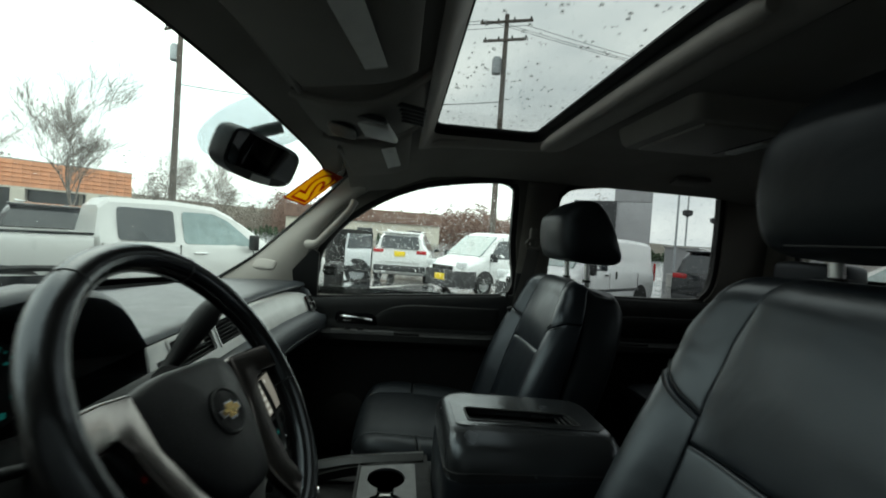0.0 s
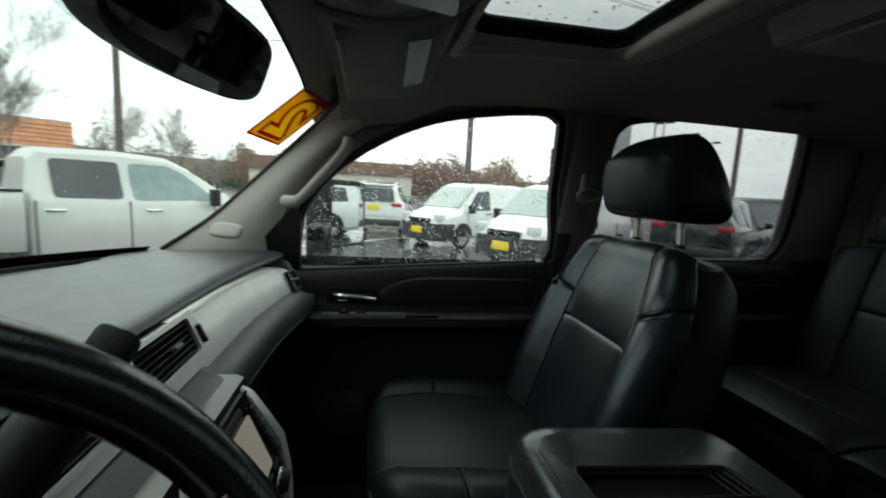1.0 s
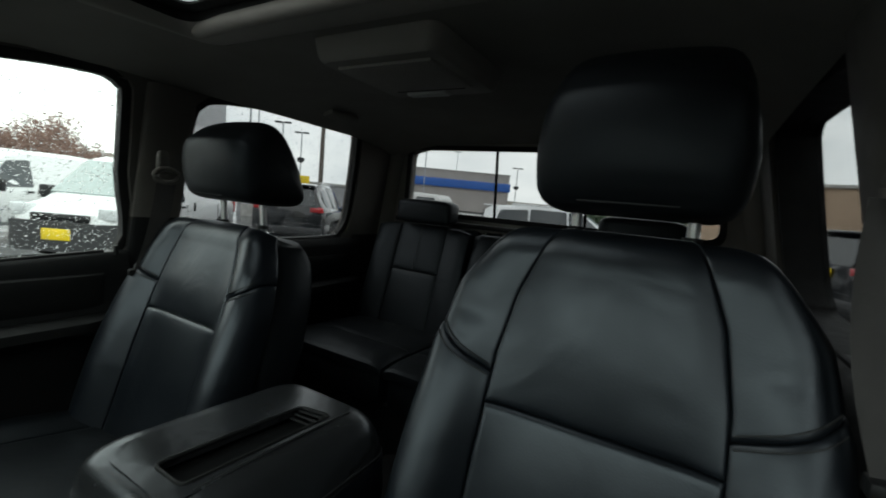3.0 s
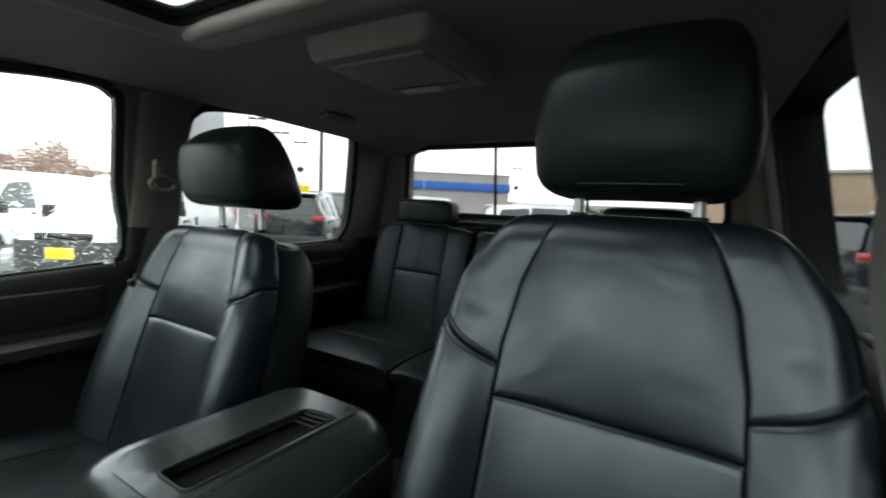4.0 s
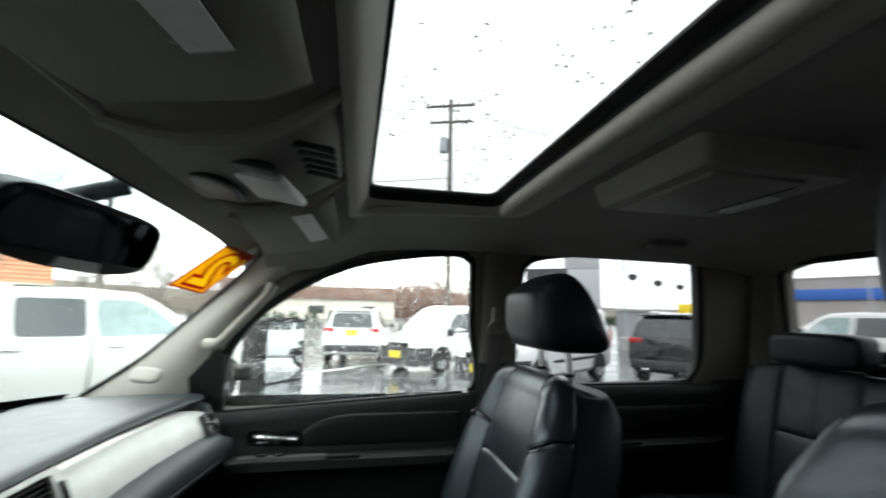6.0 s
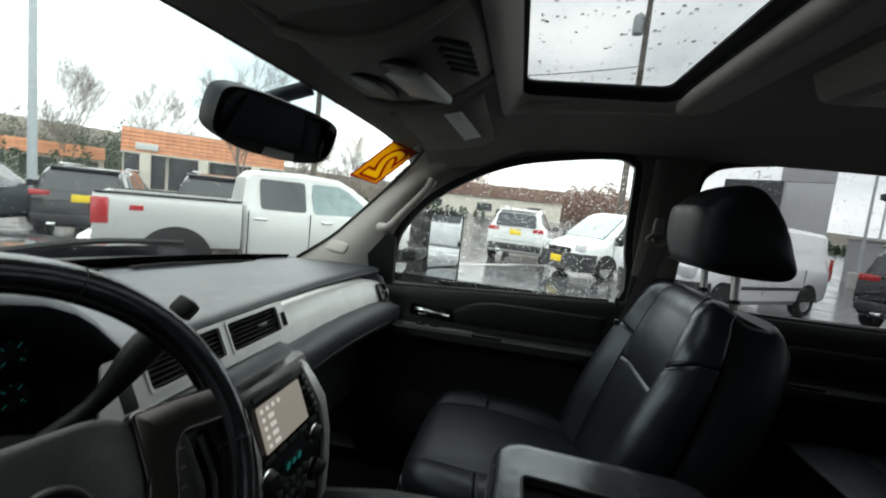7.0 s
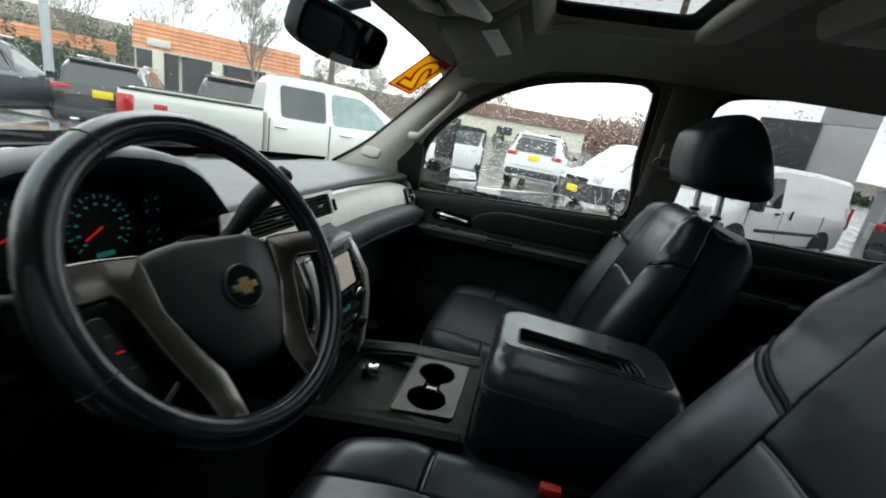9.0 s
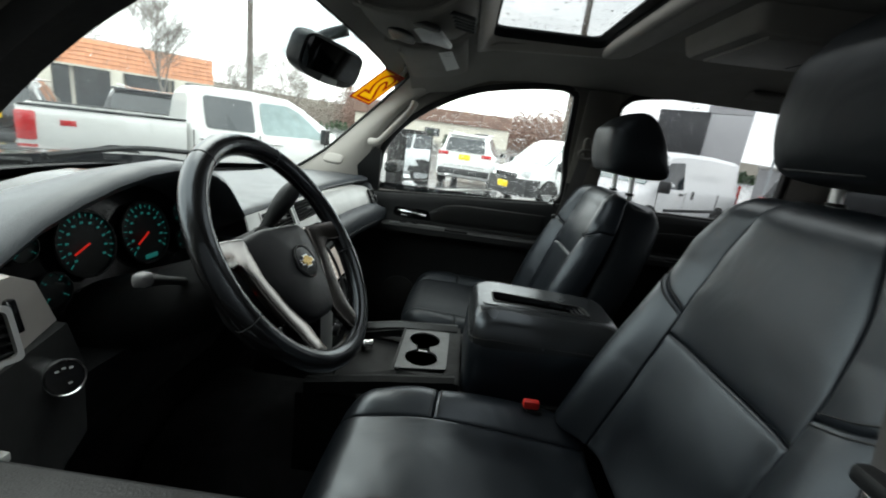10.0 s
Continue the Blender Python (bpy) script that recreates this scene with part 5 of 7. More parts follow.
# ---- doors ----
def door(sgn, y0, y1, sill, label, front=True):
    """y0 is the rear edge, y1 the front edge; sgn the side of the cab."""
    d = thing("cab_door", (sgn * 0.8, (y0 + y1) / 2, 0.7), label, "door", "cab doors")
    prof = [(0.868, sill - 0.006), (0.850, sill), (0.806, sill), (0.796, sill - 0.008), (0.788, sill - 0.035), (0.786, 1.265), (0.782, 1.205), (0.765, 1.17), (0.762, 1.10), (0.770, 1.02), (0.766, 0.90), (0.745, 0.84), (0.742, 0.72), (0.78, 0.66), (0.868, 0.66)]
    rings = []
    for k in range(13):
        y = y0 + (y1 - y0) * k / 12
        dz = (-0.048 * (y - 0.0) / 0.775 if front else 0.0)
        rings.append([(sgn * x, y, z + (dz if z > 1.25 else 0)) for x, z in prof])
    part("door_panel", loft(rings), PLASTIC, d, "black moulded door trim")
    part("outer_skin", loft([[(sgn * x, y, z) for x, z in ((0.872, sill - 0.01), (0.93, 1.22), (0.96, 1.0), (0.955, 0.75), (0.92, 0.56), (0.872, 0.56))] for y in (y0 - 0.02, (y0 + y1) / 2, y1 + 0.04)]), BLACKPAINT, d)
    ya, yb = y0 + 0.05, y1 - (0.30 if front else 0.2)
    arch = lambda u, v: Vector((sgn * (0.784 - 0.012 * v * 0), yb + (ya - yb) * u, 1.19 + (1.285 - 1.19) * v * (1 - (1 - min(1, u * 2.6)) ** 2.5) ** 0.5 + 0.0)) if sgn > 0 else Vector((sgn * 0.784, ya + (yb - ya) * u, 1.19 + 0.095 * v * (1 - (1 - min(1, (1 - u) * 2.6)) ** 2.5) ** 0.5))
    part("arched_pad", pillow(arch, 0.02, 0.98, 0.0, 1.0, 0.014, 16, 8, 8, back=0.006), DOORVINYL, d)
    yr = [y0 + 0.04 + (y1 - y0 - 0.10) * k / 10 for k in range(11)]
    part("armrest", loft([[(sgn * x, y, z) for x, z in ((0.780, 1.180), (0.735 + 0.02 * (k in (0, 10)), 1.182), (0.712 + 0.03 * (k in (0, 10)), 1.172), (0.708 + 0.03 * (k in (0, 10)), 1.15), (0.73, 1.125), (0.775, 1.115))] for k, y in enumerate(yr)]), DOORVINYL, d, "padded armrest")
    yc = y1 - 0.245 if front else y1 - 0.2
    cup = part("handle_bezel", plate(rounded([(yc - 0.085, 1.195), (yc + 0.085, 1.205), (yc + 0.08, 1.245), (yc - 0.07, 1.240)], 0.015), [], lambda u, v, w: (sgn * (0.782 - w), u, v), 0.006), GLOSSBLACK, d)
    part("inner_handle", tube(smoothline([(sgn * 0.776, yc + 0.062, 1.228), (sgn * 0.764, yc + 0.04, 1.229), (sgn * 0.760, yc - 0.02, 1.224), (sgn * 0.766, yc - 0.06, 1.218)], 4), 0.0062, 8), CHROME, cup, "chrome door release")
    part("lock_tab", box((sgn * 0.772, yc + 0.035, 1.211), (0.008, 0.03, 0.008), 0.002), CHROME, cup)
    part("switch_strip", loft([[(sgn * (0.716 + 0.004 * (k == 3)), yc + 0.09 - 0.08 * k, 1.184), (sgn * 0.732, yc + 0.09 - 0.08 * k, 1.187), (sgn * 0.732, yc + 0.09 - 0.08 * k, 1.176), (sgn * 0.712, yc + 0.09 - 0.08 * k, 1.174)] for k in range(4)]), PEWTER if front and sgn > 0 else PLASTIC, d, "dull pewter switch strip" if front and sgn > 0 else "")
    for k in range(2):
        part("switch", box((sgn * 0.729, yc + 0.03 - 0.05 * k, 1.190), (0.014, 0.028, 0.006), 0.002), GLOSSBLACK, d)
    part("pull_cup", box((sgn * 0.731, yc - 0.20, 1.178), (0.03, 0.10, 0.012), 0.005), DOORVINYL, d)
    part("speaker", revolve([(0.075, 0), (0.075, 0.008), (0.06, 0.012), (0, 0.013)], 28, pose(sgn * 0.752, y1 - 0.22, 0.86, 0, -sgn * 90, 0)), RUBBER, d)
    part("map_pocket", loft([[(sgn * x, y, z) for x, z in ((0.762, 0.80), (0.715, 0.80), (0.712, 0.78), (0.73, 0.69), (0.762, 0.68))] for y in (y0 + 0.08, (y0 + y1) / 2 - 0.05, y1 - 0.34)]), PLASTIC, d)
    part("lock_knob", tube([(sgn * 0.795, y0 + 0.03, sill - 0.01), (sgn * 0.795, y0 + 0.03, sill + 0.018)], 0.006, 8), PLASTIC, d)
    part("window_wiper_seal", box((sgn * 0.815, (y0 + y1) / 2, sill + 0.001 - (0.026 if front else 0)), (0.012, y1 - y0 - 0.1, 0.012), 0.003, rot=(-3.5 if front else 0, 0, 0)), RUBBER, d)
    return d


door(1, -0.02, 0.86, 1.340, "closed front passenger door, black trim with chrome release and padded armrest")
door(-1, -0.02, 0.86, 1.285, "closed driver's door with its window wound down")
door(1, -0.98, -0.13, 1.355, "closed rear passenger door with black trim", False)
door(-1, -0.98, -0.13, 1.355, "closed rear door behind the driver with black trim", False)
for sgn in (1, -1):
    post = lambda zs: loft([[(sgn * (sx(z) - 0.010 - a), y, z) for a, y in ((0, -0.022), (0.010, -0.034), (0.013, -0.07), (0.010, -0.13), (0, -0.15), (-0.06, -0.15), (-0.06, -0.022))] for z in zs])
    solid("wall_pillar_post", post((1.44, 1.6, 1.80)), WALLTRIM, "beige-grey trim on the post between the doors, coloured darker for shade", "pillar", "structure")
    solid("wall_pillar_base", post((0.66, 1.0, 1.30, 1.438)), PLASTIC, "black lower trim on the post between the doors", "pillar", "structure")
    solid("sail_panel", plate([(0.782, 1.285), (0.90, 1.27), (0.90, 1.37), (0.80, 1.485), (0.775, 1.47)], [], lambda u, v, w, s=sgn: (sx(v, s, -w + 0.012), u, v), 0.03), PLASTIC, "black corner panel of the front door window", "trim", "structure")
    solid("sill_trim", box((sgn * 0.80, -0.05, 0.645), (0.08, 2.2, 0.05), 0.01), PLASTIC, "black door sill trim", "trim", "structure")
    # grab handle on the passenger side front pillar
    if sgn > 0:
        solid("grab_handle", tube(smoothline([(sgn * 0.672, 0.800, 1.505), (sgn * 0.640, 0.760, 1.512), (sgn * 0.635, 0.715, 1.560), (sgn * 0.652, 0.655, 1.635), (sgn * 0.672, 0.640, 1.672)], 5), [0.016] * 4 + [0.013] * 13 + [0.013, 0.014, 0.015, 0.016], 10), PILLAR,
               "beige-grey grab handle on the windshield pillar", "grab handle")
    solid("tweeter_cover", sq((sgn * 0.700, 0.955, 1.418), (0.052, 0.012, 0.021), 0.5, 0.8, rot=(30, 0, sgn * 62)), PILLAR, "oval beige-grey speaker cover on the pillar", "speaker")

# ---- overhead and small cab things ----
mirror = thing("rearview_mirror", (-0.02, 0.76, 1.70), "black rear-view mirror on a stalk from the windshield", "mirror")
MM = Matrix.Translation((-0.010, 0.757, 1.698)) @ Matrix.Rotation(radians(-14), 4, "Z") @ Matrix.Rotation(radians(19), 4, "X") @ Matrix.Rotation(radians(2), 4, "Y")
hb = sq((0, 0, 0), (0.127, 0.032, 0.042), 0.45, 0.35, seg=32, rows=14)
for v in hb.verts:
    if v.co.y < -0.012:
        v.co.y = -0.012
    v.co.z += 0.010 * (1 - (v.co.x / 0.127) ** 2) * (-1 if v.co.z < 0 else 0)
hb.transform(MM)
part("housing", hb, PLASTIC, mirror)
part("glass", plate(rounded([(-0.118, -0.032), (0.118, -0.032), (0.118, 0.034), (-0.118, 0.034)], 0.02), [], lambda u, v, w: MM @ Vector((u, -0.0125 - w, v)), 0.002), DIMMIRROR, mirror, "dim mirror glass")
part("arm", tube(smoothline([(-0.02, 0.785, 1.715), (0.0, 0.795, 1.738), (0.03, 0.78, 1.758), (0.045, 0.735, 1.778)], 4), 0.0135, 10), PLASTIC, mirror)
part("button_bar", plate([(-0.03, -0.050), (0.04, -0.050), (0.036, -0.036), (-0.026, -0.036)], [], lambda u, v, w: MM @ Vector((u, -0.010 - w, v)), 0.004), LAMPWHITE, mirror)

# windshield price sticker with a figure
sticker = thing("windshield_sticker", ws(0.83, 0.1), "yellow sticker with a red figure on the windshield", "sticker")
SR_, SBm, SL_ = Vector((0.603, 0.678, 1.751)), Vector((0.599, 0.803, 1.642)), Vector((0.518, 0.857, 1.659))
ST_ = SR_ + SL_ - SBm
stk = lambda u, v, w: SR_.lerp(SBm, u).lerp(ST_.lerp(SL_, u), (v + 0.62) / 1.24) + Vector((0, -0.0012, -0.0018)) * (1 + w)
part("border", plate([(0.0, -0.62), (1.0, -0.62), (1.0, 0.62), (0.0, 0.62)], [[(0.05, -0.55), (0.96, -0.55), (0.96, 0.55), (0.05, 0.55)]], stk, 0.15), REDPRINT, sticker)
def figure_loop(fat):
    """The outline of the sticker's figure, in sticker units."""
    fc = bpy.data.curves.new("figure", "FONT")
    fc.body, fc.size, fc.offset = "2", 1.0, fat
    fo = bpy.data.objects.new("figure", fc)
    fm = bpy.data.meshes.new_from_object(fo)
    bpy.data.objects.remove(fo)
    bm = bmesh.new()
    bm.from_mesh(fm)
    bmesh.ops.remove_doubles(bm, verts=bm.verts, dist=1e-4)
    edge = [e for e in bm.edges if len(e.link_faces) == 1]
    nxt = {}
    for e in edge:
        nxt.setdefault(e.verts[0], []).append(e.verts[1])
        nxt.setdefault(e.verts[1], []).append(e.verts[0])
    first = edge[0].verts[0]
    line, prev, cur = [first], first, nxt[first][0]
    while cur != first:
        line.append(cur)
        prev, cur = cur, next(q for q in nxt[cur] if q != prev)
    out = [(0.845 - v.co.y * 1.0, (v.co.x - 0.28) * 1.40) for v in line]
    bm.free()
    return out


outer, inner = figure_loop(0.085), figure_loop(0.022)
part("panel", plate([(0.05, -0.55), (0.96, -0.55), (0.96, 0.55), (0.05, 0.55)], [outer], stk, 0.1), YELLOW, sticker)
part("figure_outline", plate(outer, [inner], stk, 0.1), REDPRINT, sticker, "bold red outline of the figure")
part("figure", plate(inner, [], stk, 0.1), YELLOWFIG, sticker, "yellow figure two")
part("edge_mark", plate([(0.05, -0.55), (0.15, -0.55), (0.10, -0.1), (0.05, 0.0)], [], lambda u, v, w: stk(u, v, 0.5 + w), 0.1), REDPRINT, sticker)

# overhead console with lamp switches
oc = thing("overhead_console", (0, 0.53, 1.80), "taupe overhead console with pale switch plate and small grilles", "console")
rings = []
for y, h, w in ((0.665, 0.004, 0.17), (0.64, 0.024, 0.185), (0.56, 0.036, 0.19), (0.48, 0.036, 0.185), (0.44, 0.026, 0.175), (0.42, 0.0, 0.165)):
    zz = roof_z(0, y)
    rings.append([(-0.03 + w * u, y, zz + 0.01 - (h + 0.01) * (1 - abs(u) ** 4)) for u in [-1, -0.95, -0.85, -0.6, -0.3, 0, 0.3, 0.6, 0.85, 0.95, 1]] + [(-0.03 + w * u, y, zz + 0.012) for u in (1, 0, -1)])
part("shell", loft(rings), HEADLINER, oc, sharp=60)
sp = part("switch_plate", box((-0.022, 0.528, 1.7730), (0.126, 0.080, 0.014), 0.006, rot=(10, 0, -8)), LAMPWHITE, oc, "pale grey lamp plate")
part("dark_strip", box((-0.103, 0.540, 1.7765), (0.030, 0.080, 0.012), 0.005, rot=(10, 0, -8)), PLASTIC, oc, "dark strip beside the lamp plate")
for bx, by, bz in ((-0.098, 0.516, 1.7735), (0.022, 0.500, 1.7715)):
    part("button", box((bx, by, bz), (0.016, 0.014, 0.010), 0.004, rot=(10, 0, 0)), GLOSSBLACK, sp)
for k in range(5):
    part("grille_slat", box((-0.142 + 0.024 * k, 0.466, 1.7925), (0.012, 0.082, 0.009), 0.004, rot=(14, 0, -22)), PLASTIC, oc)
for u, drop in ((-0.80, 0.034), (0.80, 0.034)):
    part("rolled_lip", tube(smoothline([(-0.03 + 0.19 * u, y, roof_z(0, y) - drop * math.sin(math.pi * (y - 0.42) / 0.25) ** 0.7 + 0.002) for y in (0.425, 0.46, 0.51, 0.56, 0.61, 0.66)], 4), 0.009, 8), HEADLINER, oc)
part("microphone_grille", sq((-0.015, 0.595, 1.7685), (0.062, 0.030, 0.006), 0.5, 0.8, rot=(10, 0, 0)), PLASTIC, oc, "dark oval grille")


def visor(cx, label):
    v = thing("sun_visor", (cx, 0.53, 1.79), label, "sun visor", "sun visors")
    f = lambda a, b: Vector((cx + 0.190 * a, 0.545 - 0.095 * b, roof_z(cx + 0.19 * a, 0.545 - 0.095 * b) - 0.014 - 0.006 * (1 - a ** 4)))
    part("panel", pillow(lambda a, b: f(a, b), -1, 1, -1, 1, 0.012, 18, 10, 10, back=0.012), HEADLINER, v)
    part("pivot", tube([(cx + math.copysign(0.19, cx), 0.625, 1.778), (cx - math.copysign(0.19, cx), 0.632, 1.772)], 0.006, 8), HEADLINER, v)
    x0, x1 = (0.19, 0.45) if cx > 0 else (-0.60, -0.34)
    y0 = 0.476 if cx > 0 else 0.492
    lab = part("warning_label", plate([(x0, y0 + 0.014), (x1, y0), (x1, y0 + (0.040 if cx > 0 else 0.030)), (x0, y0 + (0.050 if cx > 0 else 0.044))], [], lambda u, w, d: Vector((u, w, roof_z(u, w) - 0.0335 - d)), 0.001), LABELW, v, "pale warning label")
    for k in range(9):
        u = x0 + 0.015 + (x1 - x0 - 0.03) * k / 8
        part("text_bar", plate([(u, y0 + 0.020), (u + 0.003, y0 + 0.020), (u + 0.003, y0 + 0.036), (u, y0 + 0.036)], [], lambda a, b, d: Vector((a, b, roof_z(a, b) - 0.0347 - d)), 0.0005), LABELINK, lab)
    return v


visor(0.375, "taupe passenger sun visor folded up, with a white warning label")
visor(-0.425, "taupe driver's sun visor folded up, with a pale warning label")

# ceiling video unit
dvd = thing("ceiling_video_unit", (0.02, -0.28, 1.86), "taupe fold-down video unit on the headliner with a pale lamp lens", "video unit")
part("housing", loft([[(0.045 + 0.155 * k * u, -0.275 + 0.155 * k2 * w, z) for u, w in rounded([(-1, -1), (1, -1), (1, 1), (-1, 1)], 0.18, 5)] for k, k2, z in ((1.06, 1.06, 1.888), (1.03, 1.03, 1.862), (1.0, 1.0, 1.846), (0.95, 0.95, 1.838))]), DVDTRIM, dvd)
part("screen_flap", box((0.045, -0.255, 1.836), (0.25, 0.19, 0.010), 0.006), DVDTRIM, dvd)
part("finger_slot", box((0.045, -0.355, 1.837), (0.20, 0.008, 0.010), 0.002), PLASTIC, dvd)
part("lamp_lens", box((0.075, -0.395, 1.836), (0.12, 0.030, 0.010), 0.004), LAMPWHITE, dvd, "pale lamp lens")
solid("coat_hook", box((0.60, -0.62, 1.838), (0.05, 0.14, 0.018), 0.008, rot=(0, 18, 0)), HEADLINER, "taupe ceiling grab handle folded over the rear door", "grab handle")


def belt(sgn, dring, waist, foot, label, wide=(0, 1, 0)):
    b = thing("seat_belt", dring, label, "seat belt", "front seat belts")
    D, W, F, across = Vector(dring), Vector(waist), Vector(foot), Vector(wide)
    flatd = across.cross(Vector((0, 0, 1)))
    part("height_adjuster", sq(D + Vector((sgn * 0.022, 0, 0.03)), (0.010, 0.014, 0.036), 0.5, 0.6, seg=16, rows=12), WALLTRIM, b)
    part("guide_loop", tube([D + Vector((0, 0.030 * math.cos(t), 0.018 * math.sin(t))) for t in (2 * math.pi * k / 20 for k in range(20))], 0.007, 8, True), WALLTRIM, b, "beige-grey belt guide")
    def strap(a, c, n=10, sag=0.0):
        rows = []
        for k in range(n + 1):
            t = k / n
            p = a.lerp(c, t) + Vector((-sgn * sag * math.sin(math.pi * t), 0, 0))
            rows.append([p + across * 0.024, p + flatd * 0.002, p - across * 0.024, p - flatd * 0.002])
        return loft(rows)
    part("webbing", strap(D + Vector((0, 0, -0.012)), W, sag=0.015), BELT, b, "grey woven webbing")
    part("webbing", strap(W, F), BELT, b)
    part("tongue", box(W + Vector((0, 0.008, -0.018)), (0.014 + 0.026 * abs(wide[0]), 0.012 + 0.02 * abs(wide[1]), 0.040), 0.004), CHROME, b, "chrome belt tongue")
    part("tongue_grip", box(W + Vector((0, 0.006, 0.008)), (0.014 + 0.05 * abs(wide[0]), 0.014 + 0.04 * abs(wide[1]), 0.018), 0.005), PLASTIC, b)


belt(1, (0.650, -0.045, 1.560), (0.650, 0.010, 1.300), (0.70, -0.03, 0.80), "grey seat belt hanging on the passenger side post")
belt(-1, (-0.728, 0.0, 1.610), (-0.762, 0.035, 1.325), (-0.76, 0.0, 0.80), "grey seat belt hanging on the driver's side post", (0.94, 0.34, 0))
buckle = thing("belt_buckle", (-0.285, 0.215, 1.0), "black seat belt buckle with red release button between seat and console", "buckle")
part("stalk", box((-0.262, 0.20, 0.985), (0.020, 0.036, 0.10), 0.006, rot=(0, 0, 0)), PLASTIC, buckle)
part("release_button", box((-0.264, 0.208, 1.045), (0.016, 0.034, 0.018), 0.004), RED, buckle, "red release button")

# folding tow mirror outside the passenger window
tow = thing("tow_mirror", (1.0, 0.70, 1.40), "black towing mirror on the passenger door, wet with rain", "mirror")
TM = pose(1.165, 0.675, 1.395, 0, 0, -36)
part("arm", box((0.98, 0.745, 1.285), (0.24, 0.07, 0.055), 0.016, 3), PLASTIC, tow)
part("arm", box((0.98, 0.745, 1.40), (0.24, 0.06, 0.050), 0.016, 3), PLASTIC, tow)
b = sq((0, 0, 0), (0.122, 0.065, 0.180), 0.30, 0.30, seg=36, rows=20)
for v in b.verts:
    v.co.y = max(v.co.y, -0.022)
    v.co.x -= 0.030
b.transform(TM)
part("housing", b, PLASTIC, tow, "black mirror housing")
face = lambda pts, off: plate(rounded(pts, 0.016), [], lambda u, v, w: TM @ Vector((u, -0.0225 - off - w, v)), 0.003)
part("glass_surround", face([(-0.118, -0.174), (0.094, -0.174), (0.094, 0.174), (-0.118, 0.174)], 0.0), RUBBER, tow)
part("mirror_glass", face([(-0.104, -0.058), (0.081, -0.058), (0.081, 0.160), (-0.104, 0.160)], 0.003), TOWGLASS, tow, "flat mirror glass")
part("mirror_glass", face([(-0.104, -0.160), (0.081, -0.160), (0.081, -0.070), (-0.104, -0.070)], 0.003), TOWGLASS, tow, "small wide-angle mirror glass")

# wipers, cowl, hood and bed of the truck itself
truck = thing("pickup_truck", (0, 1.0, 0.0), "black crew-cab pickup truck body in which the camera stands", "truck")
part("cowl", loft([[(x, 1.60 - 0.36 * (x / 0.8) ** 2 + dy, 1.326 + dz) for dy, dz in ((-0.05, 0), (0.0, 0.012), (0.12, 0.004), (0.14, -0.08), (-0.05, -0.08))] for x in (-0.85, -0.6, -0.3, 0, 0.3, 0.6, 0.85)]), PLASTIC, truck)
part("hood", loft([[(x, y, z - 0.05 * (abs(x) / 0.85) ** 3 - dz) for x in (-0.92, -0.7, -0.35, 0, 0.35, 0.7, 0.92)] + [(0.92, y, z - 0.3), (-0.92, y, z - 0.3)] for y, z, dz in ((1.70, 1.362, 0), (2.2, 1.345, 0.0), (2.9, 1.28, 0), (3.15, 1.18, 0.02), (3.2, 1.02, 0.05))]), BLACKPAINT, truck)
part("front_end", box((0, 3.2, 0.75), (1.9, 0.3, 0.62), 0.08, 3), BLACKPAINT, truck)
for s in (-1, 1):
    part("fender", loft([[(s * x, y, z) for x, z in ((0.90, 1.26), (1.0, 1.14), (1.01, 0.62), (0.90, 0.60))] for y in (0.90, 1.3, 2.2, 3.2)]), BLACKPAINT, truck)
    part("bed_side", box((s * 0.94, -2.15, 1.0), (0.10, 1.85, 0.72), 0.04, 3), BLACKPAINT, truck)
    part("rocker", box((s * 0.93, -0.1, 0.54), (0.10, 2.2, 0.12), 0.03), BLACKPAINT, truck)
    part("wiper", tube(smoothline([(s * 0.33 + 0.30, 1.50, 1.372), (s * 0.33 + 0.02, 1.535, 1.392), (s * 0.33 - 0.32, 1.500, 1.384)], 5), 0.010, 6), RUBBER, truck)
for s in (-1, 1):
    for y in (-2.05, 2.30):
        w = part("wheel", revolve([(0.25, -0.12), (0.385, -0.12), (0.40, -0.09), (0.40, 0.09), (0.385, 0.12), (0.25, 0.12)], 28, pose(s * 0.86, y, 0.40, 0, 90, 0)), RUBBER, truck)
        part("rim", revolve([(0.25, -0.06), (0.252, 0.10), (0.21, 0.09), (0.07, 0.05), (0.0, 0.06)], 24, pose(s * 0.86, y, 0.40, 0, s * 90, 0)), ALLOY, w)
    part("headlight", box((s * 0.76, 3.33, 0.90), (0.34, 0.08, 0.22), 0.03), LAMPG, truck)
    part("tail_light", box((s * 0.94, -3.09, 1.08), (0.11, 0.07, 0.34), 0.02), REDLENS, truck)
part("grille", box((0, 3.34, 0.88), (1.1, 0.06, 0.30), 0.03), CHROME, truck)
part("front_bumper", box((0, 3.38, 0.58), (1.9, 0.16, 0.22), 0.05, 3), CHROME, truck)
part("tailgate", box((0, -3.08, 1.0), (1.80, 0.08, 0.70), 0.03, 3), BLACKPAINT, truck)
part("bed_floor", box((0, -2.15, 0.80), (1.80, 1.80, 0.05), 0.01), RUBBER, truck)
part("frame", box((0, 0.1, 0.50), (1.4, 6.0, 0.18), 0.03), RUBBER, truck)

# ---- the lot outside ----
solid("ground", plate([(-400, -400), (400, -400), (400, 400), (-400, 400)], [], flat(-0.3), 0.3), ASPHALT, "wet grey asphalt car lot with puddles", "ground", "structure")


def arc(c, r, a0, a1, n):
    return [(c[0] + r * math.cos(radians(a0 + (a1 - a0) * k / n)), c[1] + r * math.sin(radians(a0 + (a1 - a0) * k / n))) for k in range(n + 1)]


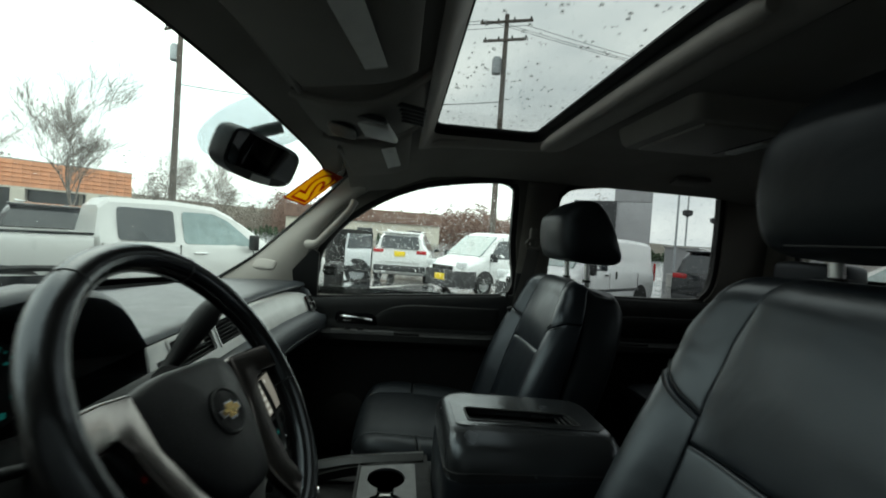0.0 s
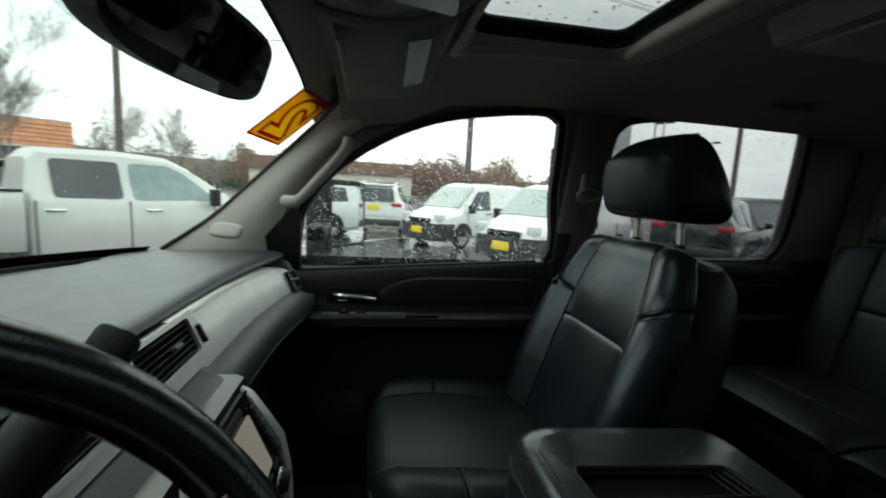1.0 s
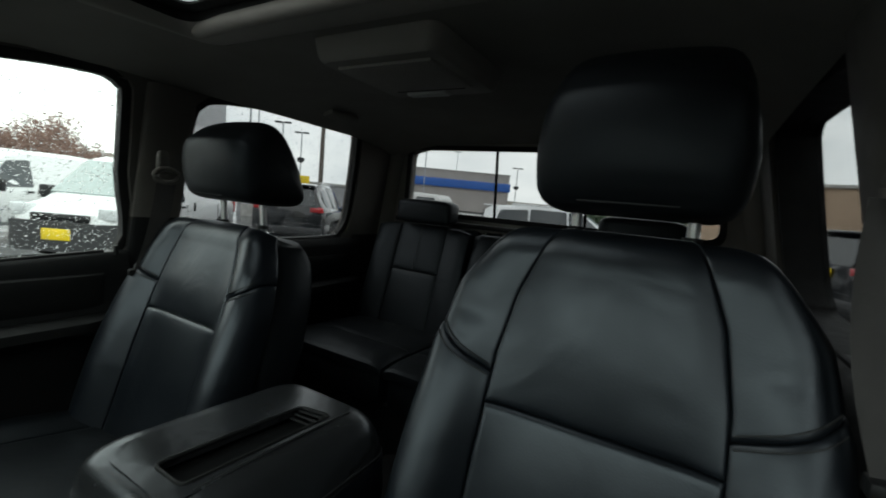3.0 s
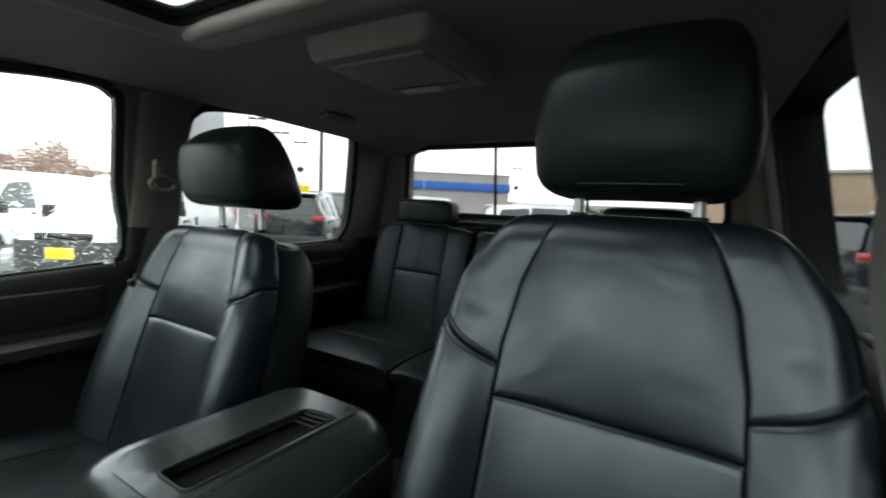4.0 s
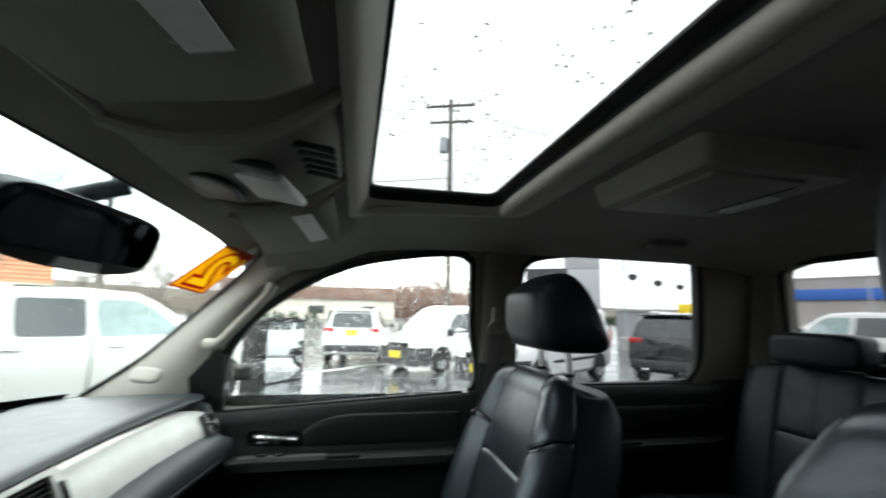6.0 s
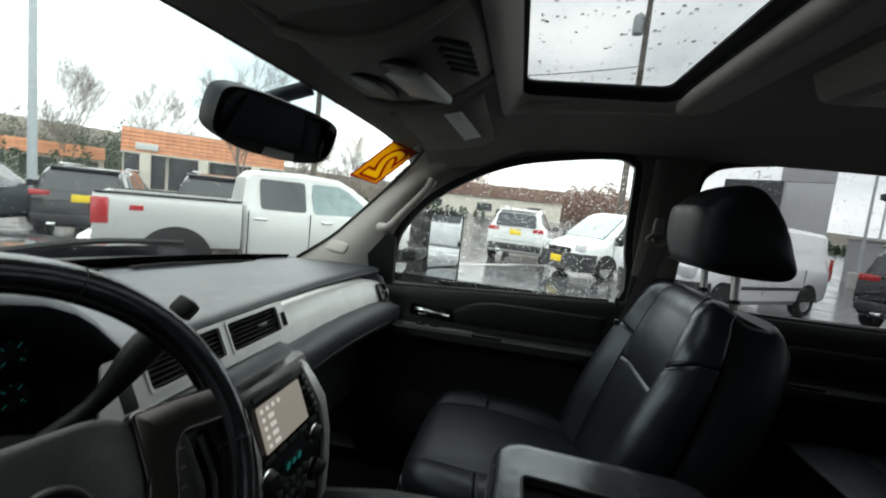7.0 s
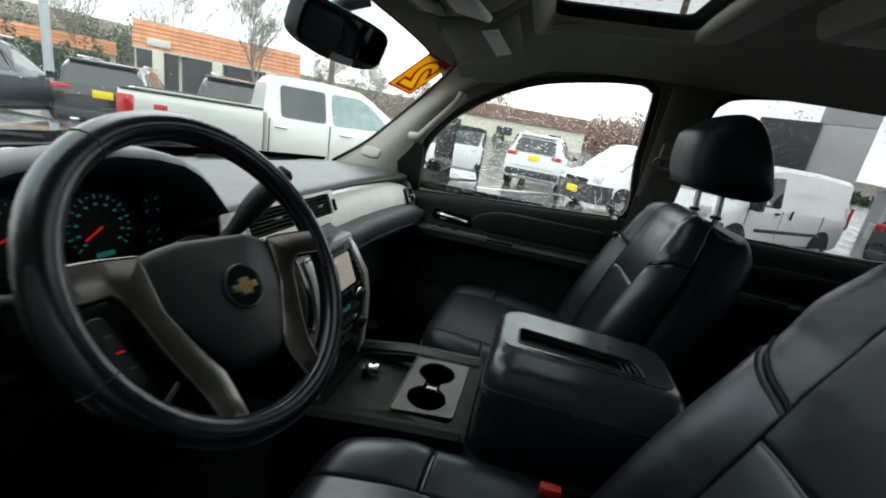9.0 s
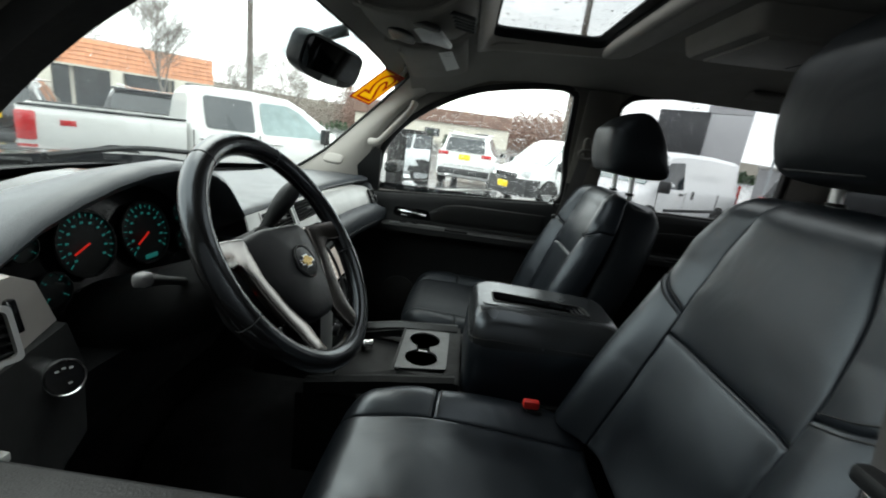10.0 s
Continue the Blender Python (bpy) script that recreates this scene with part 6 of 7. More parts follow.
def add_wheel(car, x, s, w, r, rim_mat=None):
    """A tyre with a five-spoke rim at station x on side s."""
    m = pose(x, s * w, r, -90 * s, 0, 0)
    t = part("wheel", revolve([(r * 0.62, -0.10), (r * 0.92, -0.11), (r, -0.07), (r, 0.07), (r * 0.92, 0.10), (r * 0.64, 0.09), (r * 0.62, 0.06)], 28, m), RUBBER, car, "black tyre on an alloy rim")
    rm = rim_mat or ALLOY
    b = revolve([(r * 0.63, 0.075), (r * 0.60, 0.085), (r * 0.56, 0.06), (r * 0.55, 0.0), (r * 0.60, -0.05)], 28, m)
    part("rim", b, rm, t)
    part("hub_cap", revolve([(r * 0.17, 0.02), (r * 0.16, 0.072), (r * 0.08, 0.08), (0, 0.08)], 16, m), rm, t)
    for k in range(5):
        sp = box((r * 0.35, 0, 0.055), (r * 0.50, r * 0.15, 0.03), 0.01)
        sp.transform(m @ pose(0, 0, 0, 0, 0, 72 * k))
        part("spoke", sp, rm, t)
    part("brake_disc", revolve([(r * 0.56, 0.0), (r * 0.56, 0.01), (0, 0.012)], 20, m), GLOSSBLACK, t)


def body_loft(stations, n=9):
    """Stations of (x, half width at the waist, low z, waist z, top z, half width at the top)."""
    rings = []
    for x, hw, zl, zw, zt, ht in stations:
        half = [(hw * 0.86, zl), (hw * 0.97, zl + 0.10), (hw, zl + 0.32 * (zw - zl) + 0.08), (hw * 0.995, zw - 0.06), (hw * 0.965, zw), (ht + 0.35 * (hw * 0.965 - ht), zw + 0.45 * (zt - zw)), (ht, zt - 0.10 * (zt - zw) - 0.01), (ht * 0.86, zt - 0.004), (ht * 0.45, zt)]
        rings.append([(x, y, z) for y, z in half] + [(x, -y, z) for y, z in reversed(half)])
    return loft(rings)


def skin(fy, pts, s, off=0.012):
    """A pane that follows the car's side."""
    return plate(pts, [], lambda u, v, w: (u, s * (fy(u, v) + off - w), v), 0.03)


def car(name, at, heading, label, category, paint, L, W, H, stations, sides, front_glass, rear_glass, wheels, r, glassm=None, extra=None, rim_mat=None, arch=None):
    c = thing(name, (0, 0, 0), label, category, "cars on the lot")
    b = body_loft(stations)
    part("body", b, paint, c, sharp=32)
    gm = glassm or CARGLASS
    def fy(x, z):
        order = sorted(stations)
        hw, zw, zt, ht = (float(np.interp(x, [q[0] for q in order], [q[i] for q in order])) for i in (1, 3, 4, 5))
        mid = ht + 0.35 * (hw * 0.965 - ht)
        return float(np.interp(z, [zw, zw + 0.45 * (zt - zw), zt - 0.10 * (zt - zw) - 0.01], [hw * 0.965, mid, ht]))
    for s in (-1, 1):
        for pts, pale in sides:
            w = part("side_window", skin(fy, rounded(pts, 0.06, 3), s), CARGLASS2 if pale else CARGLASS, c)
        for x in wheels:
            add_wheel(c, x, s, W / 2 - 0.11, r, rim_mat)
            part("wheel_arch", plate(arc((x, r), r + 0.07, 0, 180, 14) , [], lambda u, v, w, ss=s: (u, ss * (W / 2 - 0.02 + w), v + 0.02), 0.012), arch or RUBBER, c)
    for (xa, za, ya), (xb, zb, yb), nm in ((*front_glass, "windshield"), (*rear_glass, "rear_window")):
        d = Vector((zb - za, 0, -(xb - xa))).normalized()
        if (d.x > 0) != (nm == "windshield"):
            d = -d
        cs = [Vector((xa, -ya, za)), Vector((xa, ya, za)), Vector((xb, yb, zb)), Vector((xb, -yb, zb))]
        part(nm, loft([[p + d * 0.012 for p in cs], [p - d * 0.03 for p in cs]]), gm, c)
    if extra:
        extra(c)
    c.matrix_basis = pose(at[0], at[1], at[2] if len(at) > 2 else 0, 0, 0, heading)
    return c


def lamp(c, nm, x, y, z, sx_, sy_, sz_, m):
    for s in (-1, 1):
        part(nm, box((x, s * y, z), (sx_, sy_, sz_), 0.03, 2), m, c)


# small delivery vans; x is ahead in each vehicle's own frame
def van_bits(c):
    part("front_bumper", loft([[(x, k * w, z) for k, z in ((-1, 0.22), (1, 0.22), (1.01, 0.70), (-1.01, 0.70))] for x, w in ((1.86, 0.90), (2.12, 0.885), (2.32, 0.80), (2.43, 0.62), (2.45, 0.30))]), BUMPER, c, "unpainted dark bumper", sharp=30)
    part("grille", box((2.36, 0, 0.76), (0.06, 0.9, 0.14), 0.03), GLOSSBLACK, c)
    lamp(c, "headlight", 2.22, 0.66, 0.86, 0.22, 0.26, 0.20, LAMPG)
    part("number_plate", box((2.46, 0, 0.50), (0.02, 0.42, 0.18), 0.005), YPLATE, c, "yellow dealer plate")
    lamp(c, "tail_light", -2.34, 0.86, 1.05, 0.06, 0.07, 0.5, REDLENS)
    lamp(c, "door_mirror", 1.28, 1.02, 1.12, 0.14, 0.22, 0.24, PLASTIC)
    lamp(c, "side_strip", -0.2, 0.912, 0.62, 2.3, 0.03, 0.07, BUMPER)
    for s in (-1, 1):
        part("door_handle", box((0.42, s * 0.935, 0.98), (0.16, 0.03, 0.04), 0.01), PLASTIC, c)
        part("door_handle", box((-0.05, s * 0.935, 0.98), (0.05, 0.03, 0.18), 0.01), PLASTIC, c)
        for x in (0.22, 1.30, -1.25):
            part("door_gap", box((x, s * 0.902, 0.76), (0.008, 0.03, 0.52), 0), PLASTIC, c)


VAN = [(-2.34, 0.80, 0.32, 1.02, 1.74, 0.68), (-2.28, 0.88, 0.28, 1.05, 1.83, 0.74), (-1.0, 0.915, 0.26, 1.05, 1.88, 0.77), (0.35, 0.915, 0.26, 1.04, 1.87, 0.76), (0.72, 0.915, 0.26, 1.03, 1.80, 0.72), (1.05, 0.915, 0.26, 1.03, 1.58, 0.70),
       (1.45, 0.91, 0.26, 1.02, 1.24, 0.70), (1.66, 0.90, 0.28, 0.98, 1.07, 0.74), (2.05, 0.86, 0.30, 0.88, 0.97, 0.70), (2.30, 0.74, 0.34, 0.74, 0.84, 0.62), (2.38, 0.62, 0.38, 0.62, 0.70, 0.52)]
VAN_SIDE = [([(0.28, 1.08), (1.22, 1.08), (1.12, 1.20), (0.76, 1.62), (0.28, 1.66)], False)]


def van(at, heading, label):
    return car("delivery_van", at, heading, label, "van", WHITEPAINT, 4.75, 1.85, 1.88, VAN, VAN_SIDE, ((1.58, 1.14, 0.74), (0.82, 1.75, 0.66)), ((-2.36, 1.12, 0.60), (-2.335, 1.62, 0.58)), (-1.45, 1.50), 0.32, CARGLASS2, van_bits)


HV = math.degrees(math.atan2(0.815, -0.58))
def van_at(px, py, h):
    return (px - 2.41 * math.cos(radians(h)), py - 2.41 * math.sin(radians(h)))
van(van_at(11.4, -0.75, HV), HV, "white compact delivery van with dark bumper and yellow plate")
van(van_at(8.15, -2.2, HV), HV, "white compact delivery van beside its twin, dark bumper, yellow plate")


def suv_bits(c, paint, plate_on=True):
    lamp(c, "tail_light", -2.36, 0.70, 1.08, 0.06, 0.34, 0.13, REDLENS)
    if plate_on:
        part("number_plate", box((-2.40, 0, 1.0), (0.02, 0.36, 0.17), 0.005), YPLATE, c, "yellow dealer plate")
    part("rear_bumper", box((-2.34, 0, 0.52), (0.16, 1.70, 0.22), 0.06, 3), BUMPER, c)
    part("spoiler", box((-2.20, 0, 1.685), (0.30, 1.22, 0.05), 0.02), paint, c)
    part("tailgate_glass", plate(rounded([(-0.64, 0.0), (0.64, 0.0), (0.58, 0.44), (-0.58, 0.44)], 0.07, 3), [], lambda u, v, w: (-2.398 + 0.19 * v - 0.98 * w, u, 1.16 + 0.96 * v + 0.2 * w), 0.02), CARGLASS, c, "dark tailgate window")
    part("tailgate_shut_line", box((-2.385, 0, 0.72), (0.03, 1.3, 0.010), 0), BUMPER, c)
    lamp(c, "roof_rail", -0.5, 0.60, 1.77, 2.0, 0.04, 0.04, CHROME)
    lamp(c, "headlight", 2.26, 0.66, 0.85, 0.2, 0.34, 0.14, LAMPG)
    lamp(c, "door_mirror", 0.95, 1.0, 1.12, 0.12, 0.2, 0.16, GLOSSBLACK)
    part("exhaust_trim", box((-2.40, 0.5, 0.40), (0.06, 0.16, 0.07), 0.02), CHROME, c)
    for s in (-1, 1):
        for x in (0.15, -0.95):
            part("door_handle", box((x, s * 0.965, 0.98), (0.18, 0.03, 0.03), 0.01), CHROME, c)


SUV = [(-2.38, 0.78, 0.40, 0.98, 1.16, 0.70), (-2.31, 0.90, 0.34, 1.06, 1.54, 0.68), (-2.12, 0.95, 0.30, 1.08, 1.70, 0.64), (-1.2, 0.965, 0.28, 1.06, 1.75, 0.63), (0.0, 0.965, 0.28, 1.04, 1.75, 0.62), (0.45, 0.96, 0.28, 1.04, 1.66, 0.60),
       (1.15, 0.955, 0.28, 1.03, 1.14, 0.68), (1.6, 0.94, 0.30, 0.98, 1.06, 0.70), (2.2, 0.88, 0.34, 0.86, 0.94, 0.66), (2.40, 0.72, 0.40, 0.70, 0.78, 0.56)]
SUV_SIDE = [([(-0.02, 1.09), (0.98, 1.09), (0.38, 1.60), (-0.02, 1.66)], False), ([(-1.06, 1.10), (-0.08, 1.09), (-0.08, 1.66), (-1.06, 1.66)], False), ([(-2.02, 1.18), (-1.12, 1.12), (-1.12, 1.64), (-1.88, 1.58)], False)]


def suv(name, at, heading, label, paint, glassm=None, plate_on=True):
    return car(name, at, heading, label, "suv", paint, 4.8, 1.94, 1.76, SUV, SUV_SIDE, ((1.12, 1.13, 0.70), (0.46, 1.62, 0.60)), ((-2.34, 1.16, 0.66), (-2.10, 1.62, 0.58)), (-1.48, 1.44), 0.37, glassm, lambda c: suv_bits(c, paint, plate_on))


suv("white_suv", (15.3, 0.15), -8, "white mid-size SUV with red tail lights and yellow plate", WHITEPAINT)
black_suv = suv("dark_suv", (-0.66 + 14.2 * math.cos(radians(48.6)), 0.33 + 14.2 * math.sin(radians(48.6))), 38, "black SUV seen from behind with yellow plate", BLACKPAINT)
black_suv.scale = (1, 1, 0.93)
suv("dark_suv", (-0.66 + 14.0 * math.cos(radians(60)), 0.33 + 14.0 * math.sin(radians(60))), 20, "slate-grey SUV parked side on", BLUEGREYPAINT, CARGLASS2)
suv("dark_suv", (-0.66 + 13.2 * math.cos(radians(37.4)), 0.33 + 13.2 * math.sin(radians(37.4))), 32, "dark SUV standing behind the silver pickup", BLACKPAINT)


def pickup(name, at, heading, label, paint, pale=True):
    st = [(0.05, 0.90, 0.55, 1.20, 1.30, 0.80), (0.10, 0.955, 0.40, 1.22, 1.72, 0.66), (0.22, 0.965, 0.36, 1.22, 1.85, 0.66), (1.0, 0.97, 0.34, 1.20, 1.88, 0.67), (1.65, 0.97, 0.34, 1.20, 1.84, 0.65), (1.95, 0.97, 0.34, 1.19, 1.70, 0.66),
          (2.62, 0.97, 0.36, 1.16, 1.22, 0.78), (2.9, 0.97, 0.38, 1.12, 1.18, 0.80), (3.6, 0.95, 0.42, 1.06, 1.12, 0.78), (3.80, 0.90, 0.45, 0.95, 1.02, 0.74)]
    sides = [([(0.30, 1.24), (1.02, 1.23), (1.02, 1.72), (0.30, 1.72)], False), ([(1.14, 1.22), (2.30, 1.21), (1.85, 1.62), (1.62, 1.72), (1.14, 1.72)], pale)]
    def bits(c):
        for s in (-1, 1):
            sec = ((0.80, 1.30), (0.895, 1.305), (0.935, 1.285), (0.958, 1.20), (0.968, 1.05), (0.968, 0.90), (0.950, 0.72), (0.90, 0.58), (0.80, 0.58))
            part("bed_side", loft([[(x, s * y, z) for y, z in sec] for x in (-1.78, -1.2, -0.6, 0.03)]), paint, c, sharp=50)
        part("bed_front", box((0.0, 0, 0.95), (0.06, 1.62, 0.70), 0.01), paint, c)
        part("tailgate", box((-1.75, 0, 0.95), (0.07, 1.62, 0.70), 0.02), paint, c)
        part("bed_floor", box((-0.87, 0, 0.74), (1.68, 1.62, 0.06), 0), RUBBER, c)
        lamp(c, "bed_rail_cap", -0.87, 0.90, 1.312, 1.8, 0.10, 0.03, PLASTIC)
        lamp(c, "tail_light", -1.70, 0.905, 1.06, 0.20, 0.16, 0.36, REDLENS)
        part("rear_bumper", box((-1.86, 0, 0.62), (0.18, 1.86, 0.20), 0.05), CHROME, c)
        lamp(c, "headlight", 3.74, 0.72, 0.86, 0.16, 0.36, 0.26, LAMPG)
        part("front_bumper", box((3.86, 0, 0.60), (0.16, 1.80, 0.24), 0.06, 3), CHROME, c)
        lamp(c, "door_mirror", 2.15, 1.08, 1.28, 0.10, 0.22, 0.26, PLASTIC)
        for s in (-1, 1):
            for x in (0.92, 1.98):
                part("door_handle", box((x - 0.62, s * 0.985, 1.08), (0.20, 0.03, 0.035), 0.01), CHROME, c)
            for x in (0.12, 1.08, 2.20):
                part("door_gap", box((x, s * 0.962, 0.80), (0.012, 0.03, 0.80), 0), PLASTIC, c)
            part("side_decal", box((-1.30, s * 0.966, 1.12), (0.16, 0.014, 0.07), 0.002), REDLENS, c, "small red side decal")
    return car(name, at, heading, label, "pickup", paint, 5.8, 1.95, 1.88, st, sides, ((2.52, 1.20, 0.74), (1.98, 1.66, 0.60)), ((0.075, 1.28, 0.62), (0.12, 1.70, 0.58)), (-0.82, 2.75), 0.40, None, bits)


tail = Vector((-0.66 + 7.3 * math.cos(radians(50)), 0.33 + 7.3 * math.sin(radians(50))))
HP = math.degrees(math.atan2(-0.73, 0.68))
hp = Vector((math.cos(radians(HP)), math.sin(radians(HP))))
ctr = tail + hp * 1.78 + Vector((-hp.y, hp.x)) * 0.95 * 1.0
pickup("silver_pickup", (ctr.x, ctr.y), HP, "silver-white crew-cab pickup parked across the lot, red tail light", SILVERPAINT)
ws_car = suv("white_sedan", (3.0, -12.2), 200, "white sedan parked behind the truck", WHITEPAINT, CARGLASS2)
ws_car.matrix_basis = pose(2.6, -11.8, 0, 0, 0, 205) @ Matrix.Diagonal((1, 1, 0.97, 1))
pickup("silver_pickup", (7.4, -13.4), 10, "silver pickup parked behind the truck", SILVERPAINT)
suv("dark_suv", (9.6, -8.7), -55, "black SUV parked beside the white vans", BLACKPAINT, None, False)
suv("dark_suv", (-4.8, -9.5), 200, "black SUV parked by the tan wall", BLACKPAINT)

# added unseen wall: keeps daylight at the driver's window off the seats
solid("wall_light_block", box((-1.62, -0.10, 1.80), (0.12, 4.3, 3.6), 0.01), DARKPANEL, "plain dark wall added out of view to block daylight on the driver's side", "wall", "structure")

# lot lines
for k in range(7):
    solid("lot_line", box((9.5 + 2.6 * k * 0.58, 3.6 - 2.6 * k * 0.6, 0.004), (0.10, 4.4, 0.004), 0, rot=(0, 0, 40)), PAINTLINE, "worn white parking line on wet asphalt", "lot line", "structure")

# ---- buildings ----
def flat_building(name, label, az0, az1, dist, h, wallm, band=None, roofm=None, bandz=(0, 0), wins=0, depth=14, wide=0.72, tall=1.7):
    a, b = (Vector((-0.6 + dist * math.cos(radians(q)) / math.cos(radians(q - (az0 + az1) / 2)), 0.4 + dist * math.sin(radians(q)) / math.cos(radians(q - (az0 + az1) / 2)))) for q in (az0, az1))
    mid, d = (a + b) / 2, (b - a)
    w, rot = d.length, math.degrees(math.atan2(d.y, d.x))
    e = thing(name, (0, 0, 0), label, "building")
    out = -1  # the front lies towards the lot
    part("wall", box((0, depth / 2, h / 2), (w, depth, h), 0.0), wallm, e)
    part("parapet", box((0, depth / 2, h + 0.06), (w + 0.2, depth + 0.2, 0.14), 0.02), CONCRETE, e)
    if band:
        part("fascia", box((0, -0.12, (bandz[0] + bandz[1]) / 2), (w + 0.3, 0.3, bandz[1] - bandz[0]), 0.02), band, e)
    for k in range(wins):
        x = -w / 2 + w * (k + 0.5) / wins
        wd = part("window", box((x, -0.02, 0.5 + tall / 2), (w / wins * wide, 0.10, tall), 0.01), DARKPANEL, e)
        part("pane", box((x, -0.075, 0.5 + tall / 2), (w / wins * (wide - 0.06), 0.02, tall - 0.15), 0), SHOPGLASS, wd)
    mid3 = Vector((mid.x, mid.y, 0))
    toward = Vector((-mid.x, -mid.y, 0))
    m = Matrix.Translation(mid3) @ Matrix.Rotation(radians(rot), 4, "Z")
    if (m.to_3x3() @ Vector((0, -1, 0))).dot(toward) < 0:
        m = m @ Matrix.Rotation(math.pi, 4, "Z")
    e.matrix_basis = m
    return e, w


shop, sw = flat_building("orange_roof_shop", "single-storey cream shop with an orange tiled mansard roof", 31.3, 47.5, 40, 4.9, CREAM, wins=4, wide=0.92, tall=2.6)
# mansard: rows of tiles
tile_me = mesh_of("tile", box((0, 0, 0), (1.0, 0.09, 0.34), 0.015, 1, rot=(-24, 0, 0)), ORANGEROOF)
nrow, ncol = 6, int(sw / 0.45)
for r_ in range(nrow):
    for c_ in range(ncol):
        t = new("tile", tile_me)
        t.parent = shop
        t.location = (-sw / 2 + (c_ + 0.5) * sw / ncol, -0.75 + 0.07 * r_, 3.30 + 0.29 * r_)
        t.scale = (sw / ncol, 1, 1)
part("soffit", box((0, -0.4, 3.10), (sw, 0.9, 0.12), 0), CREAM, shop)
part("shop_sign", box((-sw / 2 + 1.6, -0.95, 3.6), (1.4, 0.12, 0.5), 0.03), LAMPWHITE, shop, "blank pale sign board")
for k in range(3):
    part("porch_post", box((-sw / 2 + sw * (k + 0.4) / 3, -0.7, 1.52), (0.7, 0.5, 3.04), 0.03), CREAM, shop)
annex, aw = flat_building("orange_roof_shop", "low shop with an orange roof among evergreens", 49, 66, 55, 3.0, CREAM, wins=5)
for r_ in range(4):
    for c_ in range(int(aw / 0.9)):
        tl_ = new("tile", tile_me)
        tl_.parent = annex
        tl_.location = (-aw / 2 + (c_ + 0.5) * aw / int(aw / 0.9), -0.6 + 0.07 * r_, 2.65 + 0.29 * r_)
        tl_.scale = (aw / int(aw / 0.9), 1, 1)
cream, _w = flat_building("cream_building", "low cream building with a brown mansard up the road", -5, 15, 46, 3.1, CREAM, BROWNROOF, None, (1.95, 3.3), wins=3, tall=0.8, wide=0.3)
cream.matrix_basis = Matrix.Translation((0, 0, 1.0)) @ cream.matrix_basis
# the road climbs a little towards it
rise = [[(-0.6 + d * math.cos(radians(az)), 0.4 + d * math.sin(radians(az)), z) for d, z in ((25, 0.006), (29, 0.10), (36, 0.50), (44, 1.0), (56, 1.1), (57, -0.2))] for az in (-24, -16, -8, 0, 8, 16, 24)]
solid("road_rise", loft(rise, False, False), ASPHALT, "wet grey road climbing beyond the parked cars", "road", "structure", sharp=60)
flat_building("brown_building", "low building in the trees", -26, -8, 60, 2.6, TANWALL, wins=6)
flat_building("blue_band_building", "long grey-beige dealership with a bright blue fascia band", -68, -49, 58, 6.0, BEIGEWALL, BLUEBAND, None, (3.8, 4.9), wins=0)
flat_building("tan_building", "tan wall behind the truck", -120, -91, 22, 3.5, TANWALL)
flat_building("grey_fence_wall", "grey boarded wall behind the parked cars", -48, -33.5, 27, 2.0, GREYSIGN, depth=0.4)
flat_building("tan_fence_wall", "tan boarded wall on the driver's side", 190, 235, 16, 2.6, TANWALL)
flat_building("left_building", "plain building across the street", 100, 165, 40, 5.0, CREAM, wins=6)

pil = thing("sign_pylon", (0, 0, 0), "tall grey clad sign pylon with a black cabinet", "sign")
D = 19.0
ax, ay = -0.66 + D * math.cos(radians(-29.4)), 0.33 + D * math.sin(radians(-29.4))
for k in range(4):
    part("cladding_panel", box((0, 0, 0.9 + 1.8 * k), (0.9, 1.42, 1.79), 0.02), PYLON, pil)
part("cabinet", box((-0.3, 1.45, 2.75), (0.5, 1.7, 1.75), 0.04), DARKPANEL, pil, "black sign cabinet")
pil.matrix_basis = pose(ax, ay, 0, 0, 0, -28)
solid("orange_sign", box((-0.6 + 22 * math.cos(radians(-41)), 0.4 + 22 * math.sin(radians(-41)), 2.02), (0.08, 0.55, 0.5), 0.02, rot=(0, 0, -41)), YPLATE, "small orange square sign on the fence", "sign")


# ---- poles and wires ----
def utility_pole(x, y, h, rot, label):
    p = thing("utility_pole", (0, 0, 0), label, "utility pole", "utility poles")
    part("pole", tube([(0, 0, -0.2), (0, 0, h * 0.5), (0, 0, h)], [0.17, 0.14, 0.11], 12), WOODPOLE, p)
    for z, w in ((h - 0.4, 2.6), (h - 1.3, 2.2)):
        arm = part("crossarm", box((0, 0.12, z), (w, 0.10, 0.12), 0.01), WOODPOLE, p)
        for k in range(4):
            part("insulator", revolve([(0.04, 0), (0.05, 0.08), (0.02, 0.14), (0, 0.15)], 10, pose(-w / 2 + 0.1 + k * (w - 0.2) / 3, 0.12, z + 0.06)), DARKPANEL, arm)
    part("transformer", revolve([(0.22, 0), (0.24, 0.1), (0.24, 0.7), (0.18, 0.8), (0, 0.82)], 16, pose(0.36, 0.0, h - 2.9)), STEELPOLE, p, "grey transformer can")
    p.matrix_basis = pose(x, y, 0, 0, 0, rot)
    return p


utility_pole(20.0, -4.03, 12.9, 70, "tall wooden utility pole with crossarms and transformer")
utility_pole(-0.66 + 31 * math.cos(radians(-43)), 0.33 + 31 * math.sin(radians(-43)), 11.5, 20, "wooden utility pole behind the boarded wall")
utility_pole(21.6, 12.0, 12.5, 60, "tall wooden utility pole beside the lot")


def wire(a, b, sag, r=0.012):
    pts = [Vector(a).lerp(Vector(b), k / 14) - Vector((0, 0, sag * (1 - (2 * k / 14 - 1) ** 2))) for k in range(15)]
    return solid("power_line", tube(pts, r, 5), RUBBER, "black overhead power line", "power line", group="power lines")


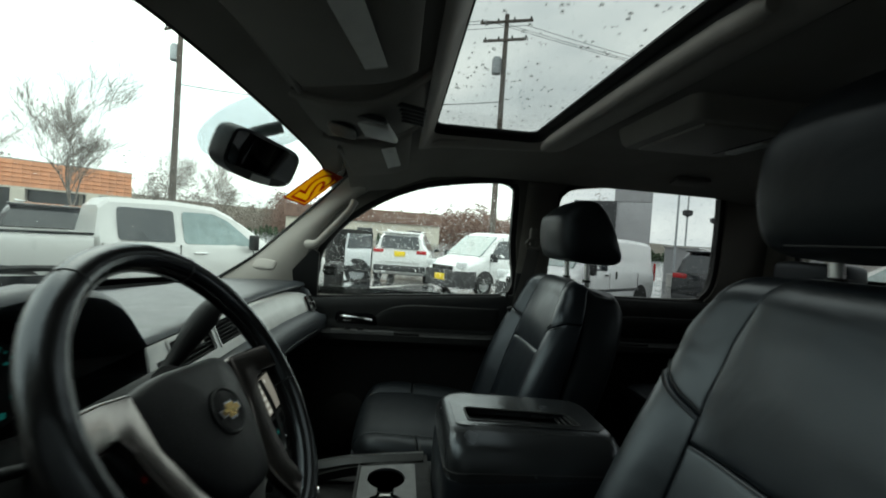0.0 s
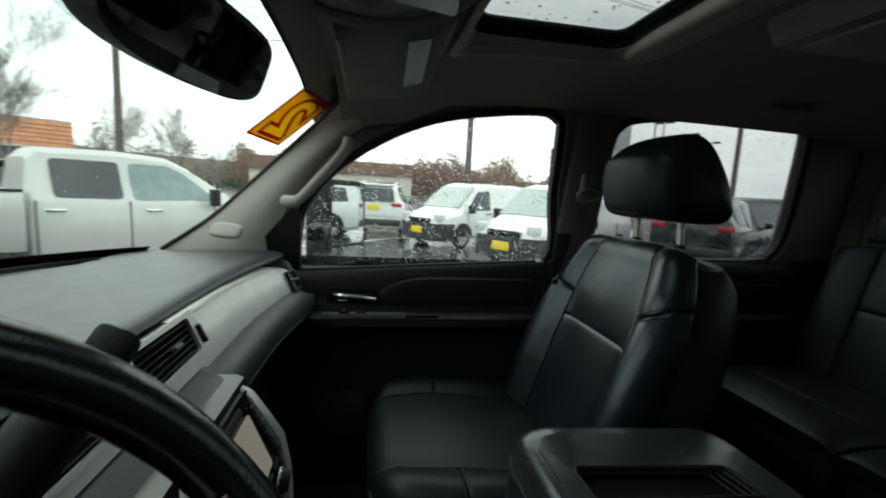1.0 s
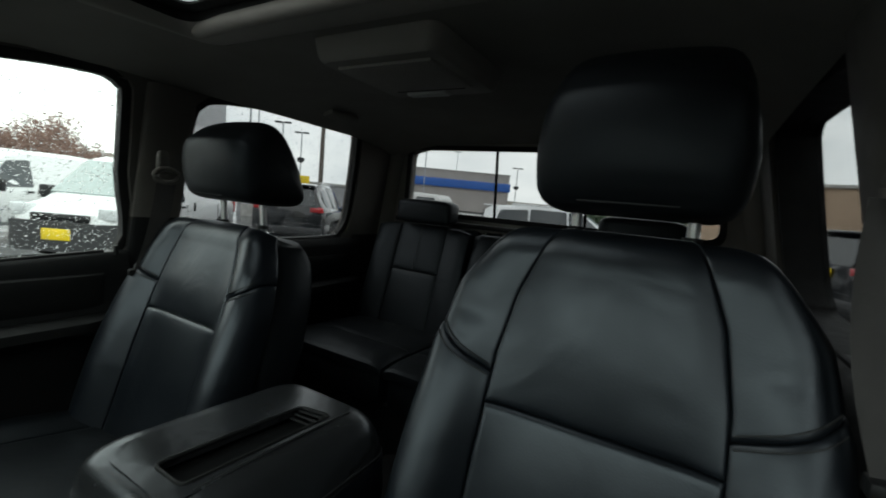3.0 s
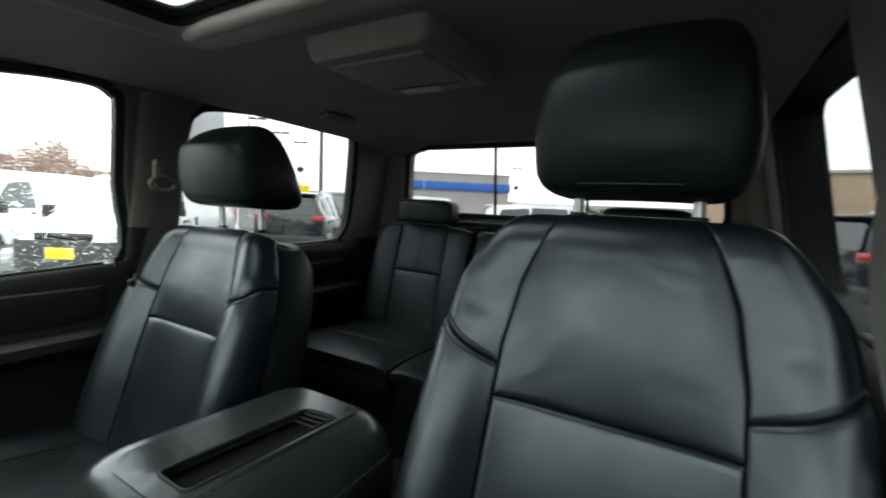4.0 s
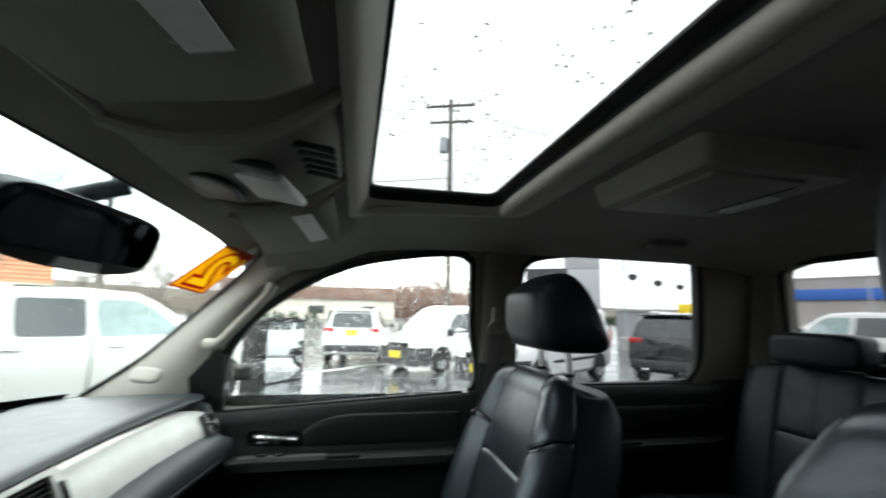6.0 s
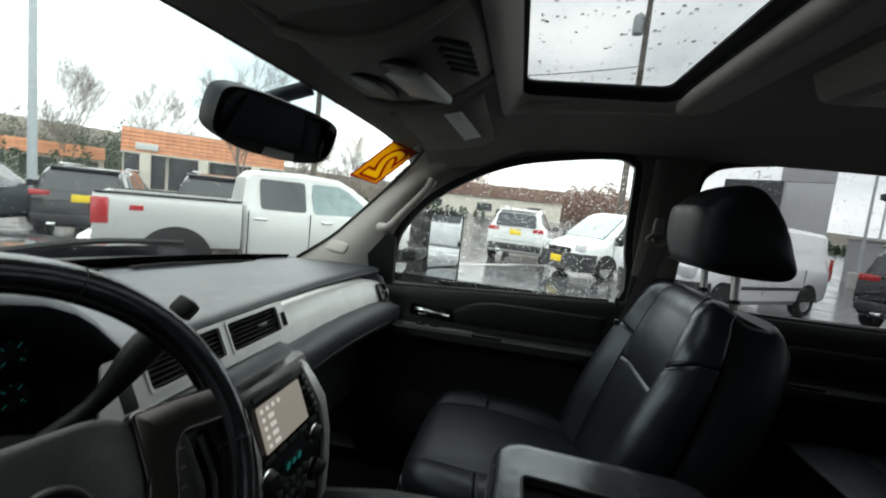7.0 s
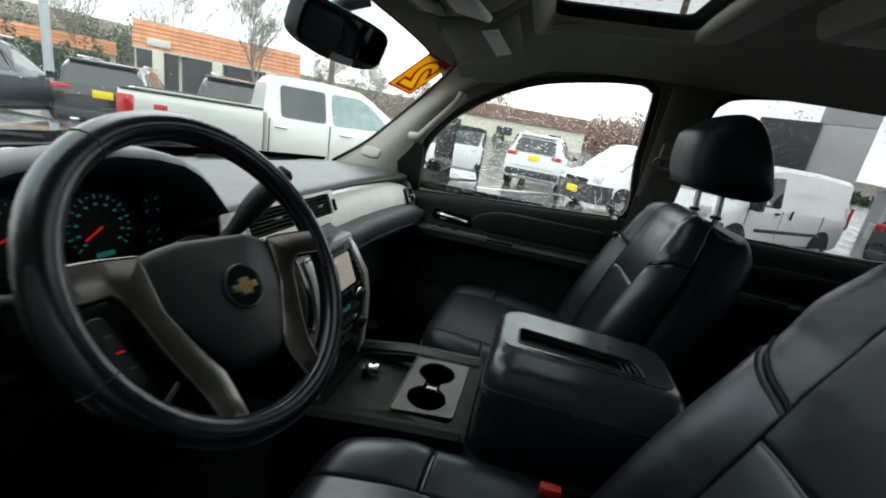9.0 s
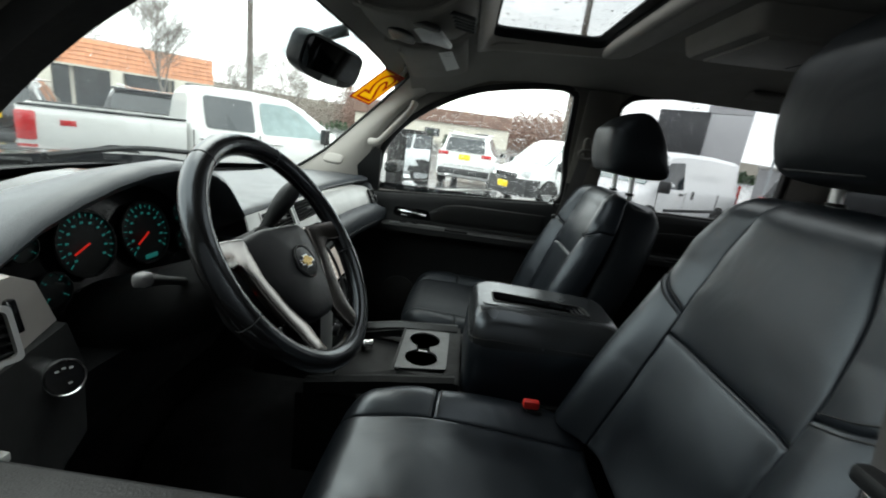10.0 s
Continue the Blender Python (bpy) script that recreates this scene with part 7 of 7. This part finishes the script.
for dx in (-1.0, 0.3, 1.0):
    wire((20.0, -4.0 + dx, 12.5), (21.6, 12.0 + dx, 12.1), 0.6)
    wire((21.6, 12.0 + dx, 12.1), (10.0, 40.0 + dx, 12.4), 0.9)
    wire((20.0, -4.0 + dx, 12.5), (24.0, -45.0 + dx, 12.0), 1.2)
wire((20.0, -4.0, 8.6), (21.6, 12.0, 8.4), 0.5, 0.02)


def lamp_post(x, y, h, r, label, heads=2):
    p = thing("lamp_post", (0, 0, 0), label, "lamp post", "lamp posts")
    part("pole", tube([(0, 0, 0), (0, 0, h)], [r, r * 0.75], 12), STEELPOLE, p)
    part("footing", revolve([(0.3, 0), (0.3, 0.6), (0.26, 0.62), (0, 0.62)], 16), CONCRETE, p)
    for k in range(heads):
        s = 1 if k % 2 == 0 else -1
        part("lamp_head", box((s * 0.30, 0, h), (0.46, 0.24, 0.11), 0.03), DARKPANEL, p)
    if h < 7:
        part("planter_ring", revolve([(0.05, 0.0), (0.26, 0.10), (0.28, 0.34), (0.05, 0.42)], 12, pose(0, 0, h * 0.62)), DARKPANEL, p)
    p.matrix_basis = pose(x, y, 0, 0, 0, 30)


lamp_post(-0.66 + 19 * math.cos(radians(54.4)), 0.33 + 19 * math.sin(radians(54.4)), 9, 0.13, "pale galvanised lamp post on the lot")
for az, dd, h in ((-34.4, 24, 9.0), (-35.4, 28, 6.2), (-38.2, 30, 5.8), (-40.5, 34, 5.8), (-56.5, 40, 10), (-68.8, 46, 5.9), (-60.8, 70, 10)):
    lamp_post(-0.66 + dd * math.cos(radians(az)), 0.33 + dd * math.sin(radians(az)), h, 0.055, "slim dark lamp post with twin heads")

# ---- trees and hills ----
def bare_tree(x, y, h, seed, label):
    rng = random.Random(seed)
    t = thing("bare_tree", (x, y, 0), label, "tree", "bare trees")
    def grow_branch(p, d, ln, r, depth, out):
        pts, rr = [p], [r]
        q, dd = p.copy(), d.copy()
        n = 5
        for k in range(n):
            dd = (dd + Vector((rng.uniform(-1, 1), rng.uniform(-1, 1), rng.uniform(-0.3, 0.7))) * 0.16).normalized()
            q = q + dd * ln / n
            pts.append(q.copy())
            rr.append(r * (1 - 0.75 * (k + 1) / n))
            if depth < 4 and k >= 1:
                for _ in range(2):
                    nd = (dd + Vector((rng.uniform(-1, 1), rng.uniform(-1, 1), rng.uniform(-0.3, 0.5))) * 0.95).normalized()
                    grow_branch(q.copy(), nd, ln * rng.uniform(0.45, 0.68), rr[-1] * 0.72, depth + 1, out)
        out.append((pts, rr, depth))
    out = []
    grow_branch(Vector((x, y, 0)), Vector((0, 0, 1)), h * 0.55, h * 0.0135, 0, out)
    def merged(sel, seg):
        verts, faces = [], []
        for pts, rr, dep in sel:
            b = len(verts)
            for p, r in zip(pts, rr):
                r = max(r, 0.006)
                for k in range(seg):
                    a = 2 * math.pi * k / seg
                    verts.append((p.x + r * math.cos(a), p.y + r * math.sin(a), p.z + 0.3 * r * math.sin(a)))
            for i in range(len(pts) - 1):
                for k in range(seg):
                    j = (k + 1) % seg
                    faces.append((b + i * seg + k, b + i * seg + j, b + (i + 1) * seg + j, b + (i + 1) * seg + k))
        me = bpy.data.meshes.new("limbs")
        me.from_pydata(verts, [], faces)
        me.materials.append(BARK)
        return me
    part("trunk", merged([o for o in out if o[2] == 0], 8), BARK, t)
    part("limbs", merged([o for o in out if o[2] in (1, 2)], 5), BARK, t)
    tagged(part("twigs", merged([o for o in out if o[2] > 2], 3), BARK, t), kind="stuff")


def polar(az, d):
    return (-0.6 + d * math.cos(radians(az)), 0.4 + d * math.sin(radians(az)))


for i, (az, d, h) in enumerate(((36.0, 31, 8.6), (44, 52, 11), (23, 60, 9), (52, 55, 11), (28, 64, 10))):
    bare_tree(*polar(az, d), h, 10 + i, "leafless grey-brown street tree with fine twigs")


def thicket(name, az0, az1, d0, d1, h0, h1, n, material, label, seed, leaf=0.5, dens=40, foot=0.0):
    """Far woods: many small tufts over a stretch of ground."""
    rng = random.Random(seed)
    verts, faces = [], []
    for _ in range(n):
        az, d = rng.uniform(az0, az1), rng.uniform(d0, d1)
        x, y = polar(az, d)
        h = rng.uniform(h0, h1) * (0.75 + 0.5 * noise.noise((az * 0.25, d * 0.05, seed)))
        w = h * rng.uniform(0.22, 0.42)
        for _k in range(dens):
            a, rr, z = rng.uniform(0, 6.283), w * math.sqrt(rng.random()), h * rng.uniform(0.12, 1.0)
            rr *= 1.15 - 0.9 * (z / h) ** 2
            c = Vector((x + rr * math.cos(a), y + rr * math.sin(a), z + foot))
            b = len(verts)
            s = leaf * rng.uniform(0.5, 1.2)
            for _v in range(4):
                verts.append(tuple(c + Vector((rng.uniform(-s, s), rng.uniform(-s, s), rng.uniform(-s, s)))))
            faces += [(b, b + 1, b + 2), (b, b + 2, b + 3), (b, b + 1, b + 3), (b + 1, b + 2, b + 3)]
    me = bpy.data.meshes.new(name)
    me.from_pydata(verts, [], faces)
    me.materials.append(material)
    return tagged(part(name, me, material), label, "woods", "", "stuff")


thicket("red_brown_woods", -26, 16, 58, 80, 5.2, 8.6, 800, TWIGS, "red-brown leafless thicket on the far slope", 3, 0.14, 190)
thicket("evergreen_trees", 40, 72, 60, 110, 5, 10, 120, EVERGREEN, "dark evergreens on the hill behind the shop", 4, 0.16, 260)
thicket("brown_woods", 14, 74, 62, 120, 5, 10.5, 800, GREYTWIGS, "grey-brown winter woods behind the shop", 5, 0.12, 190)
thicket("evergreen_shrubs", 2, 22, 42.5, 44.5, 0.5, 1.2, 34, EVERGREEN, "dark green shrubs by the low building", 6, 0.13, 80, 0.9)
thicket("roadside_evergreens", 49, 58, 44, 50, 2.6, 5.0, 14, EVERGREEN, "bushy evergreens beside the shop", 8, 0.11, 300)
thicket("far_woods", -120, -24, 110, 150, 1.5, 3.5, 300, EVERGREEN, "distant dark treeline", 7, 0.6)
rows = []
for k in range(61):
    az = -125 + 360 * k / 60
    base, hh = polar(az, 130), 9 + 5 * noise.noise((math.cos(radians(az)) * 2, math.sin(radians(az)) * 2, 1.0))
    hh *= float(np.interp(az, [-40, -20, 28, 48, 62, 85, 100], [0.5, 1.0, 1.0, 1.2, 1.35, 1.3, 0.6]))
    p2, p3 = polar(az, 200), polar(az, 300)
    rows.append([(base[0], base[1], -0.1), (p2[0], p2[1], hh * 0.8), (p3[0], p3[1], hh * 1.6), (p3[0], p3[1], -0.2)])
solid("backdrop_hills", loft(rows, True, False), HILLMAT, "low wooded hills round the lot", "hills", "structure")

# ---- rain on the glass ----
def drops(name, f, n, r0, r1, seed, label):
    """Beads of water on the outside of a pane: f(a, b) gives the place and the normal."""
    rng = random.Random(seed)
    verts, faces = [], []
    for _ in range(n):
        q = f(rng.random(), rng.random())
        if q is None:
            continue
        p, nr = q
        r = r0 + (r1 - r0) * rng.random() ** 2.5
        u = nr.orthogonal().normalized()
        w = nr.cross(u)
        st = rng.uniform(0.9, 1.4)
        b = len(verts)
        for k, (rad, lift) in enumerate(((1.0, 0.0), (0.8, 0.26), (0.42, 0.40))):
            for i in range(7):
                a = 2 * math.pi * i / 7
                verts.append(tuple(p + u * r * rad * math.cos(a) + w * r * st * rad * math.sin(a) + nr * r * lift))
        verts.append(tuple(p + nr * r * 0.45))
        for k in range(2):
            for i in range(7):
                j = (i + 1) % 7
                faces.append((b + k * 7 + i, b + k * 7 + j, b + k * 7 + 7 + j, b + k * 7 + 7 + i))
        for i in range(7):
            faces.append((b + 14 + i, b + 14 + (i + 1) % 7, b + 21))
        faces.append(tuple(b + i for i in reversed(range(7))))
    me = bpy.data.meshes.new(name)
    me.from_pydata(verts, [], faces)
    me.shade_smooth()
    me.materials.append(DROP)
    ob = tagged(part(name, me, DROP), label, "raindrops", "", "stuff")
    ob.visible_shadow = False


def inside(pts, y, z):
    c, n = False, len(pts)
    for i in range(n):
        (y1, z1), (y2, z2) = pts[i], pts[i - 1]
        if (z1 > z) != (z2 > z) and y < (y2 - y1) * (z - z1) / (z2 - z1) + y1:
            c = not c
    return c


def side_drop(poly, y0, y1, z0, z1, sgn=1):
    nrm = Vector((sgn, 0, 0.22)).normalized()
    def f(a, b):
        y, z = y0 + (y1 - y0) * a, z0 + (z1 - z0) * b
        return (Vector((sx(z, sgn, -0.0265), y, z)), nrm) if inside(poly, y, z) else None
    return f


drops("raindrops", side_drop(FRONT_WIN, 0.0, 0.78, 1.30, 1.80), 7200, 0.0006, 0.0023, 21, "raindrops beading on the passenger window")
drops("raindrops", side_drop(REAR_WIN, -0.9, -0.15, 1.35, 1.83), 3600, 0.0005, 0.0017, 22, "raindrops beading on the rear side window")
def shield_drop(a, b):
    u, t = -0.95 + 1.9 * a, 0.04 + 0.92 * b
    p = ws(u, t)
    nr = (ws(u + 0.01, t) - p).cross(ws(u, t + 0.01) - p).normalized()
    nr = nr if nr.z > 0 else -nr
    return p + nr * 0.0048, nr
drops("raindrops", shield_drop, 1500, 0.0005, 0.0016, 23, "fine raindrops on the windshield")
drops("raindrops", lambda a, b: (Vector((-0.42 + 0.82 * a, 0.04 + 0.32 * b, 1.9163)), Vector((0, 0, 1))), 420, 0.001, 0.004, 24, "rainwater beads on the sunroof glass")
